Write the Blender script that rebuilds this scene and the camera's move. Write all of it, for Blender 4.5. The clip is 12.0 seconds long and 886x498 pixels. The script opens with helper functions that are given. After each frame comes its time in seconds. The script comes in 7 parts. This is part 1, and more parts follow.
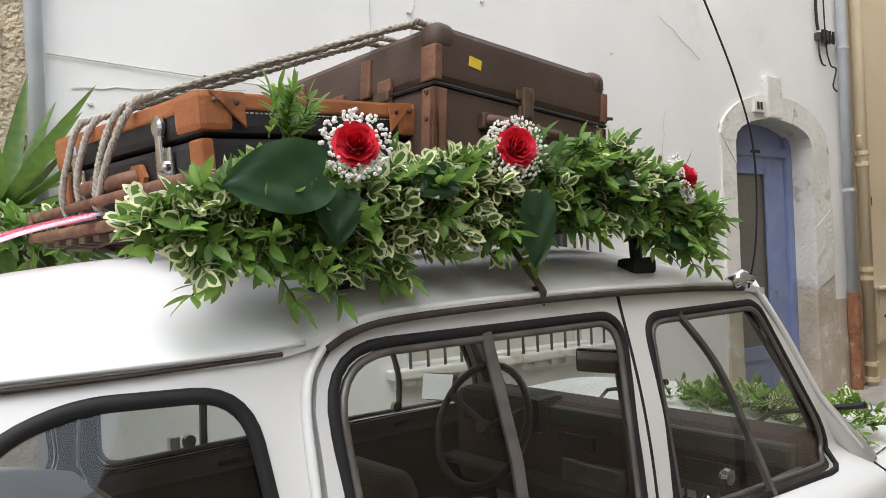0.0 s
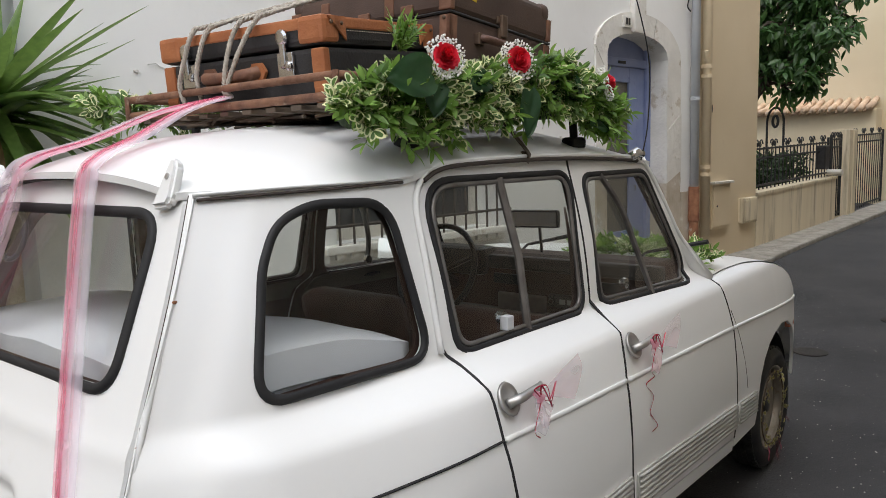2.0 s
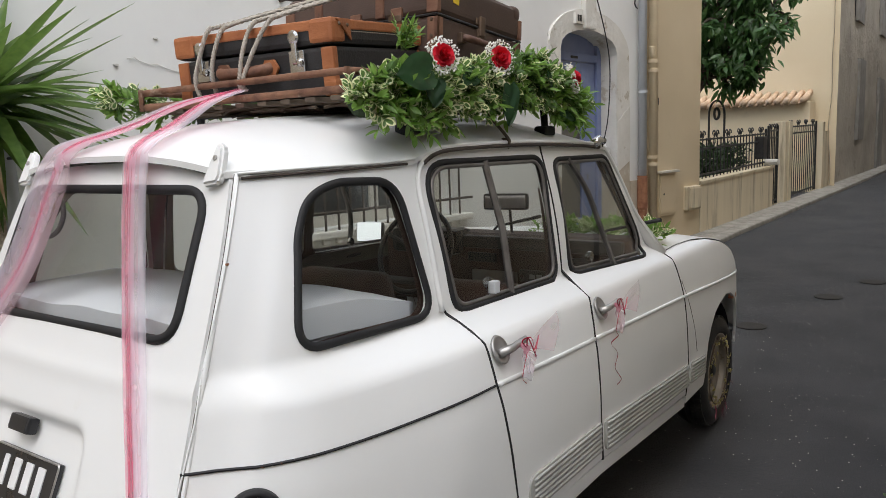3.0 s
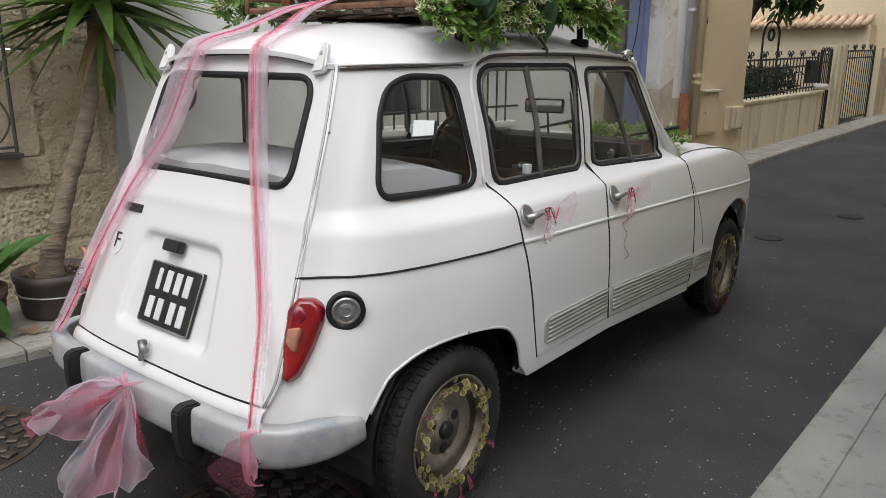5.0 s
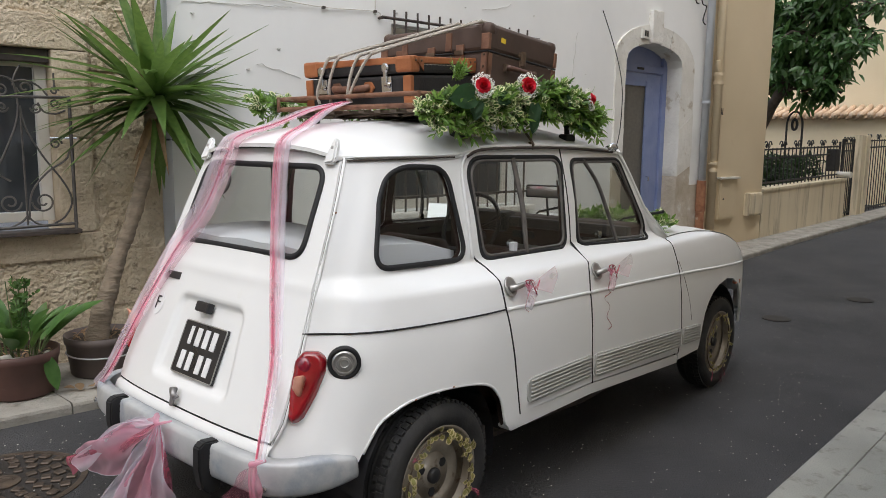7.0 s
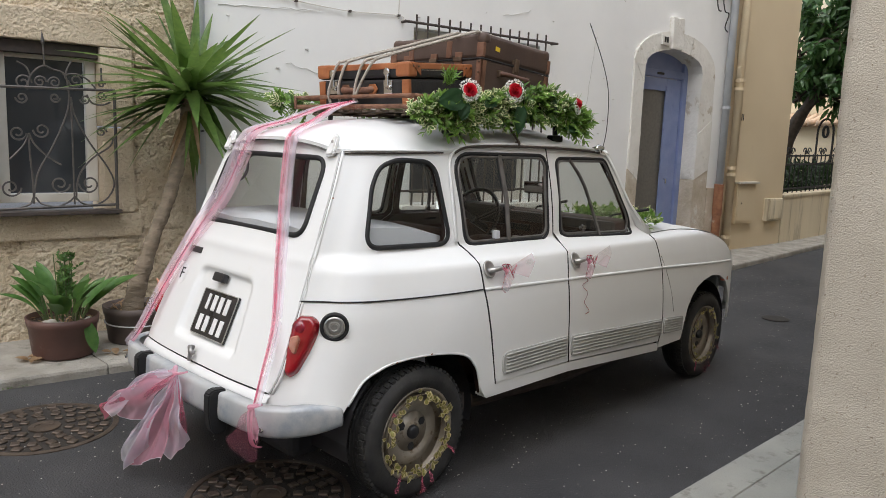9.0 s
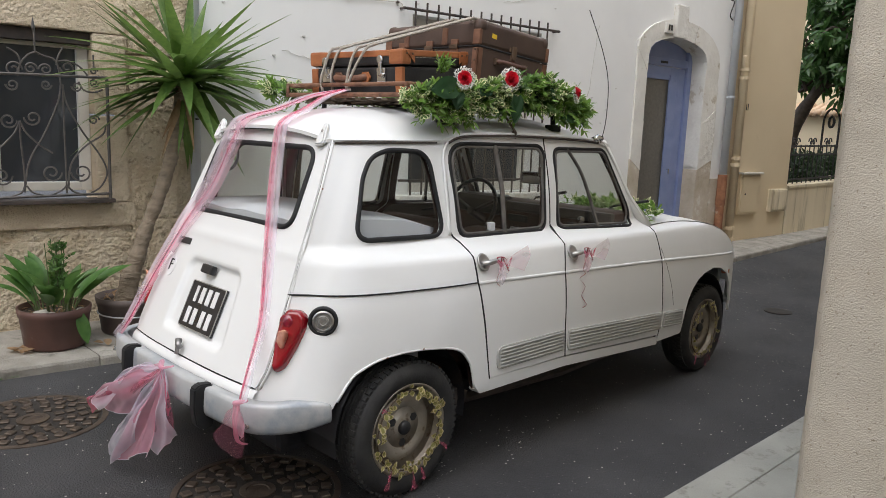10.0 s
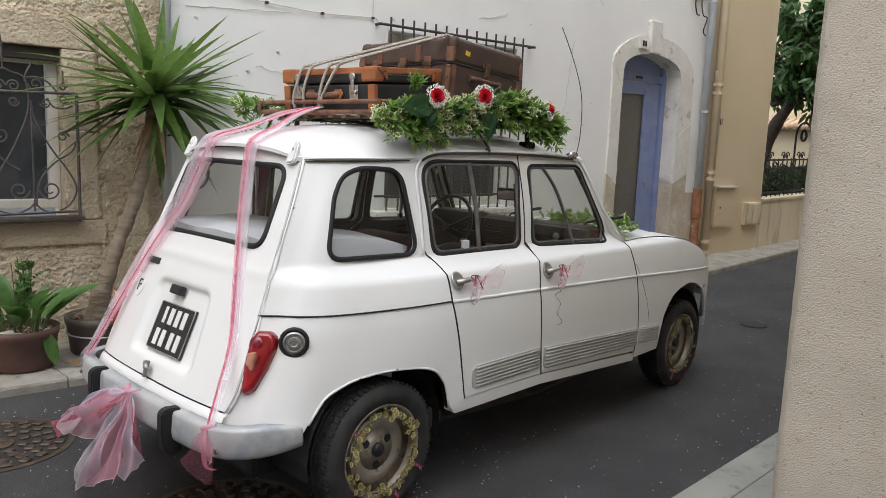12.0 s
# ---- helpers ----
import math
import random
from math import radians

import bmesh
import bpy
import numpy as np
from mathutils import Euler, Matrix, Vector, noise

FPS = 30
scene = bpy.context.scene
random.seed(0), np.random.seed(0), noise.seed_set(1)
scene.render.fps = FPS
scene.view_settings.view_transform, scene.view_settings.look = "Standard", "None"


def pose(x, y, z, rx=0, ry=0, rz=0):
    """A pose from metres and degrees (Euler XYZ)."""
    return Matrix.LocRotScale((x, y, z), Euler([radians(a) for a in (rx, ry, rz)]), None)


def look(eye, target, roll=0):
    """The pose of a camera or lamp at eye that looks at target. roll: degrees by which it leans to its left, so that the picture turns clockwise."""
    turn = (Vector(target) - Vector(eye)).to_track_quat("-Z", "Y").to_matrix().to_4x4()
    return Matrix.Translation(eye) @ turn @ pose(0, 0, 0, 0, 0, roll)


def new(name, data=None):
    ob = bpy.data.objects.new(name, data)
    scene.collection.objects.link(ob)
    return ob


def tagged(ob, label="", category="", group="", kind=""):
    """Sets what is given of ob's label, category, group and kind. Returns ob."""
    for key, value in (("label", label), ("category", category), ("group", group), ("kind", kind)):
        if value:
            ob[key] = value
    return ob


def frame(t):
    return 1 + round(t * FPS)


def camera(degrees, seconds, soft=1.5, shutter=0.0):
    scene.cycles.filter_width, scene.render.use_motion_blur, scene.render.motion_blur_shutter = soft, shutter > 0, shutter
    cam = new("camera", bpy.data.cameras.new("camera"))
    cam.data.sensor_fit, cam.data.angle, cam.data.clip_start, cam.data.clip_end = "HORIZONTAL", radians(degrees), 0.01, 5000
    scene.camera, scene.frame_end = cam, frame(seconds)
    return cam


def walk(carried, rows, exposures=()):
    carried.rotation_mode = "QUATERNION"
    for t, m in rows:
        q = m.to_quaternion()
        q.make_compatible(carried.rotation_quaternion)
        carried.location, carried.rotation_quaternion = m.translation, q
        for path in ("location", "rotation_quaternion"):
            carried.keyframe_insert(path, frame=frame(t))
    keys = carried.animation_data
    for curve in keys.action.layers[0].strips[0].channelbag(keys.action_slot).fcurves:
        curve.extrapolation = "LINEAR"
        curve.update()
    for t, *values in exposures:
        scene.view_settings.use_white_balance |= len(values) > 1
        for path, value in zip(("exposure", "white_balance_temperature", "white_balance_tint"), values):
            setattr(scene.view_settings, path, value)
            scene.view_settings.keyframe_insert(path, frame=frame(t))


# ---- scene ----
cam = camera(61.5, 12.0, soft=0.8)
PATH = [
    (0, (-0.183, -1.37, 1.485), (1.118, 0.149, 1.501), -2.3),
    (0.5, (-0.466, -1.398, 1.46), (1.089, -0.141, 1.499), -5.5),
    (1, (-0.63, -1.44, 1.441), (0.953, -0.219, 1.389), -4.9),
    (1.5, (-0.771, -1.549, 1.422), (0.73, -0.245, 1.205), -3.6),
    (2, (-0.917, -1.591, 1.426), (0.623, -0.341, 1.172), -1.7),
    (2.5, (-1.11, -1.6, 1.429), (0.516, -0.467, 1.162), -2.1),
    (2.7, (-1.148, -1.612, 1.421), (0.483, -0.486, 1.153), -2.1),
    (4.3, (-1.473, -1.918, 1.397), (0.002, -0.621, 1.02), -0.6),
    (4.5, (-1.539, -1.928, 1.398), (-0.054, -0.653, 0.985), -0.7),
    (5, (-1.645, -1.975, 1.391), (-0.131, -0.766, 0.892), 0.3),
    (5.5, (-1.676, -2.088, 1.39), (-0.183, -0.846, 0.911), 0.2),
    (6, (-1.719, -2.196, 1.404), (-0.194, -0.967, 0.999), 0.4),
    (6.5, (-1.745, -2.253, 1.417), (-0.261, -0.956, 1.077), 0.4),
    (7, (-1.819, -2.328, 1.422), (-0.34, -1.012, 1.138), 0.6),
    (7.2, (-1.858, -2.376, 1.424), (-0.41, -1.022, 1.156), 0.5),
    (8.8, (-1.946, -2.712, 1.43), (-0.539, -1.323, 1.128), 2.1),
    (9, (-1.942, -2.722, 1.425), (-0.533, -1.333, 1.133), 2.1),
    (9.5, (-1.909, -2.743, 1.43), (-0.485, -1.37, 1.133), 2.4),
    (10, (-1.861, -2.702, 1.43), (-0.461, -1.309, 1.108), 2.3),
    (10.5, (-1.85, -2.697, 1.442), (-0.464, -1.278, 1.183), 2.5),
    (11, (-1.831, -2.69, 1.437), (-0.426, -1.301, 1.125), 2.5),
    (11.5, (-1.831, -2.7, 1.446), (-0.408, -1.324, 1.159), 2.1),
    (12, (-1.823, -2.698, 1.448), (-0.383, -1.34, 1.163), 2.2),
]
walk(cam, [(t, look(eye, target, roll)) for t, eye, target, roll in PATH],
     exposures=[(0.0, 0.27), (0.5, 0.10), (1.5, -0.06), (2.7, -0.12), (4.5, -0.16), (7.0, -0.12), (9.0, -0.02), (12.0, -0.04)])

# ---- world and light: a bright overcast sky over a narrow street ----
world = bpy.data.worlds.new("sky_world")
scene.world = world
world.use_nodes = True
wn = world.node_tree
sky = wn.nodes.new("ShaderNodeTexSky")
sky.sky_type = "NISHITA"
sky.sun_disc = False
sky.sun_elevation, sky.sun_rotation = radians(59), radians(243)
sky.air_density, sky.dust_density = 1.0, 4.0
haze = wn.nodes.new("ShaderNodeMixRGB")
haze.inputs[0].default_value = 0.72
haze.inputs[2].default_value = (6.45, 7.0, 7.9, 1)
wn.links.new(sky.outputs[0], haze.inputs[1])
wn.links.new(haze.outputs[0], wn.nodes["Background"].inputs[0])
wn.nodes["Background"].inputs[1].default_value = 0.28
sun = new("sun", bpy.data.lights.new("sun", "SUN"))
sun.data.energy, sun.data.angle, sun.data.color = 1.75, radians(60), (1.0, 0.985, 0.97)
sun.matrix_world = look((-5.6, -3.0, 11.5), (0, 0, 0))

# ---- materials ----
def rgba(c):
    return (c[0], c[1], c[2], 1.0)


def surf(name, c1, c2=None, scale=6.0, rough=0.6, metal=0.0, bump=0.0, bscale=40.0, c3=None, s3=1.5, t3=0.6, w3=0.12,
         coat=0.0, rvar=0.1, rand=0.0, dist=0.01, stretch=(1, 1, 1), sss=0.0):
    """A two-scale surface: mottled colour, stains with a shape of their own, gloss variation and fine relief."""
    m = bpy.data.materials.new(name)
    m.use_nodes = True
    nt = m.node_tree
    n, l = nt.nodes, nt.links
    b = n["Principled BSDF"]
    b.inputs["Metallic"].default_value = metal
    b.inputs["Coat Weight"].default_value = coat
    b.inputs["Coat Roughness"].default_value = 0.12
    tc = n.new("ShaderNodeTexCoord")
    mp = n.new("ShaderNodeMapping")
    mp.inputs["Scale"].default_value = stretch
    l.new(tc.outputs["Object"], mp.inputs[0])
    n1 = n.new("ShaderNodeTexNoise")
    n1.inputs["Scale"].default_value, n1.inputs["Detail"].default_value = scale, 6
    l.new(mp.outputs[0], n1.inputs[0])
    mx = n.new("ShaderNodeMixRGB")
    mx.inputs[1].default_value, mx.inputs[2].default_value = rgba(c1), rgba(c2 or c1)
    cr = n.new("ShaderNodeMapRange")
    cr.inputs[1].default_value, cr.inputs[2].default_value = 0.32, 0.68
    l.new(n1.outputs[0], cr.inputs[0])
    l.new(cr.outputs[0], mx.inputs[0])
    col = mx.outputs[0]
    if c3:
        n3 = n.new("ShaderNodeTexNoise")
        n3.inputs["Scale"].default_value, n3.inputs["Detail"].default_value = s3, 9
        n3.inputs["Roughness"].default_value = 0.65
        l.new(mp.outputs[0], n3.inputs[0])
        r3 = n.new("ShaderNodeMapRange")
        r3.inputs[1].default_value, r3.inputs[2].default_value = t3, t3 + w3
        l.new(n3.outputs[0], r3.inputs[0])
        m3 = n.new("ShaderNodeMixRGB")
        m3.inputs[2].default_value = rgba(c3)
        l.new(r3.outputs[0], m3.inputs[0])
        l.new(col, m3.inputs[1])
        col = m3.outputs[0]
    if rand:
        oi = n.new("ShaderNodeNewGeometry")
        hs = n.new("ShaderNodeHueSaturation")
        rr = n.new("ShaderNodeMapRange")
        rr.inputs[3].default_value, rr.inputs[4].default_value = 1 - rand, 1 + rand
        l.new(oi.outputs["Random Per Island"], rr.inputs[0])
        l.new(rr.outputs[0], hs.inputs["Value"])
        l.new(col, hs.inputs["Color"])
        col = hs.outputs[0]
    l.new(col, b.inputs["Base Color"])
    rg = n.new("ShaderNodeMapRange")
    rg.inputs[3].default_value, rg.inputs[4].default_value = max(0.02, rough - rvar), min(1, rough + rvar)
    l.new(n1.outputs[0], rg.inputs[0])
    l.new(rg.outputs[0], b.inputs["Roughness"])
    if bump:
        nb = n.new("ShaderNodeTexNoise")
        nb.inputs["Scale"].default_value, nb.inputs["Detail"].default_value = bscale, 8
        l.new(mp.outputs[0], nb.inputs[0])
        bp = n.new("ShaderNodeBump")
        bp.inputs["Strength"].default_value, bp.inputs["Distance"].default_value = bump, dist
        l.new(nb.outputs[0], bp.inputs["Height"])
        l.new(bp.outputs[0], b.inputs["Normal"])
    return m


def glass(name, tint=(0.9, 0.93, 0.92), gloss=0.07):
    """A thin pane: clear, with the mirror gloss of Fresnel."""
    m = bpy.data.materials.new(name)
    m.use_nodes = True
    n, l = m.node_tree.nodes, m.node_tree.links
    n.remove(n["Principled BSDF"])
    tr, gl, mx = n.new("ShaderNodeBsdfTransparent"), n.new("ShaderNodeBsdfGlossy"), n.new("ShaderNodeMixShader")
    tr.inputs[0].default_value = rgba(tint)
    gl.inputs["Roughness"].default_value = 0.01
    lw = n.new("ShaderNodeLayerWeight")
    pw = n.new("ShaderNodeMath")
    pw.operation = "POWER"
    pw.inputs[1].default_value = 4.0
    ad = n.new("ShaderNodeMapRange")
    ad.inputs[3].default_value, ad.inputs[4].default_value = gloss, 0.9
    l.new(lw.outputs["Facing"], pw.inputs[0])
    l.new(pw.outputs[0], ad.inputs[0])
    l.new(ad.outputs[0], mx.inputs[0])
    l.new(tr.outputs[0], mx.inputs[1])
    l.new(gl.outputs[0], mx.inputs[2])
    l.new(mx.outputs[0], n["Material Output"].inputs[0])
    return m


def tulle_mat(name, c, density):
    """Sheer net: part of the light passes straight through."""
    m = bpy.data.materials.new(name)
    m.use_nodes = True
    n, l = m.node_tree.nodes, m.node_tree.links
    b = n["Principled BSDF"]
    b.inputs["Base Color"].default_value = rgba(c)
    b.inputs["Roughness"].default_value = 0.6
    b.inputs["Sheen Weight"].default_value = 0.4
    tr = n.new("ShaderNodeBsdfTransparent")
    tl = n.new("ShaderNodeBsdfTranslucent")
    tl.inputs[0].default_value = rgba(c)
    ad = n.new("ShaderNodeMixShader")
    ad.inputs[0].default_value = 0.4
    l.new(b.outputs[0], ad.inputs[1])
    l.new(tl.outputs[0], ad.inputs[2])
    tc = n.new("ShaderNodeTexCoord")
    wv = n.new("ShaderNodeTexNoise")
    wv.inputs["Scale"].default_value = 7
    l.new(tc.outputs["Object"], wv.inputs[0])
    rg = n.new("ShaderNodeMapRange")
    rg.inputs[1].default_value, rg.inputs[2].default_value = 0.3, 0.7
    rg.inputs[3].default_value, rg.inputs[4].default_value = density * 0.8, min(1, density * 1.2)
    l.new(wv.outputs[0], rg.inputs[0])
    mx = n.new("ShaderNodeMixShader")
    l.new(rg.outputs[0], mx.inputs[0])
    l.new(tr.outputs[0], mx.inputs[1])
    l.new(ad.outputs[0], mx.inputs[2])
    l.new(mx.outputs[0], n["Material Output"].inputs[0])
    return m


ASPHALT = surf("asphalt", (0.023, 0.023, 0.025), (0.057, 0.056, 0.057), 1.7, 0.78, bump=1.0, bscale=110, c3=(0.085, 0.083, 0.081), s3=75, t3=0.60, w3=0.06, dist=0.012)
KERBSTONE = surf("kerb_concrete", (0.24, 0.222, 0.19), (0.36, 0.338, 0.295), 6, 0.88, bump=0.7, bscale=70, c3=(0.17, 0.155, 0.13), s3=9, t3=0.56, w3=0.14)
WHITEWALL = surf("white_limewash", (0.76, 0.76, 0.745), (0.83, 0.83, 0.81), 1.1, 0.9, bump=0.12, bscale=9, c3=(0.66, 0.655, 0.63), s3=1.7, t3=0.62, w3=0.2, dist=0.02)
ROUGHCAST = surf("ochre_roughcast", (0.55, 0.44, 0.30), (0.70, 0.595, 0.445), 7, 0.95, bump=1.0, bscale=38, c3=(0.29, 0.225, 0.15), s3=14, t3=0.57, w3=0.12, dist=0.05)
SMOOTHSTONE = surf("ochre_dressed_stone", (0.52, 0.42, 0.295), (0.63, 0.53, 0.39), 4, 0.9, bump=0.9, bscale=55, c3=(0.35, 0.285, 0.20), s3=7, t3=0.58, w3=0.15, dist=0.025)
BEIGEWALL = surf("beige_render", (0.60, 0.49, 0.325), (0.66, 0.55, 0.375), 0.9, 0.88, bump=0.2, bscale=80, c3=(0.50, 0.39, 0.25), s3=0.9, t3=0.6, w3=0.2)
LOWWALL = surf("streaked_render", (0.62, 0.53, 0.37), (0.70, 0.61, 0.44), 2, 0.9, bump=0.2, bscale=60, c3=(0.33, 0.28, 0.20), s3=2.2, t3=0.52, w3=0.16, stretch=(3, 3, 0.30))
YELLOWWALL = surf("pale_yellow_render", (0.66, 0.55, 0.37), (0.74, 0.64, 0.46), 0.6, 0.9, bump=0.3, bscale=30, c3=(0.47, 0.4, 0.3), s3=0.5, t3=0.56, w3=0.2)
CORNERWALL = surf("grey_pebbled_render", (0.49, 0.435, 0.35), (0.60, 0.545, 0.455), 2.2, 0.95, bump=0.7, bscale=230, c3=(0.33, 0.275, 0.205), s3=110, t3=0.60, w3=0.05, dist=0.006)
BOUNCEFRONT = surf("cream_bounce_wall", (0.50, 0.42, 0.32), (0.58, 0.50, 0.39), 1.2, 0.9, bump=0.2, bscale=40, c3=(0.42, 0.37, 0.29), s3=1.4, t3=0.6, w3=0.2)
FARSTONE = surf("grey_old_stone", (0.33, 0.30, 0.25), (0.46, 0.42, 0.35), 1.2, 0.95, bump=0.8, bscale=9, c3=(0.22, 0.2, 0.17), s3=1.6, t3=0.58, dist=0.05)
SURROUND = surf("flaking_stone_surround", (0.66, 0.64, 0.59), (0.74, 0.72, 0.67), 5, 0.9, bump=0.6, bscale=22, c3=(0.50, 0.45, 0.37), s3=4.0, t3=0.59, w3=0.05, dist=0.02)
BAREBASE = surf("bare_plinth_render", (0.42, 0.36, 0.27), (0.56, 0.50, 0.42), 4, 0.95, bump=0.7, bscale=25, c3=(0.62, 0.6, 0.55), s3=4, t3=0.58, w3=0.05, dist=0.02)
BLUEPAINT = surf("lavender_blue_paint", (0.185, 0.235, 0.42), (0.235, 0.285, 0.47), 6, 0.5, bump=0.1, bscale=60, c3=(0.14, 0.17, 0.36), s3=5, t3=0.62)
FROSTED = surf("frosted_pane", (0.12, 0.115, 0.10), (0.16, 0.15, 0.13), 30, 0.35, bump=0.2, bscale=120)
GREYPIPE = surf("grey_pvc_pipe", (0.47, 0.49, 0.52), (0.55, 0.57, 0.59), 5, 0.5)
BEIGEPIPE = surf("beige_painted_pipe", (0.58, 0.47, 0.31), (0.65, 0.54, 0.37), 5, 0.55)
RUSTPIPE = surf("rusty_cast_iron", (0.19, 0.075, 0.038), (0.34, 0.16, 0.085), 14, 0.85, bump=0.4, bscale=60, c3=(0.5, 0.42, 0.33), s3=9, t3=0.6)
BLACKIRON = surf("black_iron", (0.018, 0.018, 0.02), (0.035, 0.034, 0.033), 20, 0.5, metal=0.3)
GREYIRON = surf("grey_weathered_iron", (0.07, 0.065, 0.062), (0.13, 0.115, 0.105), 25, 0.6, metal=0.3)
BROWNIRON = surf("weathered_iron_bars", (0.05, 0.042, 0.038), (0.09, 0.07, 0.06), 20, 0.7, metal=0.3)
DARKROOM = surf("dark_interior", (0.02, 0.02, 0.02), (0.03, 0.03, 0.03), 3, 0.9)
WINPAINT = surf("grey_white_joinery", (0.55, 0.52, 0.46), (0.63, 0.6, 0.54), 8, 0.6)
ROOFTILE = surf("terracotta_tile", (0.46, 0.31, 0.20), (0.60, 0.46, 0.33), 6, 0.9, rand=0.25, bump=0.3, bscale=40)
SHUTTER = surf("grey_shutter", (0.2, 0.19, 0.17), (0.28, 0.27, 0.25), 4, 0.7)
IRONDIRT = surf("dirt_packed_iron", (0.016, 0.013, 0.011), (0.032, 0.026, 0.021), 14, 0.85, bump=0.4, bscale=90)
PAVEGREY = surf("grey_worn_concrete", (0.25, 0.25, 0.225), (0.35, 0.345, 0.31), 2.5, 0.88, bump=0.5, bscale=110, c3=(0.16, 0.155, 0.13), s3=11, t3=0.55, w3=0.16)
MANHOLE_M = surf("worn_cast_iron", (0.065, 0.048, 0.037), (0.13, 0.10, 0.078), 12, 0.55, metal=0.5, bump=0.3, bscale=70, c3=(0.16, 0.11, 0.07), s3=8, t3=0.58)
PAINT = surf("old_white_car_paint", (0.750, 0.755, 0.745), (0.785, 0.788, 0.778), 1.5, 0.32, coat=0.18, rvar=0.06, c3=(0.69, 0.67, 0.6), s3=3.5, t3=0.68, w3=0.2)
RUBBER = surf("black_rubber", (0.006, 0.006, 0.007), (0.012, 0.012, 0.013), 20, 0.7)
TYRE_M = surf("dusty_tyre_rubber", (0.013, 0.013, 0.014), (0.034, 0.033, 0.031), 14, 0.8, bump=0.2, bscale=80)
RIM_M = surf("dull_silver_steel", (0.27, 0.24, 0.20), (0.40, 0.36, 0.305), 16, 0.5, metal=0.55, c3=(0.13, 0.075, 0.045), s3=18, t3=0.56)
GALV = surf("dull_galvanised_steel", (0.40, 0.415, 0.425), (0.53, 0.535, 0.53), 9, 0.5, metal=0.2, bump=0.25, bscale=14, c3=(0.25, 0.29, 0.35), s3=6, t3=0.50, w3=0.2, coat=0.15)
MIRROR = surf("silvered_mirror", (0.80, 0.75, 0.67), (0.84, 0.79, 0.71), 20, 0.04, metal=1.0, rvar=0.02)
CHROME = surf("worn_chrome", (0.55, 0.55, 0.55), (0.7, 0.7, 0.7), 20, 0.22, metal=1.0)
FRAME_M = surf("dull_window_frame_metal", (0.13, 0.12, 0.115), (0.20, 0.19, 0.18), 20, 0.45, metal=0.6)
CAPMETAL = surf("dull_cap_metal", (0.24, 0.23, 0.225), (0.36, 0.35, 0.34), 20, 0.42, metal=0.8)
ALU = surf("brushed_aluminium_trim", (0.38, 0.37, 0.36), (0.5, 0.49, 0.47), 20, 0.4, metal=0.8)
RIBBED = surf("grey_ribbed_plastic", (0.36, 0.36, 0.345), (0.45, 0.45, 0.43), 6, 0.5)
REDLENS = surf("red_lamp_plastic", (0.20, 0.003, 0.008), (0.31, 0.006, 0.014), 9, 0.10, coat=0.6)
DARKLENS = surf("crimson_lamp_plastic", (0.16, 0.004, 0.016), (0.24, 0.008, 0.026), 40, 0.12, coat=0.6)
AMBERLENS = surf("amber_clear_lamp_plastic", (0.50, 0.17, 0.10), (0.66, 0.34, 0.24), 25, 0.08, coat=0.6, bump=0.3, bscale=220)
SKAI = surf("brown_seat_vinyl", (0.060, 0.026, 0.019), (0.10, 0.048, 0.036), 12, 0.6, bump=0.2, bscale=120)
CARTRIM = surf("dark_brown_interior_trim", (0.042, 0.021, 0.016), (0.075, 0.040, 0.031), 6, 0.6, bump=0.15, bscale=140)
HEADLINING = surf("grey_headlining", (0.20, 0.185, 0.165), (0.25, 0.23, 0.21), 5, 0.9)
SHEET = surf("pale_lilac_cotton_sheet", (0.74, 0.75, 0.82), (0.80, 0.81, 0.86), 3, 0.85, bump=0.3, bscale=6, dist=0.02)
BLACKPLASTIC = surf("black_plastic", (0.015, 0.015, 0.017), (0.028, 0.028, 0.03), 15, 0.4)
PLATE_M = surf("black_enamel_plate", (0.014, 0.014, 0.016), (0.025, 0.025, 0.027), 15, 0.3)
PLATEWHITE = surf("embossed_white_figures", (0.7, 0.7, 0.7), (0.78, 0.78, 0.78), 15, 0.4)
CARGLASS = glass("car_window_glass", (0.84, 0.86, 0.84), 0.06)
WINGLASS = surf("dark_window_pane", (0.03, 0.035, 0.04), (0.045, 0.05, 0.055), 2, 0.12)

# ---- building helpers ----
def part(name, bm, material, parent=None, label="", smooth=False, m=None):
    me = bpy.data.meshes.new(name)
    if m is not None:
        bm.transform(m)
    bm.to_mesh(me)
    bm.free()
    me.materials.append(material)
    if smooth:
        me.polygons.foreach_set("use_smooth", [True] * len(me.polygons))
    ob = new(name, me)
    ob.parent = parent
    return tagged(ob, label)


def thing(name, label, category, group="", kind="", m=None):
    ob = new(name)
    ob.empty_display_size = 0.1
    if m is not None:
        ob.matrix_world = m
    return tagged(ob, label, category, group, kind)


def box(x0, x1, y0, y1, z0, z1, bevel=0.0, bm=None, seg=2):
    bm = bm or bmesh.new()
    made = bmesh.ops.create_cube(bm, size=1)
    vs = made["verts"]
    bmesh.ops.scale(bm, vec=(x1 - x0, y1 - y0, z1 - z0), verts=vs)
    bmesh.ops.translate(bm, vec=((x0 + x1) / 2, (y0 + y1) / 2, (z0 + z1) / 2), verts=vs)
    if bevel:
        es = list({e for v in vs for e in v.link_edges})
        bmesh.ops.bevel(bm, geom=es, offset=bevel, segments=seg, affect="EDGES", profile=0.6)
    return bm


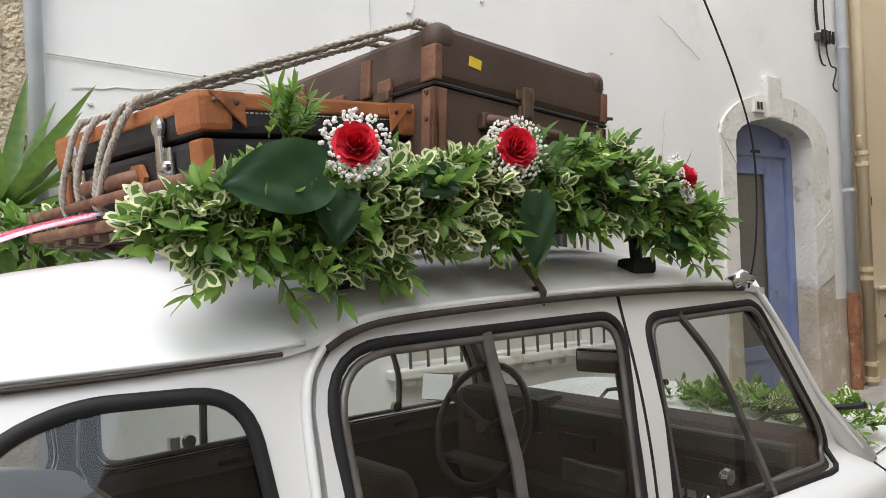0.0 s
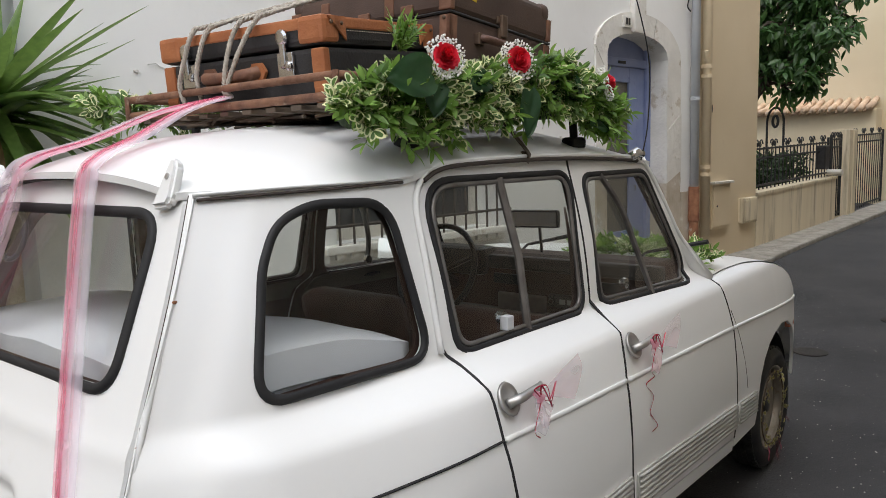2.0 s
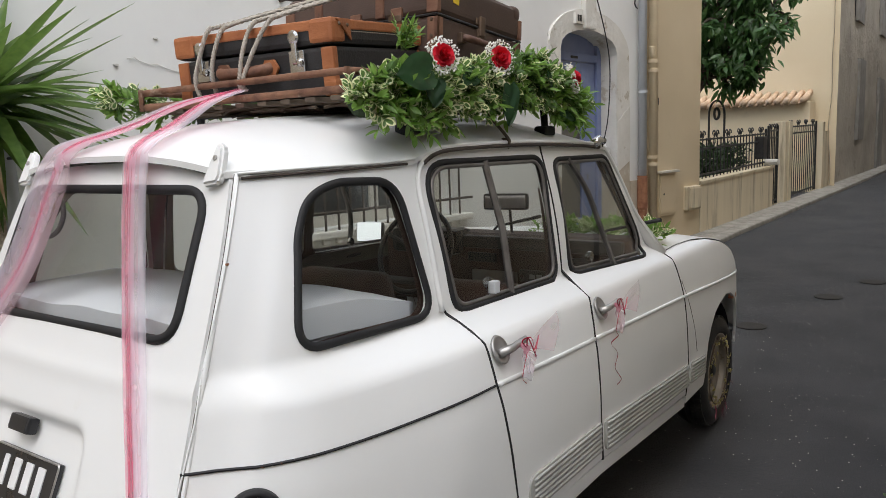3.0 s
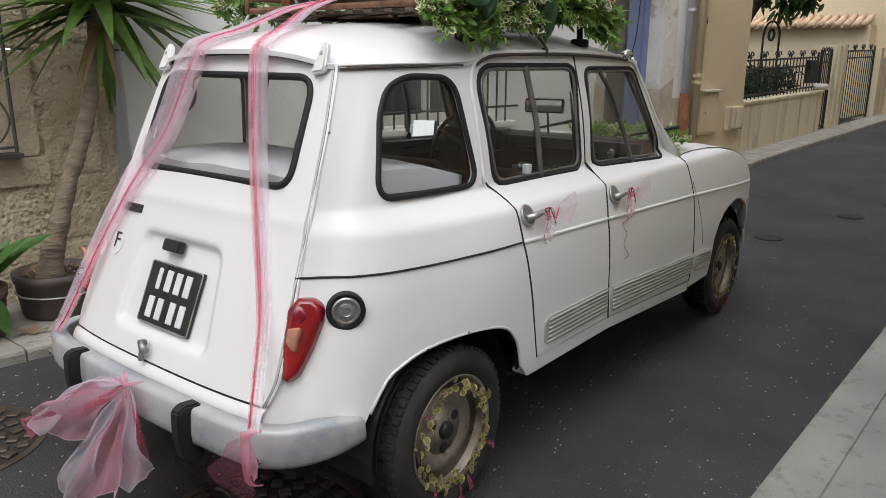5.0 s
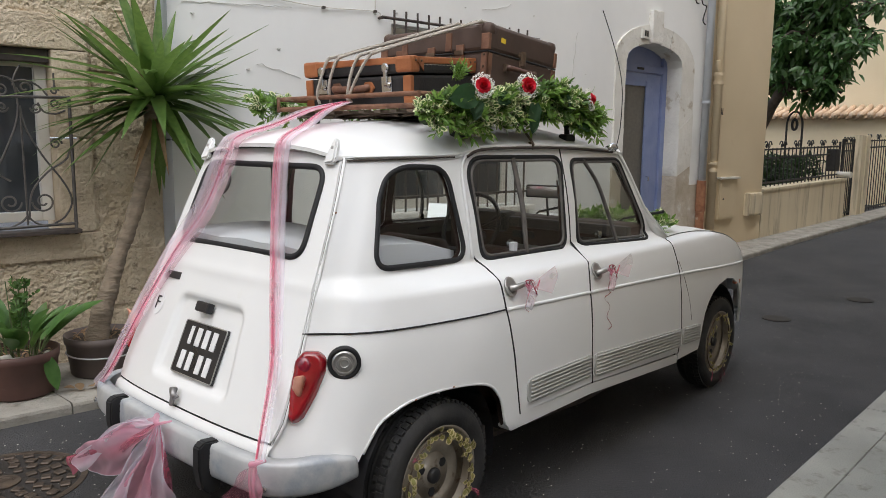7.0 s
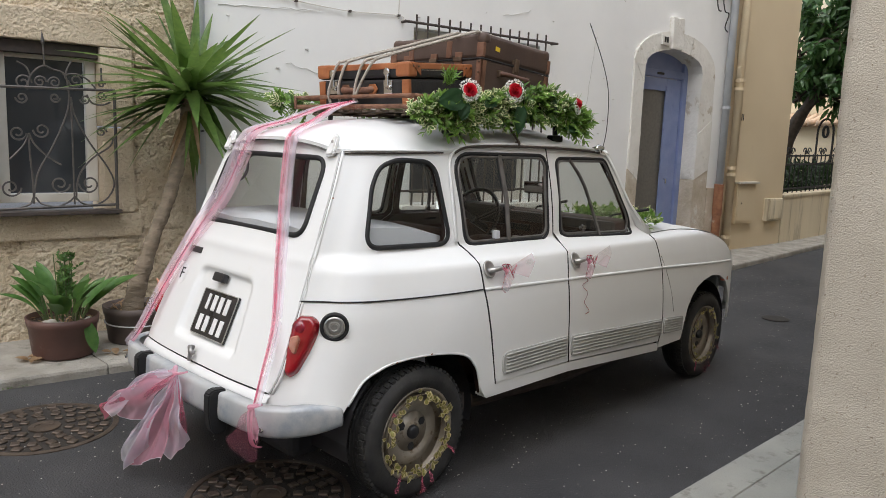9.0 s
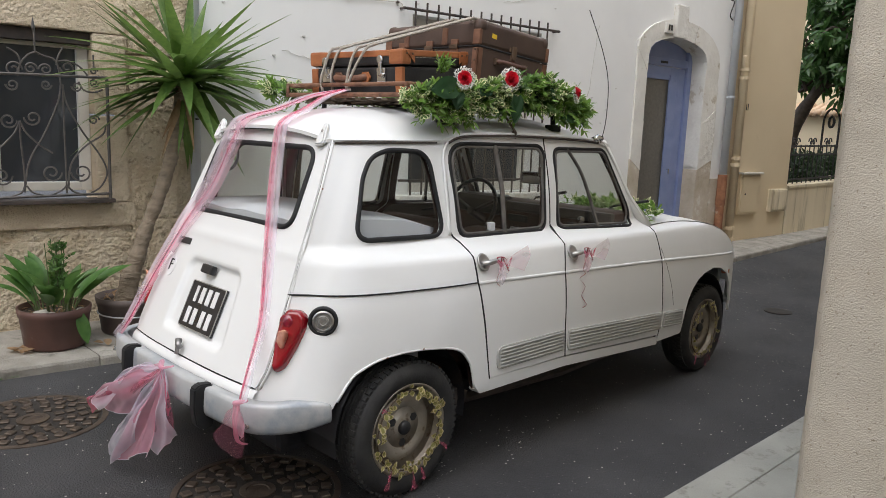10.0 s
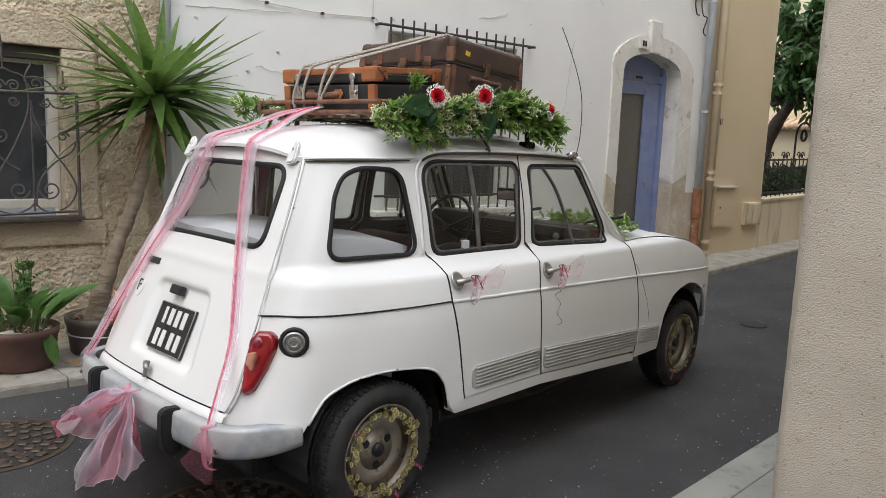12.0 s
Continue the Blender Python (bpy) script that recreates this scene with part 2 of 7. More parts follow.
def spline(pts, n=8, closed=False):
    """Catmull-Rom through the points."""
    p = [Vector(q) for q in pts]
    out = []
    k = len(p)
    for i in range(k if closed else k - 1):
        a, b, c, d = (p[(i + j) % k] if closed else p[min(max(i + j, 0), k - 1)] for j in (-1, 0, 1, 2))
        for s in range(n):
            t = s / n
            out.append(0.5 * (2 * b + (c - a) * t + (2 * a - 5 * b + 4 * c - d) * t * t + (3 * b - a - 3 * c + d) * t ** 3))
    if not closed:
        out.append(p[-1])
    return out


def tube(pts, r, sides=8, closed=False, bm=None, flat=1.0, up=None):
    """A tube along points; r a number or a list. flat squeezes the section along its second axis."""
    bm = bm or bmesh.new()
    p = [Vector(q) for q in pts]
    k = len(p)
    rings = []
    ref = Vector(up) if up else Vector((0.13, 0.21, 0.97))
    for i in range(k):
        a, b = (p[i - 1], p[(i + 1) % k]) if closed else (p[max(i - 1, 0)], p[min(i + 1, k - 1)])
        t = (b - a).normalized()
        u = t.cross(ref)
        if u.length < 1e-3:
            u = t.cross(Vector((1, 0, 0)))
        u.normalize()
        v = u.cross(t)
        if not up:
            ref = v
        rr = r[i] if isinstance(r, (list, tuple)) else r
        rings.append([bm.verts.new(p[i] + rr * (math.cos(2 * math.pi * s / sides) * u + flat * math.sin(2 * math.pi * s / sides) * v)) for s in range(sides)])
    for i in range(k if closed else k - 1):
        a, b = rings[i], rings[(i + 1) % k]
        for s in range(sides):
            bm.faces.new((a[s], a[(s + 1) % sides], b[(s + 1) % sides], b[s]))
    if not closed:
        bm.faces.new(rings[0][::-1])
        bm.faces.new(rings[-1])
    return bm


def lathe(profile, n=32, bm=None, axis="z", caps=True):
    """Turns (radius, height) points round an axis."""
    bm = bm or bmesh.new()
    rings = []
    for r, h in profile:
        ring = []
        for s in range(n):
            a = 2 * math.pi * s / n
            c, d = r * math.cos(a), r * math.sin(a)
            ring.append(bm.verts.new((c, d, h) if axis == "z" else (c, h, d)))
        rings.append(ring)
    for a, b in zip(rings, rings[1:]):
        for s in range(n):
            bm.faces.new((a[s], a[(s + 1) % n], b[(s + 1) % n], b[s]))
    for ring in (rings[0], rings[-1]) if caps else ():
        if (ring[0].co - ring[n // 2].co).length > 1e-4:
            bm.faces.new(ring)
    bmesh.ops.recalc_face_normals(bm, faces=bm.faces)
    return bm


def prism(poly, y0, y1, bm=None, bevel=0.0):
    """An (x, z) outline given depth from y0 to y1."""
    bm = bm or bmesh.new()
    a = [bm.verts.new((x, y0, z)) for x, z in poly]
    b = [bm.verts.new((x, y1, z)) for x, z in poly]
    k = len(poly)
    fs = [bm.faces.new(a), bm.faces.new(b[::-1])]
    for i in range(k):
        fs.append(bm.faces.new((a[i], b[i], b[(i + 1) % k], a[(i + 1) % k])))
    bmesh.ops.recalc_face_normals(bm, faces=fs)
    if bevel:
        bmesh.ops.bevel(bm, geom=list({e for f in fs for e in f.edges}), offset=bevel, segments=2, affect="EDGES")
    return bm


def fillet(poly, radii, n=7):
    """Rounds the corners of a polygon in the plane."""
    out = []
    k = len(poly)
    for i, (x, y) in enumerate(poly):
        r = radii[i] if isinstance(radii, (list, tuple)) else radii
        b = Vector((x, y))
        if r <= 0:
            out.append((x, y))
            continue
        a, c = Vector(poly[i - 1]), Vector(poly[(i + 1) % k])
        ua, uc = (a - b).normalized(), (c - b).normalized()
        half = math.acos(max(-1, min(1, ua.dot(uc)))) / 2
        cut = min(r / math.tan(half), 0.49 * (a - b).length, 0.49 * (c - b).length)
        p, q = b + ua * cut, b + uc * cut
        for s in range(n + 1):
            t = s / n
            e = (1 - t) ** 2 * p + 2 * t * (1 - t) * (0.35 * b + 0.65 * b) + t * t * q
            out.append((e.x, e.y))
    return out


def sd_poly(px, py, poly):
    """Signed distance of points to a polygon, negative inside."""
    best = np.full(px.shape, 1e9)
    odd = np.zeros(px.shape, bool)
    for (ax, ay), (bx, by) in zip(poly, poly[1:] + poly[:1]):
        ex, ey = bx - ax, by - ay
        t = np.clip(((px - ax) * ex + (py - ay) * ey) / (ex * ex + ey * ey + 1e-12), 0, 1)
        best = np.minimum(best, np.hypot(px - ax - t * ex, py - ay - t * ey))
        cross = (ay > py) != (by > py)
        at = ax + (py - ay) / (by - ay if abs(by - ay) > 1e-12 else 1e-12) * ex
        odd ^= cross & (px < at)
    return np.where(odd, -best, best)


def sheet(outline, holes, step, place, gap=0.0):
    """A sheet cut to an outline with holes, on a fine grid whose rim follows the cut, each point laid by place(u, v)."""
    us = [p[0] for p in outline]
    vs = [p[1] for p in outline]
    gu = np.arange(min(us) - step, max(us) + 2 * step, step)
    gv = np.arange(min(vs) - step, max(vs) + 2 * step, step)
    U, V = np.meshgrid(gu, gv, indexing="ij")

    def sd(x, y):
        d = sd_poly(x, y, outline) + gap
        for h in holes:
            d = np.maximum(d, -sd_poly(x, y, h))
        return d

    cu, cv = (U[:-1, :-1] + U[1:, 1:]) / 2, (V[:-1, :-1] + V[1:, 1:]) / 2
    keep = sd(cu, cv) < 0
    count = np.zeros(U.shape, int)
    for a in (0, 1):
        for b in (0, 1):
            count[a:a + keep.shape[0], b:b + keep.shape[1]] += keep
    for _ in range(3):
        d = sd(U, V)
        e = step * 0.05
        gx, gy = (sd(U + e, V) - d) / e, (sd(U, V + e) - d) / e
        g = np.maximum(np.hypot(gx, gy), 0.3)
        rim = ((count > 0) & (count < 4)) | ((count == 4) & (d > 0))
        U, V = np.where(rim, U - d * gx / g ** 2, U), np.where(rim, V - d * gy / g ** 2, V)
    bm = bmesh.new()
    ids = {}
    for i, j in zip(*np.nonzero(count)):
        ids[i, j] = bm.verts.new(place(float(U[i, j]), float(V[i, j])))
    for i, j in zip(*np.nonzero(keep)):
        try:
            bm.faces.new((ids[i, j], ids[i + 1, j], ids[i + 1, j + 1], ids[i, j + 1]))
        except ValueError:
            pass
    return bm


def thicken(bm, depth):
    bmesh.ops.recalc_face_normals(bm, faces=bm.faces)
    bmesh.ops.solidify(bm, geom=bm.faces[:], thickness=depth)
    return bm


def tab(v, pairs):
    return float(np.interp(v, [a for a, _ in pairs], [b for _, b in pairs]))

# ---- the street ----
def ground_z(x):
    return 0.018 * max(0.0, x - 3.0) if x > 3 else 0.0


def wall_y(x):
    return 2.29 - 0.13386 * (x - 0.2) if x < 8.6 else 1.166 - 0.06 * (x - 8.6)


def kerb_y(x):
    return tab(x, [(-14, 3.4), (-0.65, 1.618), (0, 1.53), (6.2, 0.82), (9, 0.76), (16, 0.36), (40, -0.9)])


FACADE = Matrix.LocRotScale((0.2, 2.29, 0), Euler((0, 0, math.atan2(-0.13267, 0.99116))), None)

bm = bmesh.new()
xs = [-400, -60, -14, -6, -3, 0, 3, 4, 6, 9, 12, 16, 24, 40, 90, 400]
ys = [-400, -60, -8, -3, -1, 0, 1, 2, 4, 12, 60, 400]
vv = [[bm.verts.new((x, y, ground_z(min(x, 90)))) for y in ys] for x in xs]
for i in range(len(xs) - 1):
    for j in range(len(ys) - 1):
        bm.faces.new((vv[i][j], vv[i + 1][j], vv[i + 1][j + 1], vv[i][j + 1]))
tagged(part("road", bm, ASPHALT), "dark grey asphalt road with pale grit", "road", kind="structure")


def pavement(name, x_edges, inner, outer, h, label, mat_=KERBSTONE):
    """A run of concrete slabs with open joints and a rounded kerb edge."""
    top = thing(name, label, "pavement", kind="structure")
    for a, b in zip(x_edges, x_edges[1:]):
        bm = bmesh.new()
        a2, b2 = a + 0.004, b - 0.004
        n = 3
        sec = []
        for k in range(n + 1):
            x = a2 + (b2 - a2) * k / n
            g = ground_z(x)
            s = 1 if outer(x) < inner(x) else -1
            o = outer(x)
            sec.append([bm.verts.new((x, y, z)) for y, z in ((o, g - 0.05), (o, g + h - 0.02), (o + s * 0.006, g + h - 0.006), (o + s * 0.02, g + h),
                                                            (o + s * 0.17, g + h + 0.002), (o + s * 0.174, g + h - 0.004), (o + s * 0.18, g + h + 0.002), (inner(x), g + h + 0.01))])
        for p, q in zip(sec, sec[1:]):
            for k in range(len(p) - 1):
                bm.faces.new((p[k], q[k], q[k + 1], p[k + 1]))
        for p in (sec[0], sec[-1]):
            low = [bm.verts.new((v.co.x, v.co.y, ground_z(v.co.x) - 0.05)) for v in p[1:]]
            for k in range(len(low) - 1):
                bm.faces.new((p[k + 1], p[k + 2], low[k + 1], low[k]))
        bmesh.ops.recalc_face_normals(bm, faces=bm.faces)
        part("slab", bm, mat_, top)


pavement("pavement_left", [-8, -5, -3, -1.6, -0.32, 0.9, 2.2, 3.6, 5, 6.4, 7.8, 9.2, 10.8, 12.5, 14.5, 17, 20, 25, 40], lambda x: wall_y(x) + 0.02, kerb_y, 0.06,
         "narrow pale concrete pavement with a low worn kerb")
pavement("pavement_right", [-0.3, 2.45, 5, 8, 14, 20, 40], lambda x: -2.1, lambda x: -1.42 - 0.03 * x if x < 6 else -1.6, 0.07,
         "worn grey concrete pavement beside a wall", PAVEGREY)


def wall_piece(name, u0, u1, z0, z1, holes, material, parent, step=0.07, rough=0.004, depth=0.3, y=0.0, blocks=True, lump=0.0):
    """A plastered wall face, uneven as laid by hand, over a solid core that leaves the openings free."""
    def lay(u, v):
        return (u, y - rough * noise.noise((u * 2.3, v * 2.3, 0.7)) - 0.4 * rough * noise.noise((u * 9, v * 9, 3))
                - lump * max(0.0, noise.noise((u * 21, v * 27, 5)) + 0.4 * noise.noise((u * 47, v * 52, 2))) * max(0.25, 0.8 + noise.noise((u * 2.7, v * 2.7, 8))), v)
    face = sheet([(u0, z0), (u1, z0), (u1, z1), (u0, z1)], holes, step, lay)
    ob = part(name, face, material, parent, smooth=True)
    if blocks:
        bm = bmesh.new()
        edges = sorted({u0, u1, *(f(p[0] for p in h) for h in holes for f in (min, max))})
        for a, b in zip(edges, edges[1:]):
            mid = (a + b) / 2
            spans = sorted((min(p[1] for p in h), max(p[1] for p in h)) for h in holes if min(p[0] for p in h) < mid < max(p[0] for p in h))
            low = z0
            for s, e in spans + [(z1, z1)]:
                if s - low > 0.01:
                    box(a, b, y + 0.012, y + depth, low, s, bm=bm)
                low = e
        part("wall_core", bm, material, ob)
    return ob


def rim_fold_y(bm, depth):
    """Runs the edge of a flat patch back into its wall."""
    made = bmesh.ops.extrude_edge_only(bm, edges=[e for e in bm.edges if e.is_boundary])
    for v in (g for g in made["geom"] if isinstance(g, bmesh.types.BMVert)):
        v.co.y += depth
    return bm


# white house: arched doorway, barred window
ARCH_IN = [(5.27, 0.0), (5.27, 2.30)] + [(5.80 - 0.53 * math.cos(a), 2.30 + 0.20 * math.sin(a)) for a in np.linspace(0.15, math.pi - 0.15, 13)] + [(6.33, 2.30), (6.33, 0.0)]
ARCH_OUT = [(5.10, 0.0), (5.10, 2.30)] + [(5.82 - 0.76 * math.cos(a), 2.30 + 0.40 * math.sin(a)) for a in np.linspace(0.25, math.pi - 0.25, 13)] + [(6.60, 2.30), (6.62, 0.0)]
BARWIN = [(2.22, 0.86), (3.70, 0.86), (3.70, 2.34), (2.22, 2.34)]
white_house = thing("wall_white_house", "white limewashed house wall with cracks and patched render", "wall", kind="structure", m=FACADE)
wall_piece("wall_face", 0.42, 6.98, 0.0, 7.5, [ARCH_OUT, BARWIN], WHITEWALL, white_house, 0.06, 0.007)
wall_piece("wall_face", 0.38, 0.43, 0.0, 7.5, [], WHITEWALL, white_house, 0.05, 0.004, blocks=False, y=0.01)


CHIPPED = surf("chipped_old_plaster", (0.56, 0.545, 0.51), (0.66, 0.645, 0.61), 30, 0.95, bump=0.5, bscale=60)
chip_rng = random.Random(17)
for _ in range(34):
    u, z, r = chip_rng.uniform(.5, 5.0), chip_rng.uniform(1.5, 3.4), chip_rng.uniform(.004, .012)
    bm = bmesh.new()
    turn = chip_rng.uniform(0, 6)
    ring = [bm.verts.new((u + r * (1 + .5 * noise.noise((math.cos(a) * 2, math.sin(a) * 2, turn))) * math.cos(a) * 1.3, -0.0115, z + r * (.5 + .4 * noise.noise((math.sin(a) * 2, turn, math.cos(a)))) * math.sin(a)))
            for a in np.linspace(0, 2 * math.pi, 15)[:-1]]
    bm.faces.new(ring)
    part("plaster_chip", rim_fold_y(bm, .012), CHIPPED, white_house)
for start, way, n in (((.55, 2.30), (.06, .004), 14), ((1.05, 1.95), (.045, -.01), 9), ((4.35, 1.6), (.01, .07), 14), ((4.9, 2.9), (-.05, .03), 10), ((3.2, 2.55), (.05, .012), 8), ((2.3, 2.7), (.012, .06), 9)):
    pts = [(start[0] + way[0] * k + chip_rng.uniform(-.012, .012), -0.007, start[1] + way[1] * k + chip_rng.uniform(-.012, .012)) for k in range(n)]
    part("plaster_crack", tube(pts, .0028, 4), CHIPPED, white_house)


def ring_band(outer, inner, y0, y1, bm=None):
    """A band between two open outlines of the same count, given depth."""
    bm = bm or bmesh.new()
    rows = [[bm.verts.new((x, y, z)) for x, z in o] for o, y in ((outer, y1), (outer, y0), (inner, y0), (inner, y1))]
    for a, b in zip(rows, rows[1:]):
        for i in range(len(a) - 1):
            bm.faces.new((a[i], a[i + 1], b[i + 1], b[i]))
    bmesh.ops.recalc_face_normals(bm, faces=bm.faces)
    return bm


def outline_slice(o, n):
    """Resamples an open outline to n points of even spacing."""
    p = [Vector(q) for q in o]
    ln = [0]
    for a, b in zip(p, p[1:]):
        ln.append(ln[-1] + (b - a).length)
    return [(float(np.interp(s, ln, [q.x for q in p])), float(np.interp(s, ln, [q.y for q in p]))) for s in np.linspace(0, ln[-1], n)]


# the surround is made of dressed blocks, each with its own joint
oo, ii = outline_slice(ARCH_OUT, 67), outline_slice(ARCH_IN, 67)
for s in range(0, 66, 6):
    a, b = oo[s:s + 7], ii[s:s + 7]
    bm = ring_band(a, b, -0.018 - 0.005 * (s % 4 == 0), 0.36)
    for v in bm.verts:
        v.co += Vector((0, 0.008 * noise.noise(v.co * 7), 0))
    bmesh.ops.holes_fill(bm, edges=bm.edges)
    low = s in (0, 6, 54, 60)
    part("stone", bm, BAREBASE if low else SURROUND, white_house)
bm = box(5.67, 5.87, -0.060, 0.02, 2.50, 2.85, 0.014)
part("keystone", bm, SURROUND, white_house)
bm = box(5.50, 5.64, -0.048, 0.0, 2.535, 2.64, 0.006)
part("number_plaque", bm, SURROUND, white_house)
bm = box(5.535, 5.56, -0.053, -0.046, 2.56, 2.62)
box(5.575, 5.60, -0.053, -0.046, 2.56, 2.62, bm=bm)
part("number_bars", bm, BLACKIRON, white_house)
bm = box(6.62, 6.96, -0.02, 0.0, 0.0, 0.95, 0.008)
part("plinth", bm, BAREBASE, white_house)

# blue door set back in the arch
front_door = thing("door_1", "lavender blue wooden door with a tall frosted pane", "door", kind="structure", m=FACADE @ pose(0, 0.22, 0))
bm = bmesh.new()
box(5.27, 5.36, -0.05, 0.05, 0.0, 2.52, 0.008, bm)
box(6.25, 6.335, -0.05, 0.05, 0.0, 2.52, 0.008, bm)
box(5.36, 6.25, -0.05, 0.05, 2.22, 2.30, 0.008, bm)
part("door_frame", bm, BLUEPAINT, front_door)
part("fanlight", box(5.36, 6.25, -0.01, 0.02, 2.30, 2.52), BLUEPAINT, front_door)
bm = bmesh.new()
for a in ((5.365, 5.46, 0.03, 2.21), (5.965, 6.10, 0.03, 2.21), (5.46, 5.965, 2.07, 2.21), (5.46, 5.965, 0.48, 0.60), (5.46, 5.965, 0.03, 0.13)):
    box(a[0], a[1], -0.028, 0.02, a[2], a[3], 0.006, bm)
leaf = part("door_leaf", bm, BLUEPAINT, front_door)
part("side_leaf", box(6.108, 6.245, -0.02, 0.02, 0.03, 2.21, 0.006), BLUEPAINT, front_door)
part("glazing_bead", box(5.945, 5.968, -0.036, -0.02, 0.60, 2.07, 0.004), BLUEPAINT, leaf)
part("lower_panel", box(5.46, 5.965, -0.012, 0.01, 0.13, 0.48, 0.004), BLUEPAINT, leaf)
part("pane", box(5.46, 5.965, -0.006, 0.006, 0.60, 2.07), FROSTED, leaf, "brown frosted glass pane")
part("letter_bar", box(5.74, 5.86, -0.06, -0.045, 2.245, 2.27, 0.003), BLACKIRON, front_door)
part("door_handle", tube([(6.03, -0.03, 1.05), (6.03, -0.06, 1.05), (6.03, -0.06, 1.0)], 0.008), CHROME, front_door)
part("threshold", box(5.27, 6.33, -0.24, 0.05, 0.0, 0.12, 0.01), KERBSTONE, front_door)

# barred window of the white house
bar_window = thing("window_1", "barred window with pale shutters in a white wall", "window", kind="structure", m=FACADE)
bm = bmesh.new()
for a in ((2.19, 2.30, 0.83, 2.37), (3.62, 3.73, 0.83, 2.37), (2.30, 3.62, 2.26, 2.37), (2.30, 3.62, 0.83, 0.94), (2.92, 3.0, 0.94, 2.26)):
    box(a[0], a[1], 0.14, 0.2, a[2], a[3], 0.006, bm)
part("window_frame", bm, WINPAINT, bar_window)
for a in (2.30, 3.0):
    part("pane", box(a, a + 0.62, 0.165, 0.172, 0.94, 2.26), WINGLASS, bar_window)
bm = box(2.08, 3.84, -0.10, 0.2, 0.80, 0.855, 0.012)
box(2.12, 3.80, -0.06, 0.05, 0.74, 0.80, 0.015, bm)
for k in range(14):
    box(2.16 + k * 0.118, 2.22 + k * 0.118, -0.085, 0.02, 0.765, 0.80, 0.004, bm)
part("window_sill", bm, SURROUND, bar_window, "moulded pale stone sill")
bm = bmesh.new()
for a in ((2.205, 2.222), (3.698, 3.715)):
    box(a[0], a[1], 0.0, 0.2, 0.86, 2.36, bm=bm)
box(2.2, 3.72, 0.0, 0.2, 2.338, 2.36, bm=bm)
part("reveal", bm, WHITEWALL, bar_window)
for z in (2.365, 1.66, 0.98):
    part("cross_bar", tube([(2.08, -0.07, z), (3.86, -0.07, z)], 0.011, 6), BROWNIRON, bar_window)
for i in range(14):
    u = 2.2 + i * 1.5 / 13
    part("bar", tube([(u, -0.07, 0.84), (u, -0.07, 2.43)], 0.0085, 6), BROWNIRON, bar_window)
for u in (2.1, 3.84):
    part("stay", tube([(u, -0.07, 2.365), (u, 0.02, 2.365)], 0.011, 6), BROWNIRON, bar_window)

# ochre stone house with a grilled window
stone_house = thing("wall_stone_house", "ochre roughcast house wall with dressed stone window surround", "wall", kind="structure", m=FACADE)
W2OUT = [(-1.03, 0.74), (-0.04, 0.74), (-0.04, 2.13), (-1.03, 2.13)]
wall_piece("wall_face", -9.0, -1.8, 0.0, 7.5, [], ROUGHCAST, stone_house, 0.09, 0.02)
wall_piece("wall_face", -1.8, 0.38, 3.3, 7.5, [], ROUGHCAST, stone_house, 0.07, 0.02)
wall_piece("wall_face", -1.8, 0.38, 0.0, 3.3, [W2OUT], ROUGHCAST, stone_house, 0.022, 0.022, lump=0.016)
for a in ((-1.03, -0.83, 0.86, 2.0), (-0.24, -0.04, 0.86, 1.42), (-0.24, -0.04, 1.425, 1.93), (-1.03, -0.04, 1.93, 2.13), (-1.08, 0.0, 0.70, 0.86)):
    bm = box(a[0] + 0.002, a[1] - 0.002, -0.03, 0.3, a[2] + 0.002, a[3] - 0.002, 0.01)
    part("stone", bm, SMOOTHSTONE, stone_house)
for k in range(7):
    z = 0.0 if k == 0 else 0.02 + k * 0.36
    bm = box(-0.02, 0.28 + 0.07 * (k % 2), -0.008 - 0.004 * (k % 3), 0.05, z + 0.006, z + 0.352, 0.007)
    part("quoin", bm, ROUGHCAST, stone_house)
part("plinth", box(-6, -0.03, -0.022, 0.02, 0.0, 0.62, 0.01), ROUGHCAST, stone_house)
grille_window = thing("window_2", "dark window behind a scrolled wrought iron grille", "window", kind="structure", m=FACADE)
bm = bmesh.new()
for a in ((-0.83, -0.755, 0.93, 1.93), (-0.305, -0.24, 0.93, 1.93), (-0.755, -0.305, 1.83, 1.93), (-0.755, -0.305, 0.93, 0.985)):
    box(a[0], a[1], 0.10, 0.16, a[2], a[3], 0.006, bm)
part("window_frame", bm, WINPAINT, grille_window)
part("lintel_board", box(-0.83, -0.24, 0.02, 0.12, 1.855, 1.93, 0.004), BROWNIRON, grille_window)
part("pane", box(-0.77, -0.31, 0.125, 0.135, 0.99, 1.86), WINGLASS, grille_window)


def scroll(cx, cz, r, turn, hand_, turns=1.4):
    return [(cx + r * (1 - 0.75 * s) * math.cos(turn + hand_ * 2 * math.pi * turns * s), -0.10, cz + r * (1 - 0.75 * s) * math.sin(turn + hand_ * 2 * math.pi * turns * s))
            for s in np.linspace(0, 1, 26)]


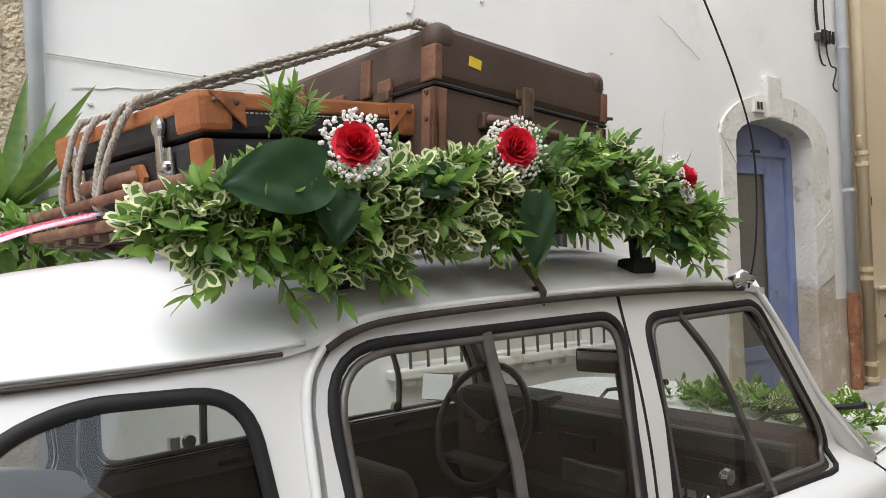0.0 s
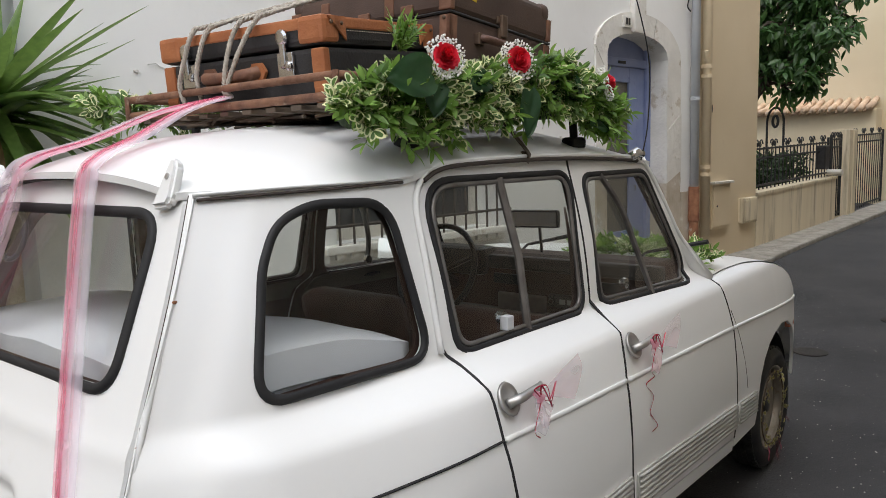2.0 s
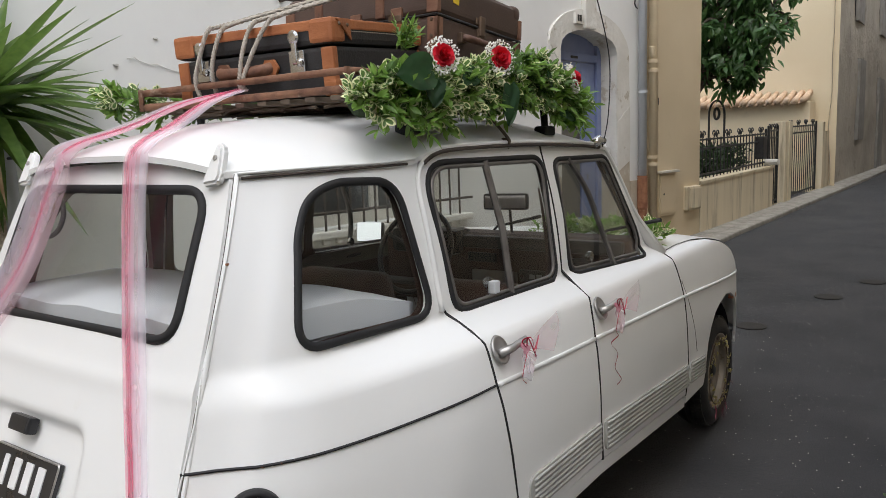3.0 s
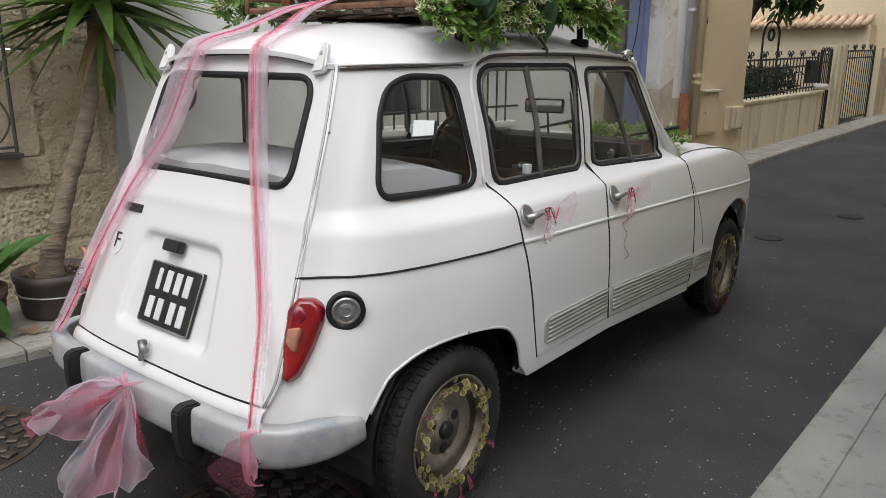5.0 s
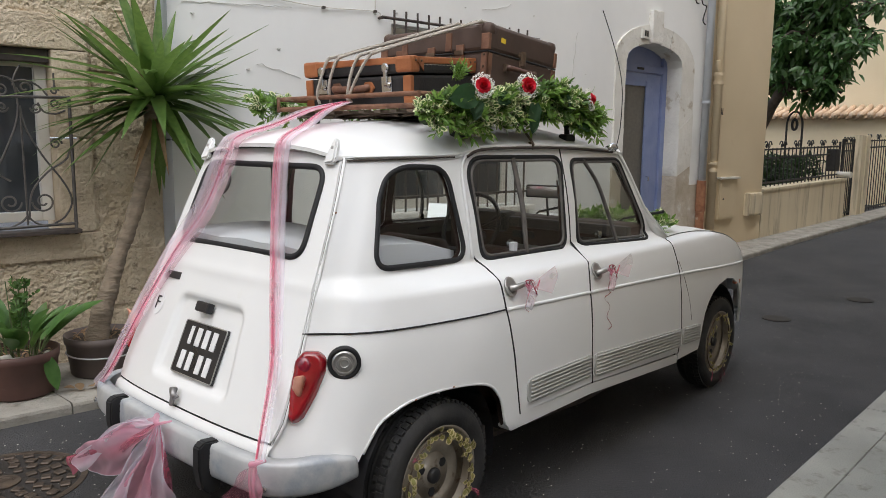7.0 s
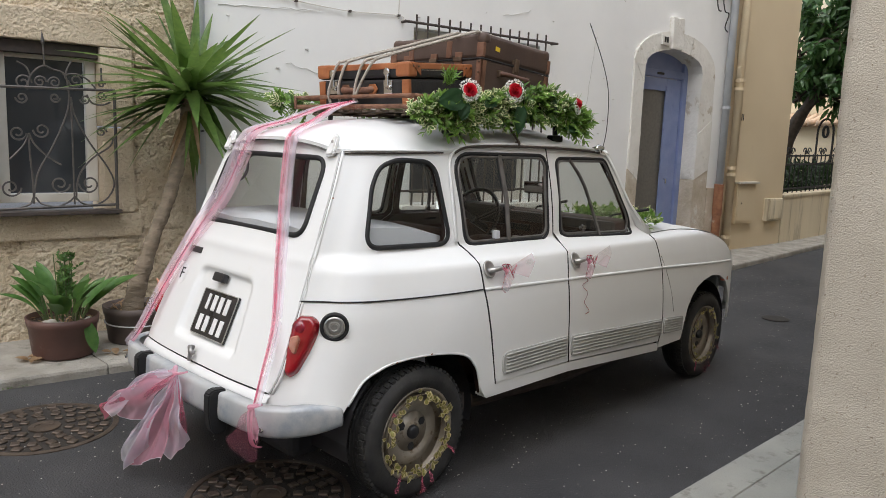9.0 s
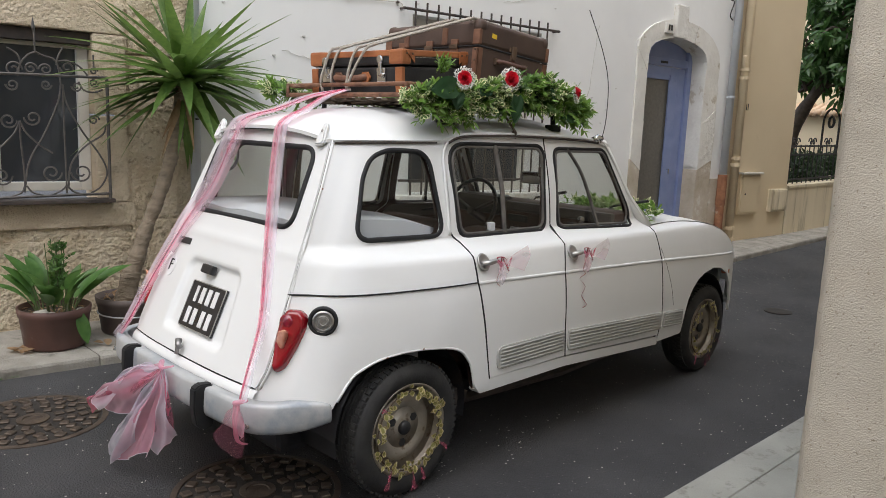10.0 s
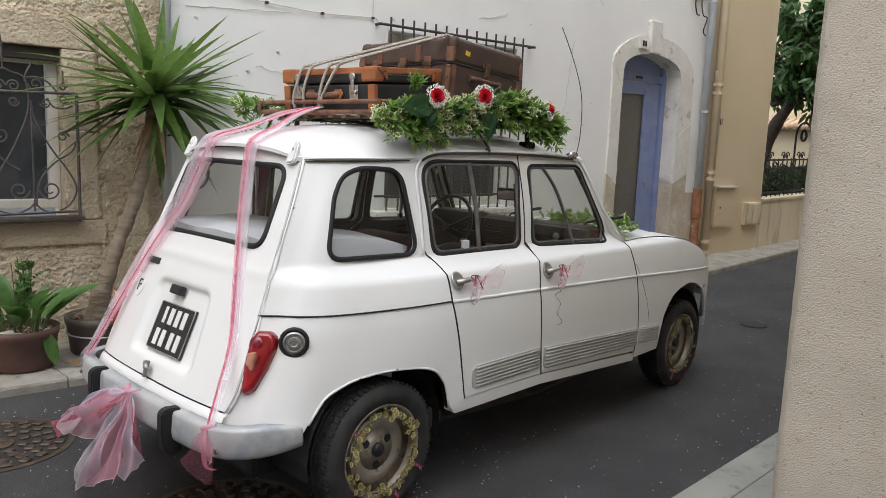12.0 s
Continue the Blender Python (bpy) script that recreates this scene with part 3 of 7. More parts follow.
grille = thing("window_grille", "wrought iron window grille with scrolls and lance points", "grille", kind="structure", m=FACADE)
for z, e in ((0.925, -0.165), (1.655, -0.17)):
    part("rail", tube([(-0.99, -0.10, z - 0.02), (e, -0.10, z)], 0.009, 6), GREYIRON, grille)
part("rail", box(-1.0, -0.15, -0.13, 0.0, 0.868, 0.892, 0.003), BROWNIRON, grille)
for u in (-0.175, -0.99):
    part("upright", tube([(u, -0.10, 0.86), (u, -0.10, 1.66)], 0.010, 6), GREYIRON, grille)
GRILLE_BARS = (
    ((-0.57, 1.78), (-0.61, 1.76), (-0.65, 1.71), (-0.67, 1.63)),
    ((-0.57, 1.78), (-0.53, 1.76), (-0.46, 1.73), (-0.44, 1.60)),
    ((-0.42, 1.82), (-0.45, 1.76), (-0.46, 1.71)),
    ((-0.46, 1.73), (-0.40, 1.74), (-0.33, 1.71), (-0.28, 1.65)),
    ((-0.72, 1.79), (-0.67, 1.76), (-0.65, 1.71)),
    ((-0.44, 1.60), (-0.46, 1.49), (-0.54, 1.30), (-0.63, 1.13), (-0.66, 0.96)),
    ((-0.43, 1.60), (-0.43, 1.43), (-0.43, 1.22), (-0.43, 0.93)),
    ((-0.43, 1.60), (-0.41, 1.48), (-0.33, 1.32), (-0.23, 1.17), (-0.19, 1.06), (-0.23, 0.97), (-0.29, 0.93)),
    ((-0.67, 1.37), (-0.67, 1.25), (-0.66, 1.08), (-0.66, 0.94)),
    ((-0.67, 1.37), (-0.64, 1.30), (-0.56, 1.22), (-0.50, 1.18)),
    ((-0.67, 1.37), (-0.70, 1.30), (-0.75, 1.24), (-0.78, 1.21)),
    ((-0.19, 1.36), (-0.21, 1.30), (-0.32, 1.22), (-0.40, 1.11), (-0.42, 0.96)),
    ((-0.66, 0.98), (-0.68, 0.94), (-0.73, 0.92)),
    ((-0.65, 0.98), (-0.62, 0.94), (-0.56, 0.92)),
    ((-0.43, 0.98), (-0.46, 0.95), (-0.52, 0.92)),
    ((-0.43, 0.98), (-0.39, 0.94), (-0.34, 0.92)),
    ((-0.34, 1.62), (-0.31, 1.57), (-0.25, 1.56), (-0.20, 1.58)),
    ((-0.25, 1.79), (-0.25, 1.71)),
)
for line in GRILLE_BARS:
    part("bow", tube(spline([(u, -0.10, z) for u, z in line], 6), 0.0058, 5), GREYIRON, grille)
part("lance", tube([(-0.572, -0.10, 1.78), (-0.574, -0.10, 1.90), (-0.576, -0.10, 1.915), (-0.578, -0.10, 1.985)], [0.005, 0.006, 0.013, 0.001], 6), GREYIRON, grille)
for u, z, r, a, h in ((-0.69, 1.67, 0.047, 0, 1), (-0.60, 1.68, 0.036, 0, 1), (-0.52, 1.68, 0.036, math.pi, -1), (-0.40, 1.70, 0.043, math.pi, 1), (-0.25, 1.69, 0.023, 0, 1), (-0.25, 1.62, 0.028, 0, -1), (-0.35, 1.59, 0.031, math.pi, 1), (-0.52, 1.59, 0.031, 0, -1), (-0.70, 1.58, 0.035, math.pi, 1), (-0.73, 1.37, 0.048, 0, -1), (-0.60, 1.39, 0.048, math.pi, 1), (-0.26, 1.39, 0.033, 0, 1), (-0.51, 1.06, 0.058, 0, -1), (-0.34, 1.06, 0.062, math.pi, 1), (-0.78, 1.04, 0.058, 0, -1)):
    part("scroll", tube(scroll(u, z, r, a, h), 0.0058, 5), GREYIRON, grille)
part("shutter_catch", box(-0.94, -0.925, -0.07, 0.0, 0.62, 0.68, 0.003), BLACKIRON, grille)

# pipes between the white and the beige house
grey_pipe = thing("drainpipe", "grey plastic drainpipe on a rusty iron foot", "drainpipe", m=FACADE)
part("pipe", tube([(6.80, -0.07, 0.98), (6.80, -0.07, 7)], 0.045, 12), GREYPIPE, grey_pipe, smooth=True)
part("iron_foot", tube([(6.80, -0.07, 0.06), (6.80, -0.07, 0.62), (6.80, -0.07, 0.64), (6.80, -0.07, 1.0)], [0.05, 0.05, 0.058, 0.055], 12), RUSTPIPE, grey_pipe, "rust-red cast iron foot")
for z in (1.92, 3.2):
    part("clamp", lathe([(0.047, -0.015), (0.053, -0.015), (0.053, 0.015), (0.047, 0.015)], 14), GREYPIPE, grey_pipe, m=pose(6.80, -0.07, z))
joint_pipe = thing("drainpipe", "blue-grey drainpipe where the two houses meet", "drainpipe", m=FACADE)
part("pipe", tube([(0.40, -0.045, 0.1), (0.40, -0.045, 7)], 0.036, 12), GREYPIPE, joint_pipe, smooth=True)
for z in (1.42, 2.75):
    part("clamp", tube([(0.35, -0.03, z), (0.40, -0.085, z), (0.47, -0.02, z)], 0.007, 6), BLACKIRON, joint_pipe)
beige_pipe = thing("drainpipe", "beige painted drainpipe with collar joints", "drainpipe", m=FACADE)
part("pipe", tube([(7.04, -0.075, 0.09), (7.04, -0.075, 7)], 0.05, 12), BEIGEPIPE, beige_pipe, smooth=True)
part("branch", tube(spline([(7.04, -0.08, 2.26), (6.99, -0.09, 2.33), (6.97, -0.09, 2.42)], 5), 0.03, 10), BEIGEPIPE, beige_pipe, smooth=True)
for z in (0.2, 0.34, 1.12, 1.2, 2.16, 2.26):
    part("collar", lathe([(0.048, -0.02), (0.062, -0.02), (0.062, 0.02), (0.048, 0.02)], 14), BEIGEPIPE, beige_pipe, m=pose(7.04, -0.075, z))
cable = thing("wall_cable", "dark cable with a hook on the house wall", "cable", m=FACADE)
part("cable", tube(spline([(6.60, -0.02, 5), (6.60, -0.03, 3.4), (6.62, -0.05, 3.05), (6.70, -0.06, 3.0), (6.66, -0.05, 2.85), (6.72, -0.05, 2.8)], 8), 0.007, 5), BLACKIRON, cable)
thin = thing("wall_cable", "thin sagging cable stapled along the white wall", "cable", m=FACADE)
part("cable", tube(spline([(0.45, -0.012, 2.44), (1.14, -0.012, 2.40), (1.6, -0.012, 2.385), (2.06, -0.012, 2.41), (2.1, -0.015, 2.37)], 6), 0.004, 5), WINPAINT, thin)
for u, z in ((1.14, 2.40), (1.6, 2.385), (2.06, 2.41)):
    part("staple", box(u - 0.012, u + 0.012, -0.02, 0.0, z - 0.008, z + 0.008), BROWNIRON, thin)
part("drop", tube([(2.06, -0.012, 2.41), (2.065, -0.012, 5.0)], 0.004, 5), WINPAINT, thin)

# beige house, its boxes, the garden wall
beige_house = thing("wall_beige_house", "smooth beige rendered house wall", "wall", kind="structure", m=FACADE)
wall_piece("wall_face", 6.98, 8.46, 0.0, 7.5, [], BEIGEWALL, beige_house, 0.07, 0.004)
part("return_wall", box(8.40, 8.452, 0.01, 5.0, 0, 7.5), BEIGEWALL, beige_house)
part("vent_slot", box(7.27, 7.285, -0.004, 0.01, 1.79, 1.87), DARKROOM, beige_house)
part("vent_slot", box(7.305, 7.32, -0.004, 0.01, 1.79, 1.87), DARKROOM, beige_house)
part("wall_foot", box(6.99, 8.46, -0.03, 0.01, 0, 0.14, 0.012), KERBSTONE, beige_house)
meter = thing("meter_cabinet", "beige metal meter cabinet set in the wall", "cabinet", m=FACADE)
part("body", box(7.26, 7.69, -0.045, 0.02, 0.49, 1.0, 0.006), BEIGEWALL, meter)
part("lid", box(7.24, 7.71, -0.085, 0.02, 1.0, 1.025, 0.004), WINPAINT, meter)
part("door", box(7.285, 7.665, -0.052, -0.044, 0.52, 0.975, 0.003), BEIGEWALL, meter)
part("lock", lathe([(0.012, 0), (0.012, 0.006)], 8, axis="y"), BLACKIRON, meter, m=pose(7.36, -0.06, 0.75))
meter2 = thing("meter_box", "small cream plastic utility box on the wall", "box", m=FACADE)
part("body", box(8.0, 8.37, -0.07, 0.02, 0.50, 0.80, 0.015), LOWWALL, meter2)
part("door", box(8.025, 8.345, -0.078, -0.069, 0.525, 0.775, 0.006), LOWWALL, meter2)


def along(x, y, z):
    return (x, wall_y(x) + y, z + ground_z(x))


def strip(x0, x1, y0, y1, z0, z1, n=4):
    """A straight bar that follows the garden wall's line and slope."""
    bm = bmesh.new()
    rows = []
    for k in range(n + 1):
        x = x0 + (x1 - x0) * k / n
        rows.append([bm.verts.new(along(x, y, z)) for y, z in ((y0, z0), (y1, z0), (y1, z1), (y0, z1))])
    for a, b in zip(rows, rows[1:]):
        for s in range(4):
            bm.faces.new((a[s], a[(s + 1) % 4], b[(s + 1) % 4], b[s]))
    bm.faces.new(rows[0])
    bm.faces.new(rows[-1])
    bmesh.ops.recalc_face_normals(bm, faces=bm.faces)
    return bm


garden_wall = thing("garden_wall", "low streaked cream garden wall with a coping", "wall", kind="structure")
part("wall_body", strip(8.62, 12.0, 0.0, 0.22, -0.2, 0.70), LOWWALL, garden_wall)
part("coping", strip(8.62, 12.02, -0.015, 0.24, 0.70, 0.735), LOWWALL, garden_wall)
for x in (12.75, 13.0, 15.55):
    part("pier", box(x - 0.13, x + 0.13, wall_y(x) - 0.02, wall_y(x) + 0.28, 0, 1.62, 0.01), LOWWALL, garden_wall)
part("wall_body", strip(15.6, 16.1, 0.0, 0.22, -0.2, 1.2), LOWWALL, garden_wall)
spout = thing("wall_spout", "white pipe stub on the garden wall", "pipe")
part("pipe", tube([along(11.85, -0.12, 0.80), along(11.9, 0.1, 0.80)], 0.05, 10), WINPAINT, spout)


def railing(name, x0, x1, z0, z1, n, label, scrolls):
    top = thing(name, label, "fence")
    for z in (z0, z1, z1 - 0.12):
        part("rail", strip(x0, x1, 0.09, 0.11, z - 0.012, z + 0.012), BLACKIRON, top)
    for k in range(n + 1):
        x = x0 + (x1 - x0) * k / n
        big = k in (0, n)
        part("post" if big else "bar", tube([along(x, 0.1, z0 - 0.06), along(x, 0.1, z1 + (0.08 if big else 0.02))], 0.02 if big else 0.009, 5), BLACKIRON, top)
    for k in range(scrolls):
        x = x0 + (x1 - x0) * (k + 0.5) / scrolls
        for h in (-1, 1):
            c = [along(x + h * (0.02 + 0.055 * (1 - 0.7 * s) * (1 + math.cos(2 * math.pi * 1.2 * s))), 0.1, z1 + 0.06 + 0.06 * (1 - 0.7 * s) * math.sin(2 * math.pi * 1.2 * s)) for s in np.linspace(0, 1, 16)]
            part("scroll", tube(c, 0.009, 4), BLACKIRON, top)
    return top


railing("garden_railing", 8.68, 11.9, 0.80, 1.26, 22, "black iron railing with scroll tops on a low wall", 6)
railing("garden_gate", 12.05, 12.62, 0.12, 1.30, 6, "narrow black iron garden gate", 2)
railing("garden_gate", 13.16, 15.4, 0.12, 1.34, 15, "wide black iron double gate", 4)
post_box = thing("letter_box", "black metal letter box on the railing", "letter box")
part("body", box(11.45, 11.75, wall_y(11.6) + 0.02, wall_y(11.6) + 0.16, 1.02, 1.38, 0.02), BLACKIRON, post_box)
arch = thing("garden_arch", "small black iron arch with a lantern ring", "arch")
c = [(13.2, 2.2 + 0.14 * math.cos(a), 1.80 + 0.26 * math.sin(a)) for a in np.linspace(0, math.pi, 14)]
part("hoop", tube([(13.2, 2.34, 0.1)] + c + [(13.2, 2.06, 0.1)], 0.020, 6), BLACKIRON, arch)
part("ring", tube([(13.2, 2.2 + 0.045 * math.cos(a), 1.82 + 0.10 * math.sin(a)) for a in np.linspace(0, 2 * math.pi, 14)[:-1]], 0.025, 6, True), BLACKIRON, arch)

def rim_edge(bm):
    """Gives a sheet of stonework its returns."""
    made = bmesh.ops.extrude_edge_only(bm, edges=[e for e in bm.edges if e.is_boundary])
    for v in (g for g in made["geom"] if isinstance(g, bmesh.types.BMVert)):
        v.co.x += 0.12
    return bm


# next house: yellow flank with a tiled canopy, grey stone street front
next_house = thing("neighbour_house", "pale yellow house flank with a stone-built street front", "house")
part("flank_wall", sheet([(0.60, 0), (14, 0), (14, 12), (0.60, 12)], [], 0.3, lambda u, v: (16.2 + 0.03 * noise.noise((u, v, 0)), u, v)), YELLOWWALL, next_house, smooth=True)
part("upper_stonework", rim_edge(sheet([(0.62, 4.9), (4.5, 6.75), (8, 8.4), (8, 11), (0.62, 11)], [], 0.16, lambda u, v: (16.10 + 0.05 * noise.noise((u * 3, v * 3, 0)) + 0.03 * noise.noise((u * 9, v * 9, 4)), u, v))), FARSTONE, next_house)
NWIN = [[(19.0, 1.2), (20.1, 1.2), (20.1, 3.1), (19.0, 3.1)], [(18.6, 3.9), (19.6, 3.9), (19.6, 5.6), (18.6, 5.6)], [(22.0, 0.2), (23.2, 0.2), (23.2, 2.8), (22.0, 2.8)], [(22.0, 3.9), (23.1, 3.9), (23.1, 5.6), (22.0, 5.6)], [(26.0, 1.1), (27.0, 1.1), (27.0, 2.9), (26.0, 2.9)]]
RUBBLE = surf("grey_rubble_stone", (0.26, 0.22, 0.19), (0.42, 0.36, 0.31), 6, 0.95, bump=0.5, bscale=20, rand=0.35)
rub = random.Random(31)
stones = bmesh.new()
for zi in range(26):
    y = .66
    while y < 6.2:
        w = rub.uniform(.14, .38)
        z = 4.95 + zi * .135 + rub.uniform(-.03, .03)
        if z > 5.0 + (y + w / 2 - .62) * .477 - .02 and z < 9.5:
            hh = rub.uniform(.045, .075)
            made = bmesh.ops.create_icosphere(stones, subdivisions=1, radius=1)["verts"]
            for v in made:
                v.co = Vector((16.06 + v.co.x * .075, y + w / 2 + v.co.y * w * .54 * rub.uniform(.85, 1.1), z + v.co.z * hh * rub.uniform(.85, 1.15)))
        y += w
tagged(part("rubble", stones, RUBBLE, next_house), kind="stuff")
part("front_wall", sheet([(16.15, 0), (43.5, 0), (43.5, 12), (16.15, 12)], NWIN, 0.25, lambda u, v: (u, 0.72 - 0.05 * (u - 16) + 0.05 * noise.noise((u, v, 0)), v)), FARSTONE, next_house, smooth=True)
for w in NWIN:
    a, b = w[0], w[2]
    y = 0.72 - 0.05 * (a[0] - 16)
    win = part("window", box(a[0] - 0.05, b[0] + 0.05, y + 0.02, y + 0.2, a[1] - 0.05, b[1] + 0.05), DARKROOM, next_house)
    part("shutter", box(a[0] - 0.02, (a[0] + b[0]) / 2 - 0.01, y - 0.07, y + 0.01, a[1], b[1], 0.01), SHUTTER, win)
    part("shutter", box((a[0] + b[0]) / 2 + 0.01, b[0] + 0.02, y - 0.07, y + 0.01, a[1], b[1], 0.01), SHUTTER, win)
canopy = thing("tiled_wall_coping", "terracotta roman tile coping along a garden wall", "tiles")
part("coping_wall", box(15.55, 16.15, 1.0, 9.0, 0, 2.05, 0.02), YELLOWWALL, canopy)
tile_rng = random.Random(6)
for k in range(44):
    y = 1.1 + k * 0.165 + tile_rng.uniform(-.012, .012)
    bm = tube([(15.36, y, 2.05 + tile_rng.uniform(-.015, .02)), (15.75, y, 2.14), (16.16, y, 2.26)], [0.064, 0.060, 0.056], 10)
    part("tile", bm, ROOFTILE, canopy, smooth=True)
    part("tile", tube([(15.42, y + 0.082, 1.995), (16.16, y + 0.082, 2.20)], 0.05, 8, flat=0.5), ROOFTILE, canopy, smooth=True)
far_end = thing("far_house", "grey house closing the end of the street", "house")
part("wall", sheet([(-9, 0), (9, 0), (9, 9), (-9, 9)], [[(-3, 1), (-2, 1), (-2, 3), (-3, 3)]], 0.4, lambda u, v: (44, u, v)), FARSTONE, far_end)
part("backing", box(44.1, 44.4, -9, 9, 0, 9), DARKROOM, far_end)

# corner house on the near side and unseen walls added behind the camera
corner_house = thing("wall_corner_house", "grey-beige pebbled render at a house corner", "wall", kind="structure")


def corner_lay(u, v):
    """Runs down the alley face, round the worn corner and along the street."""
    j = 0.006 * noise.noise((u * 4, v * 4, 1)) + 0.005 * noise.noise((u * 22, v * 22, 5)) - 0.012 * max(0, 1 - abs(u) / 0.05)
    if u < 0:
        return (0.25 - j, -2.034 + u, v)
    return (0.25 + u, -2.034 + j - 0.012 * u, v)


part("wall_face", sheet([(-1.6, 0), (1.2, 0), (1.2, 3.2), (-1.6, 3.2)], [], 0.025, corner_lay), CORNERWALL, corner_house, smooth=True)
bm = bmesh.new()
box(0.27, 1.44, -8, -3.62, 0, 7.5, bm=bm)
box(0.27, 1.44, -3.62, -2.06, 0, 3.2, bm=bm)
box(0.25, 1.44, -3.64, -2.036, 3.2, 7.5, bm=bm)
part("wall_core", bm, CORNERWALL, corner_house)
# unseen wall, added in warm cream to bounce light onto the car's near side
bounce_front = thing("wall_near_front", "unseen pale cream wall added to bounce warm light at the car", "wall", kind="structure")
part("wall_face", box(1.44, 36, -8, -2.054, 0, 7.5), BOUNCEFRONT, bounce_front)
# unseen walls close the place; their heights set how much sky reaches the car
unseen_walls = thing("wall_alley_house", "unseen walls added behind the camera to close the street and shape the light", "wall", kind="structure")
part("wall_face", box(-14, -3.6, -8, -2.2, 0, 5.6), BEIGEWALL, unseen_walls)
part("alley_end", box(-3.6, 0.27, -8, -7.5, 0, 3.4), CORNERWALL, unseen_walls)
part("street_end", box(-14.4, -14, -2.2, 5, 0, 5.6), WHITEWALL, unseen_walls)


def manhole(x, y, label):
    top = thing("manhole_cover", label, "manhole cover", m=pose(x, y, 0.0))
    part("ring", lathe([(0.325, -0.01), (0.325, 0.004), (0.30, 0.006), (0.297, -0.004)], 40), MANHOLE_M, top)
    lid = part("lid", lathe([(0.293, -0.012), (0.293, 0.001), (0.0001, 0.001)], 40), IRONDIRT, top)
    for r, n, w in ((0.265, 22, 0.024), (0.215, 18, 0.022), (0.165, 13, 0.022), (0.115, 9, 0.02)):
        stud = bpy.data.meshes.new("stud")
        bm = box(-0.02, 0.02, -w * .9, w * .9, 0.0, 0.012, 0.004, seg=1)
        bm.to_mesh(stud)
        bm.free()
        stud.materials.append(MANHOLE_M)
        for k in range(n):
            a = 2 * math.pi * k / n
            ob = new("stud", stud)
            ob.parent = lid
            ob.matrix_basis = Matrix.Rotation(a, 4, "Z") @ Matrix.Translation((r, 0, 0)) @ Matrix.Rotation(0.5 * (k % 2), 4, "Z")
    part("hub", lathe([(0.07, 0.002), (0.07, 0.008), (0.045, 0.008), (0.043, 0.004), (0.0001, 0.004)], 20), MANHOLE_M, lid)


manhole(-0.85, 0.97, "worn cast iron manhole cover with studded rings")
manhole(-0.42, -0.30, "cast iron manhole cover half under the car")
for x, y in ((4.42, -0.42), (5.62, -0.76), (6.39, -1.01)):
    plate = thing("valve_cover", "small round iron valve cover in asphalt", "valve cover", m=pose(x, y, ground_z(x)))
    part("lid", lathe([(0.11, -0.01), (0.11, 0.006), (0.09, 0.008), (0.0001, 0.007)], 20), IRONDIRT, plate)

# black cable and its junction on the white wall
wire = thing("wall_cable", "black cable ending in a loose junction on the wall", "cable", m=FACADE)
part("cable", tube(spline([(6.44, -.025, 5.2), (6.49, -.025, 4.2), (6.48, -.025, 3.52), (6.495, -.028, 3.33)], 8), .014, 6), BLACKIRON, wire)
part("junction", box(6.47, 6.70, -.05, 0, 3.24, 3.31, .012), BROWNIRON, wire)
part("loose_end", tube(spline([(6.49, -.04, 3.27), (6.46, -.05, 3.14), (6.50, -.05, 3.03), (6.56, -.045, 3.02)], 6), .008, 5), BLACKIRON, wire)
for k in range(4):
    part("connector", tube([(6.52 + k * .055, -.055, 3.33), (6.53 + k * .05, -.06, 3.22)], .013, 6), BLACKIRON, wire)

# ---- the old white estate car: x forward, rear axle at x = 0 ----
def curve(v, pairs):
    """A smooth monotone curve through the pairs."""
    xs = [a for a, _ in pairs]
    ys = [b for _, b in pairs]
    if v <= xs[0]:
        return ys[0]
    if v >= xs[-1]:
        return ys[-1]
    i = max(k for k in range(len(xs) - 1) if xs[k] <= v)
    d = [(ys[k + 1] - ys[k]) / (xs[k + 1] - xs[k]) for k in range(len(xs) - 1)]

    def slope(k):
        if k == 0 or k == len(xs) - 1:
            return d[0] if k == 0 else d[-1]
        return 0 if d[k - 1] * d[k] <= 0 else 2 * d[k - 1] * d[k] / (d[k - 1] + d[k])
    h = xs[i + 1] - xs[i]
    t = (v - xs[i]) / h
    return ((2 * t ** 3 - 3 * t * t + 1) * ys[i] + (t ** 3 - 2 * t * t + t) * h * slope(i)
            + (3 * t * t - 2 * t ** 3) * ys[i + 1] + (t ** 3 - t * t) * h * slope(i + 1))


def tail_x(z):
    return -0.18 - 0.434 * (1.405 - z)


HALF = [(0, .455), (.02, .482), (.05, .51), (.08, .535), (.13, .59), (.25, .657), (.45, .708), (.7, .738), (1.1, .745), (2.4, .745), (2.9, .745), (3.6, .745)]
ROOFHALF = [(0, .40), (.04, .42), (.15, .46), (.4, .505), (.8, .525), (1.15, .53), (1.6, .53), (2.2, .52)]
TUMBLE = [(.2, .975), (.4, 1.0), (.6, 1.0), (.74, .992), (.82, .976), (.88, .958), (.912, .946), (.924, .938), (.932, .924), (.96, .866), (.985, .81)]
SHOULDER = [(0, .2), (.15, .5), (.45, 1), (2.2, 1)]
NOSE = [(2.35, 1), (2.6, .985), (2.75, .955), (2.86, .90), (2.93, .83), (2.97, .75)]
BELT = .985


def trim_z(x):
    return tab(x, [(-.42, .818), (.33, .815), (.92, .797), (1.8, .767), (2.7, .725)])


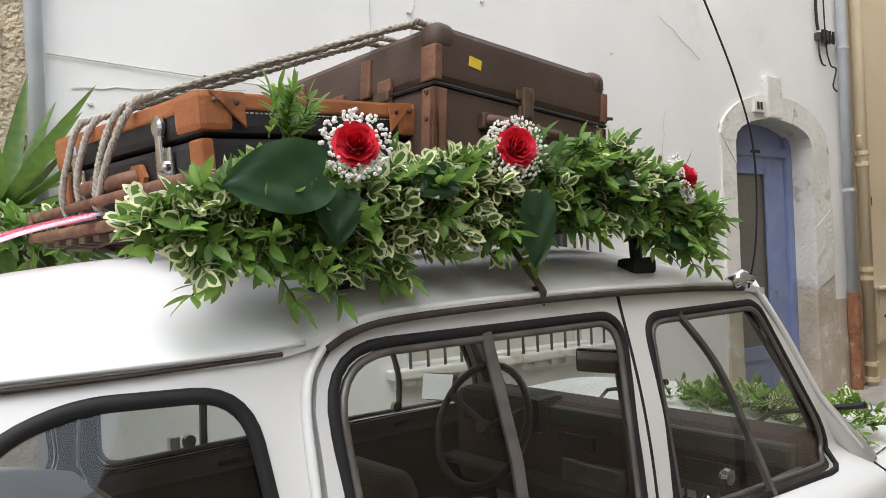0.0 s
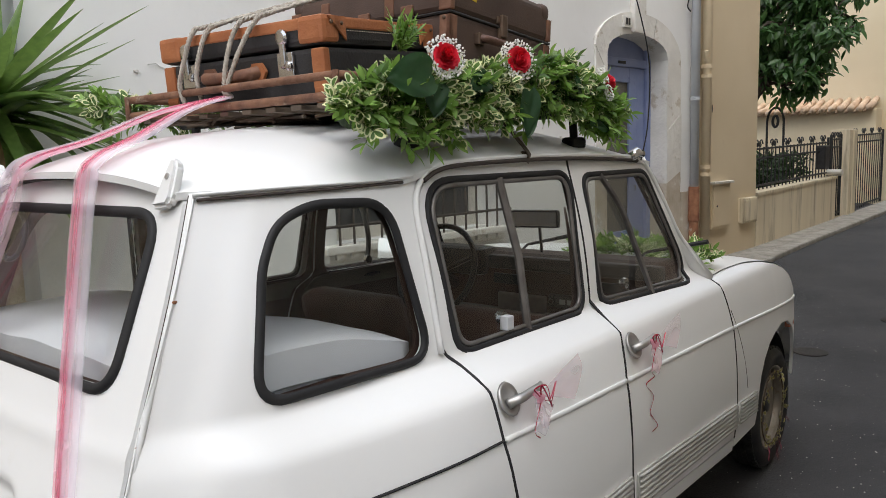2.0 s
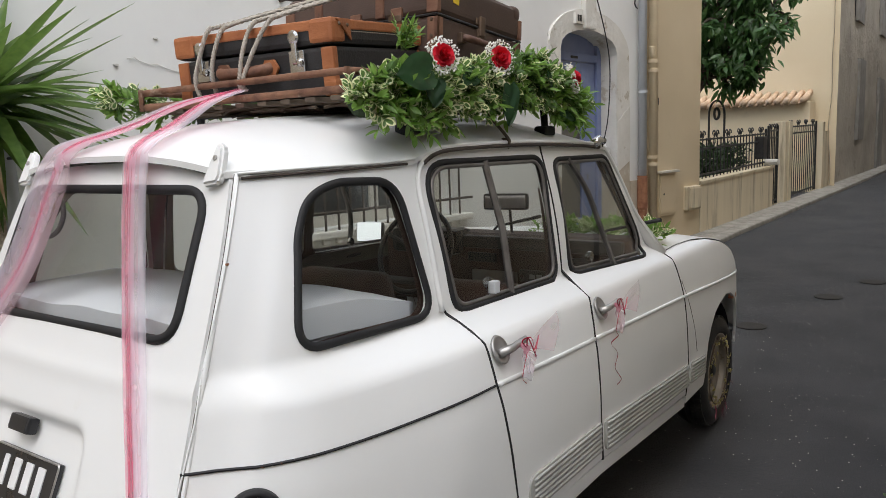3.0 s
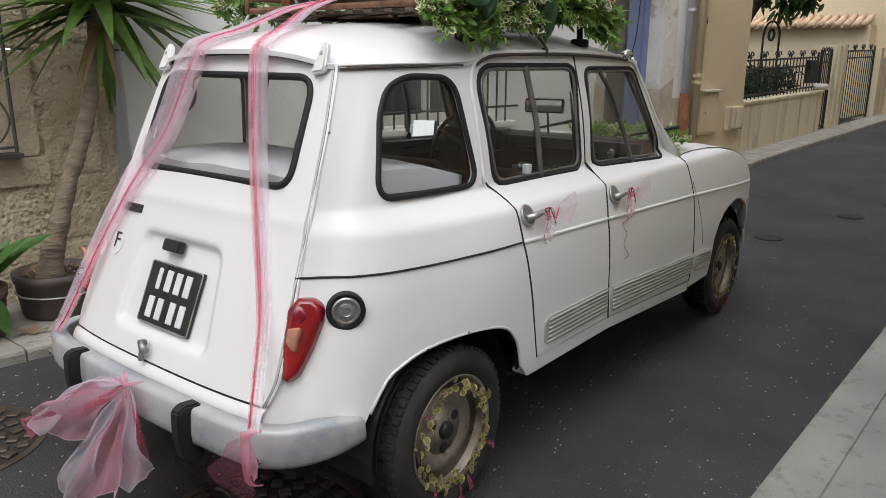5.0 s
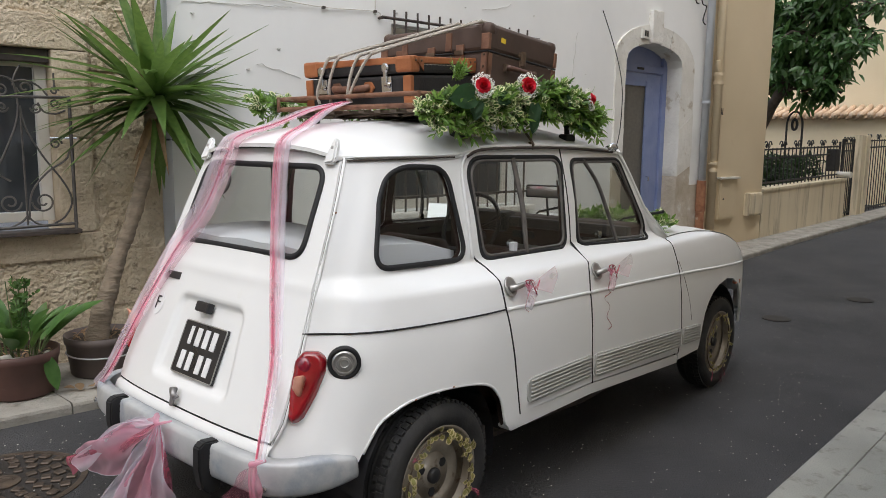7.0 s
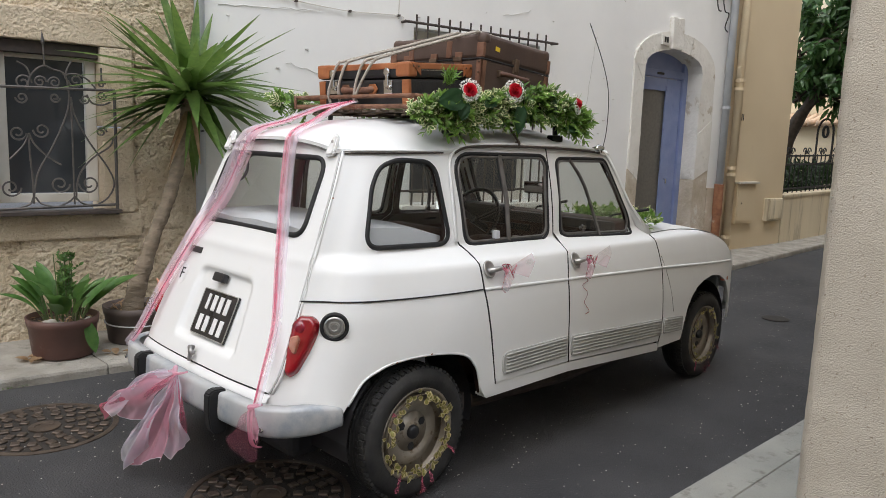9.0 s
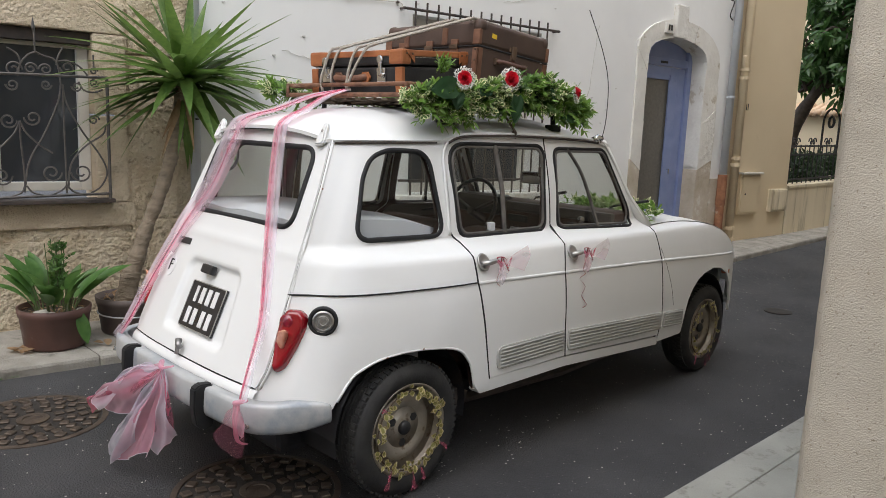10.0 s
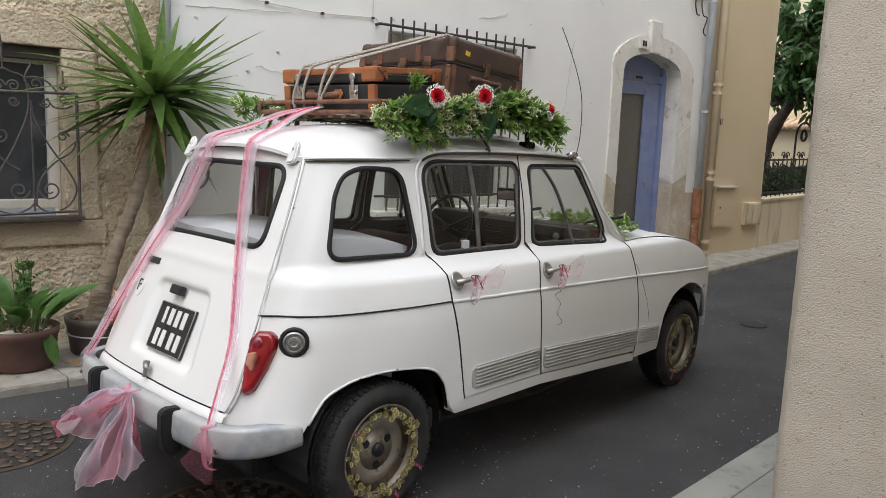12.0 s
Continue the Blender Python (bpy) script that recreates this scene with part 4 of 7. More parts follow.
def side_y(x, z):
    """Half width of the body at a place along it and a height."""
    d = x - tail_x(min(z, 1.40))
    w, s = curve(d, HALF), curve(d, SHOULDER)

    def f(q):
        return 1 - (1 - curve(q, TUMBLE)) * (s if q > .7 else 1)
    if z <= BELT:
        y = w * f(z)
    else:
        u = (z - BELT) / (1.385 - BELT)
        y = w * f(BELT) + (curve(d, ROOFHALF) - w * f(BELT)) * u + 0.012 * math.sin(math.pi * min(1, u))
    return y * curve(x, NOSE)


def on_side(x, z, sgn, out=0.0):
    return Vector((x, sgn * (side_y(x, z) + out), z))


def rim_fold(bm, shift):
    """Turns the cut edge of a panel inwards, as pressed steel is."""
    edges = [e for e in bm.edges if e.is_boundary]
    for e in edges:
        e.smooth = False
    made = bmesh.ops.extrude_edge_only(bm, edges=edges)
    for v in (g for g in made["geom"] if isinstance(g, bmesh.types.BMVert)):
        v.co += Vector(shift)
    return bm


car = thing("estate_car", "old white five-door estate car parked with wedding ribbons", "car")
Q_SEAM = [(.412, .40), (.405, .437), (.372, .64), (.338, .82), (.333, .896), (.322, .972), (.297, 1.01), (.300, 1.29), (.312, 1.335), (.346, 1.376), (.40, 1.394), (.52, 1.404), (.72, 1.407)]
RF_SEAM = [(.945, .395), (.931, .55), (.921, .80), (.935, .88), (.955, .966), (.96, 1.406)]
F_SEAM = [(1.812, .345), (1.836, .475), (1.818, .62), (1.797, .77), (1.775, .87), (1.752, .95), (1.475, 1.388), (1.38, 1.392), (1.22, 1.402)]
Q_WIN = fillet([(-.166, 1.004), (-.100, 1.228), (-.050, 1.308), (.035, 1.337), (.216, 1.330), (.258, .997)], [.05, .20, .13, .20, .075, .055])
R_WIN = fillet([(.345, .984), (.322, 1.367), (.947, 1.364), (.912, .980)], [.06, .10, .05, .05])
F_WIN = fillet([(1.010, .978), (1.022, 1.352), (1.452, 1.350), (1.685, .955)], [.05, .05, .06, .07])
REAR_ARCH = [(-.335, .42), (-.318, .447), (-.258, .527), (-.20, .56), (-.134, .582), (-.04, .592), (.053, .591), (.16, .578), (.235, .553), (.275, .515), (.302, .471), (.324, .381), (.34, .36)]
FRONT_ARCH = [(2.08, .31), (2.10, .40), (2.135, .50), (2.178, .56), (2.24, .61), (2.317, .64), (2.43, .658), (2.54, .645), (2.64, .60), (2.71, .53), (2.76, .43), (2.78, .33)]
WING_TOP = [(1.752, .952), (1.95, .957), (2.13, .955), (2.30, .943), (2.44, .918), (2.55, .885), (2.63, .85), (2.73, .785), (2.82, .695), (2.89, .60), (2.94, .50)]
quarter = ([(tail_x(z) + .026, z) for z in np.linspace(1.362, .47, 14)] + [(-.54, .425), (-.40, .405)] + REAR_ARCH + [(.405, .355)] + Q_SEAM[:-3] + [(.30, 1.378), (.10, 1.372)])
rear_door = Q_SEAM + RF_SEAM[::-1]
front_door_o = RF_SEAM + F_SEAM[::-1]
wing = [(1.815, .305)] + [p for p in F_SEAM[:6]] + WING_TOP[1:] + [(2.94, .40), (2.85, .33)] + FRONT_ARCH[::-1]
for sgn in (-1, 1):
    for name, outline, holes in (("rear_quarter", quarter, [Q_WIN]), ("rear_door", rear_door, [R_WIN]), ("front_door", front_door_o, [F_WIN]), ("front_wing", wing, [])):
        bm = sheet(outline, holes, .0115, lambda u, v: on_side(u, v, sgn, .0016 * noise.noise((u * 4.5, v * 6, sgn)) if v < .9 else 0.0), gap=.0042)
        rim_fold(bm, (0, -sgn * .014, 0))
        panel = part(name, bm, PAINT, car, smooth=True)
        lab = {"rear_quarter": (Q_WIN, "window_rubber"), "rear_door": (R_WIN, "window_rubber"), "front_door": (F_WIN, "window_rubber")}.get(name)
        if lab:
            path = [on_side(u, v, sgn, .001) for u, v in lab[0]]
            fat = .0100 if name == "rear_quarter" else .0085
            part("window_rubber", tube(path, fat, 8, True, flat=.75, up=(0, 1, 0)), RUBBER, panel, smooth=True)
            if name != "rear_quarter":
                cx, cz = np.mean([q[0] for q in lab[0]]), np.mean([q[1] for q in lab[0]])
                part("pane_frame", tube([on_side(cx + (u - cx) * .955, cz + (v - cz) * .935, sgn, -.001) for u, v in lab[0]], .0065, 6, True), FRAME_M, panel, smooth=True)
            inner = sheet(lab[0], [], .03, lambda u, v: on_side(u, v, sgn, -.006))
            pane = part("window_pane", inner, CARGLASS, panel, smooth=True)
            pane.visible_shadow = False
            hole = [(u + (1 if u > np.mean([q[0] for q in lab[0]]) else -1) * .004, v) for u, v in lab[0]]
            lower = [(u, v) for u, v in outline]
            part("inner_trim", sheet(lower, [hole], .03, lambda u, v: on_side(u, v, sgn, -.035), gap=.004), CARTRIM, panel, smooth=True)
        if name == "rear_door":
            part("pane_divider", tube([on_side(.625, .985, sgn, .002), on_side(.62, 1.17, sgn, .004), on_side(.612, 1.362, sgn, .002)], .0105, 6, flat=.6), FRAME_M, panel)
            part("pane_knob", lathe([(.017, 0), (.019, .012), (.012, .022), (.0001, .024)], 12, axis="y"), CHROME, panel, m=pose(.575, sgn * (side_y(.575, 1.02) - .03), 1.02))
            part("knob_box", box(.528, .556, sgn * side_y(.545, 1.02) - .012, sgn * side_y(.545, 1.02) + .012, 1.0, 1.035, .004), GREYPIPE, panel)
        if name == "front_door":
            part("pane_divider", tube(spline([on_side(1.135, 1.35, sgn, .002), on_side(1.22, 1.24, sgn, .004), on_side(1.285, 1.1, sgn, .004), on_side(1.31, .967, sgn, .002)], 6), .0105, 6, flat=.6), FRAME_M, panel)
            part("pane_knob", lathe([(.017, 0), (.019, .012), (.012, .022), (.0001, .024)], 12, axis="y"), CHROME, panel, m=pose(1.26, sgn * (side_y(1.26, 1.0) - .03), 1.0))
        if name in ("rear_door", "front_door"):
            hx, hz = (.375, .893) if name == "rear_door" else (.985, .878)
            y = side_y(hx, hz)
            bm = lathe([(.030, 0), (.034, .006), (.031, .011), (.022, .006), (.0001, -.004)], 18, axis="y")
            bmesh.ops.scale(bm, vec=(1.0, -sgn, 1.15), verts=bm.verts)
            bmesh.ops.rotate(bm, cent=(0, 0, 0), matrix=Matrix.Rotation(sgn * -.42, 3, "X"), verts=bm.verts)
            part("handle_cup", bm, ALU, panel, smooth=True, m=Matrix.Translation((hx, sgn * (y + .002), hz)) @ Matrix.Diagonal((1, -1, 1, 1)))
            part("door_handle", tube([(hx - .012, sgn * (y + .014), hz - .004), (hx + .03, sgn * (y + .026), hz + .002), (hx + .10, sgn * (y + .024), hz + .008), (hx + .115, sgn * (y + .016), hz + .008)],
                                     [.012, .011, .009, .006], 8), ALU, panel, smooth=True)
            x0, x1 = (.452, .922) if name == "rear_door" else (.957, 1.822)
            za, zb = (.43, .528) if name == "rear_door" else (.418, .522)
            drop = 0.0 if name == "rear_door" else .045
            bm = sheet(fillet([(x0, za), (x1, za - drop * .8), (x1, zb - drop), (x0, zb)], [.03, .006, .006, .035 if x0 < .5 else .006]), [], .012, lambda u, v: on_side(u, v, sgn, .007))
            rim_fold(bm, (0, -sgn * .012, 0))
            for k in range(6):
                q = (k + .7) / 6.4
                ends = [(x0 + (.022 if x0 < .5 else .010), za + (zb - za) * q), (x1 - .008, za - drop * .8 + (zb - za - drop * .2) * q)]
                part("rib", tube([on_side(ends[0][0] + (ends[1][0] - ends[0][0]) * t, ends[0][1] + (ends[1][1] - ends[0][1]) * t, sgn, .008) for t in np.linspace(0, 1, 9)], .0048, 6), RIBBED, panel, smooth=True)
            part("ribbed_guard", bm, RIBBED, panel, smooth=True)
            xs0, xs1 = (.345, .915) if name == "rear_door" else (.93, 1.79)
            part("trim_bead", tube([on_side(x, trim_z(x), sgn, .0015) for x in np.linspace(xs0, xs1, 24)], .0075, 8, flat=.6, up=(0, 1, 0)), PAINT, panel, smooth=True)
        if name == "front_wing":
            bm = sheet(fillet([(1.85, .385), (2.06, .375), (2.07, .46), (1.85, .475)], .012), [], .012, lambda u, v: on_side(u, v, sgn, .007))
            rim_fold(bm, (0, -sgn * .012, 0))
            for k in range(6):
                q = (k + .7) / 6.4
                part("rib", tube([on_side(x, .385 + .088 * q - .06 * (x - 1.86), sgn, .008) for x in np.linspace(1.86, 2.058, 5)], .0048, 6), RIBBED, panel, smooth=True)
            part("ribbed_guard", bm, RIBBED, panel, smooth=True)
            part("trim_bead", tube([on_side(x, trim_z(x), sgn, .0015) for x in np.linspace(1.81, 2.74, 24)], .0075, 8, flat=.6, up=(0, 1, 0)), PAINT, panel, smooth=True)
            # thin black line drawn along the crease in place of its shading
            part("wing_crease", tube(spline([on_side(x, z, sgn, .0005) for x, z in ((1.80, .83), (1.86, .72), (1.92, .60), (1.955, .50))], 5), .0016, 5), RUBBER, panel, smooth=True)
            part("indicator", box(2.62, 2.69, sgn * .715 - .012, sgn * .715 + .012, .60, .625, .005), AMBERLENS, panel)
        if name == "rear_quarter":
            seam = [on_side(x, trim_z(x) + .002, sgn, .0035) for x in np.linspace(-.41, .332, 30)]
            part("panel_joint", tube(seam, .0032, 5), RUBBER, panel)
            part("arch_lip", tube(spline([on_side(u, v, sgn, -.003) for u, v in REAR_ARCH[1:-1]], 3), .006, 6), PAINT, panel, smooth=True)
            lip = [on_side(tail_x(z) + .027, z, sgn, .004) for z in np.linspace(1.36, .50, 20)]
            part("edge_bead", tube(lip, .0022, 6), PAINT, panel, smooth=True)
    for line in (Q_SEAM[:7], RF_SEAM, F_SEAM[:6]):
        pts = [on_side(u, v, sgn, -.0015) for u, v in outline_slice(line, 26)]
        part("door_gap", tube(pts, .0046, 5), RUBBER, car)
    # sills, gutters
    sill = [(.345, .362), (.41, .402), (.945, .392), (1.81, .338), (1.83, .29), (.95, .345), (.36, .345)]
    bm = sheet(sill, [], .02, lambda u, v: on_side(u, v, sgn, -.004))
    part("sill", rim_fold(bm, (0, -sgn * .05, 0)), PAINT, car, smooth=True)
    gut = [(-.175, 1.366), (-.10, 1.369), (.04, 1.372), (.18, 1.374), (.30, 1.379)]
    part("gutter", tube(spline([on_side(x, z, sgn, .010) for x, z in gut], 5), .0075, 7, flat=.5), PAINT, car, smooth=True)
    gut = [(.288, 1.0), (.285, 1.2), (.292, 1.31), (.32, 1.362), (.37, 1.395), (.45, 1.408), (.70, 1.413), (.95, 1.412), (1.25, 1.404), (1.40, 1.394), (1.46, 1.378), (1.52, 1.30), (1.64, 1.12), (1.755, .955)]
    part("gutter", tube(spline([on_side(x, min(z, 1.385), sgn, .006) + Vector((0, 0, max(0, z - 1.385))) for x, z in gut], 5), .0075, 7, flat=.8), PAINT, car, smooth=True)
    # brown line under the gutter paints in its shadow along with grime
    gut = [(.33, 1.372), (.38, 1.392), (.46, 1.402), (.70, 1.407), (.95, 1.406), (1.25, 1.397), (1.40, 1.388)]
    part("gutter_seal", tube(spline([on_side(x, z - .009, sgn, .008) for x, z in ((-.17, 1.366), (-.05, 1.370), (.10, 1.373), (.27, 1.377))], 5), .0032, 5), BROWNIRON, car, smooth=True)
    part("gutter_seal", tube(spline([on_side(x, min(z, 1.385), sgn, .012) + Vector((0, 0, max(0, z - 1.385) - .004)) for x, z in gut], 5), .006, 6), BROWNIRON, car, smooth=True)
    pil = [(1.475, 1.385), (1.56, 1.25), (1.66, 1.10), (1.765, .945)]
    part("windscreen_pillar", tube([on_side(x, z, sgn, -.02) for x, z in pil], .026, 8), PAINT, car, smooth=True)


# roof skin
def roof_z(x, y):
    zc = curve(x, [(-.215, 1.412), (-.12, 1.447), (0, 1.474), (.3, 1.507), (.7, 1.522), (1.05, 1.513), (1.3, 1.478), (1.42, 1.438), (1.50, 1.395)])
    zg = curve(x, [(-.2, 1.372), (.25, 1.376), (.42, 1.405), (.95, 1.412), (1.3, 1.402), (1.5, 1.38)])
    h = curve(x - tail_x(1.37), ROOFHALF) + .012
    return zg + max(0.0, zc - zg) * (1 - min(1, abs(y) / h) ** 2.7)


bm = bmesh.new()
rows = []
for x in np.linspace(-.215, 1.50, 70):
    h = curve(x - tail_x(1.37), ROOFHALF) + .012
    rows.append([bm.verts.new((float(x) + (.02 * (2 * k / 36 - 1) ** 2 if x < -.15 else 0), h * math.sin(math.pi / 2 * (2 * k / 36 - 1)), roof_z(float(x), h * math.sin(math.pi / 2 * (2 * k / 36 - 1))))) for k in range(37)])
for a, b in zip(rows, rows[1:]):
    for k in range(36):
        bm.faces.new((a[k], a[k + 1], b[k + 1], b[k]))
rim_fold(bm, (0, 0, -.014))
bmesh.ops.recalc_face_normals(bm, faces=bm.faces)
roof = part("roof", bm, PAINT, car, smooth=True)
bm = bmesh.new()
rows = []
for x in np.linspace(-.16, 1.46, 30):
    h = curve(x - tail_x(1.37), ROOFHALF) - .02
    rows.append([bm.verts.new((float(x), h * (2 * k / 14 - 1), roof_z(float(x), h * (2 * k / 14 - 1)) - .025)) for k in range(15)])
for a, b in zip(rows, rows[1:]):
    for k in range(14):
        bm.faces.new((a[k], a[k + 1], b[k + 1], b[k]))
part("headlining", bm, HEADLINING, car, smooth=True)
part("roof_seal", tube([(-.205 + .02 * (y / .4) ** 2, y, roof_z(-.2, y) - .016) for y in np.linspace(-.37, .37, 20)], .0065, 6), RUBBER, car)
aerial = part("aerial", tube(spline([(1.40, -.555, 1.385), (1.395, -.58, 1.50), (1.36, -.60, 1.68), (1.29, -.60, 1.83), (1.16, -.60, 2.0)], 8), .0022, 5), BLACKIRON, car)
part("aerial_foot", tube([(1.36, -.535, 1.395), (1.385, -.548, 1.412), (1.41, -.556, 1.404)], [.018, .017, .013], 10), CHROME, aerial, smooth=True)

# windscreen and bonnet
SCREEN = [(1.475, .50, 1.385), (1.765, .60, .945)]


def screen_at(s, t):
    a, b = SCREEN
    x = a[0] + (b[0] - a[0]) * t
    y = (a[1] + (b[1] - a[1]) * t) * s
    return (x + .05 * (1 - s * s), y, a[2] + (b[2] - a[2]) * t)


bm = bmesh.new()
rows = [[bm.verts.new(screen_at(s, t)) for s in np.linspace(-1, 1, 13)] for t in np.linspace(.04, .97, 7)]
for a, b in zip(rows, rows[1:]):
    for k in range(12):
        bm.faces.new((a[k], a[k + 1], b[k + 1], b[k]))
ws = part("windscreen", bm, CARGLASS, car, smooth=True)
ws.visible_shadow = False
rim = [screen_at(s, .03) for s in np.linspace(-.96, .96, 10)] + [screen_at(s, .97) for s in np.linspace(.96, -.96, 10)]
part("screen_rubber", tube(rim, .014, 6, True), RUBBER, car, smooth=True)
for y0 in (-.32, .22):
    part("wiper", tube([(1.83, y0, .965), (1.765, y0 - .10, 1.03), (1.735, y0 - .34, 1.085)], [.006, .006, .009], 6), BLACKIRON, car)
bm = bmesh.new()
rows = []
for x in np.linspace(1.76, 2.945, 40):
    z = curve(float(x), WING_TOP)
    e = side_y(float(x), z) - .001
    rows.append([bm.verts.new((float(x), e * s, z + .028 * (1 - abs(s) ** 3) - .010 * math.exp(-((abs(s) - .72) / .05) ** 2))) for s in np.linspace(-1, 1, 41)])
for a, b in zip(rows, rows[1:]):
    for k in range(40):
        bm.faces.new((a[k], a[k + 1], b[k + 1], b[k]))
part("bonnet", bm, PAINT, car, smooth=True)
part("front_panel", box(2.90, 2.95, -.56, .56, .33, .60, .02), PAINT, car)
part("radiator_grille", box(2.945, 2.965, -.45, .45, .42, .56, .01), BLACKPLASTIC, car)
for sgn in (-1, 1):
    part("headlamp", lathe([(.085, 0), (.08, .03), (.05, .045), (.0001, .05)], 20), CHROME, car, smooth=True, m=pose(2.93, sgn * .45, .55, 0, 90, 0))
fb = spline([(2.80, -.66, .40), (2.86, -.63, .40), (2.93, -.5, .40), (2.97, 0, .40), (2.93, .5, .40), (2.86, .63, .40), (2.80, .66, .40)], 6)
part("front_bumper", tube(fb, .036, 8, flat=.5, up=(0, 0, 1)), GALV, car, smooth=True)


# tailgate
def tail_at(y, z, out=0.0):
    return (tail_x(z) + .022 * (abs(y) / .47) ** 3 - out, y, z)


def gate_half(z):
    return curve(z, [(.44, .492), (.505, .500), (.545, .514), (.83, .488), (1.0, .468), (1.2, .446), (1.385, .412)])


GLASS = fillet([(-.378, 1.04), (-.362, 1.335), (.362, 1.335), (.378, 1.04)], [.055, .07, .07, .055])
RECESS = fillet([(-.225, .575), (-.18, .845), (.225, .845), (.245, .575)], [.02, .05, .05, .02])
gate_top = [(y, roof_z(-.2, y) - .020) for y in np.linspace(.385, -.385, 15)]
gate_o = [(gate_half(z), z) for z in np.linspace(.50, 1.366, 16)] + gate_top + [(-gate_half(z), z) for z in np.linspace(1.366, .50, 16)]


def gate_lay(y, z):
    d = float(sd_poly(np.array([y]), np.array([z]), RECESS)[0])
    dent = .020 * (1 - 1 / (1 + math.exp(-d / .0042)))
    return tail_at(y, z, .004 * math.exp(-((z - .955) / .02) ** 2) - dent)


bm = sheet(gate_o, [GLASS], .0105, gate_lay, gap=.0035)
rim_fold(bm, (.02, 0, 0))
gate = part("tailgate", bm, PAINT, car, smooth=True)
for side in (gate_o[:16], gate_o[-16:]):
    part("gate_channel", tube([tail_at(y * 1.004, z, -.011) for y, z in outline_slice(side, 40)], .0065, 6), PAINT, gate, smooth=True)
    part("gate_gap", tube([tail_at(y * 1.004, z, -.0045) for y, z in outline_slice(side, 40)], .0012, 4), BROWNIRON, gate)
part("gate_gap", tube([tail_at(y, .50, -.003) for y in np.linspace(-.495, .495, 30)], .0026, 5), RUBBER, gate)
chips = random.Random(8)
for x, z, sgn in [(x, trim_z(x) + .001, -1) for x in (-.30, -.27, -.10, -.085, .16)] + [(tail_x(z) + .03, z, -1) for z in (1.19, .97, .71)] + [(-.12, .584, -1), (.04, .595, -1), (-.36, .45, -1)]:
    bm = bmesh.new()
    bmesh.ops.create_icosphere(bm, subdivisions=2, radius=.0045)
    for v in bm.verts:
        v.co = Vector((v.co.x * chips.uniform(.7, 1.6), v.co.y * .3, v.co.z * .7)) * chips.uniform(.8, 1.1)
    part("rust_chip", bm, RUSTPIPE, car, smooth=True, m=Matrix.Translation(on_side(x, z, sgn, .0035)))
part("inner_trim", sheet(gate_o, [GLASS], .04, lambda y, z: tail_at(y, z, -.03)), CARTRIM, gate, smooth=True)
part("window_rubber", tube([tail_at(y, z, .002) for y, z in GLASS], .0108, 8, True, flat=.8, up=(1, 0, 0)), RUBBER, gate, smooth=True)
gp = part("window_pane", sheet(GLASS, [], .03, lambda y, z: tail_at(y, z, -.006)), CARGLASS, gate, smooth=True)
gp.visible_shadow = False
part("strap_loop", tube(spline([tail_at(y, z, o) for y, z, o in ((.300, 1.325, -.03), (.262, 1.30, -.04), (.240, 1.262, -.045), (.246, 1.228, -.045), (.275, 1.212, -.04), (.315, 1.222, -.035), (.335, 1.24, -.03))], 6), .0065, 7), BLACKPLASTIC, gate, smooth=True)
for sgn in (-1, 1):
    bm = prism([(-.027, -.052), (.020, -.046), (.026, -.030), (.014, .030), (.004, .044), (-.010, .044), (-.020, .0)], -.022, .0, bevel=.006)
    part("hinge_cover", bm, PAINT, gate, m=Matrix.Translation(tail_at(sgn * .385, 1.385, .002)) @ Matrix.Rotation(math.atan(.434), 4, "Y") @ Matrix.Rotation(-math.pi / 2, 4, "Z"))
    part("hinge_pin", lathe([(.006, 0), (.006, .004), (.0001, .005)], 10), ALU, gate, m=Matrix.Translation(tail_at(sgn * .385, 1.40, .024)) @ Matrix.Rotation(-math.pi / 2 + .41, 4, "Y"))
PLATE = Matrix.Translation(tail_at(.006, .682, -.012)) @ Matrix.Rotation(math.atan(.434), 4, "Y") @ Matrix.Rotation(-math.pi / 2, 4, "Z")
plate = part("number_plate", box(-.134, .134, -.006, .006, -.097, .097, .004), PLATE_M, gate, "black number plate with white figures", m=PLATE)
part("plate_edge", tube([(x, -.006, z) for x, z in fillet([(-.132, -.095), (-.132, .095), (.132, .095), (.132, -.095)], .008)], .0025, 5, True), ALU, plate, m=PLATE)
for cx, cz, w in ((-.075, .045, .02), (-.025, .045, .03), (.025, .045, .03), (.075, .045, .03), (-.085, -.045, .03), (-.035, -.045, .03), (.03, -.045, .03), (.08, -.045, .03)):
    part("plate_bar", box(cx - w / 2, cx + w / 2, -.0085, -.005, cz - .033, cz + .033, .003), PLATEWHITE, plate, m=PLATE)
bm = box(-.042, .042, -.028, .0, -.02, .018, .008)
part("gate_handle", bm, BLACKPLASTIC, gate, m=Matrix.Translation(tail_at(.045, .822, -.012)) @ Matrix.Rotation(math.atan(.434), 4, "Y") @ Matrix.Rotation(-math.pi / 2, 4, "Z"))
lt = tail_at(.03, .525, .004)
latch = part("latch", tube([(lt[0], .03, .555), (lt[0] - .012, .03, .56), (lt[0] - .018, .015, .548), (lt[0] - .014, .005, .535)], .012, 8), CAPMETAL, gate, smooth=True)
part("latch_tongue", tube([(lt[0] - .01, .03, .55), (lt[0] - .018, .032, .505)], .009, 6), CAPMETAL, latch)
part("badge", box(-.058, .058, -.006, .0, -.014, .014, .003), BLACKPLASTIC, gate,
     m=Matrix.Translation(tail_at(.338, .905, .002)) @ Matrix.Rotation(math.atan(.434), 4, "Y") @ Matrix.Rotation(-math.pi / 2, 4, "Z"))
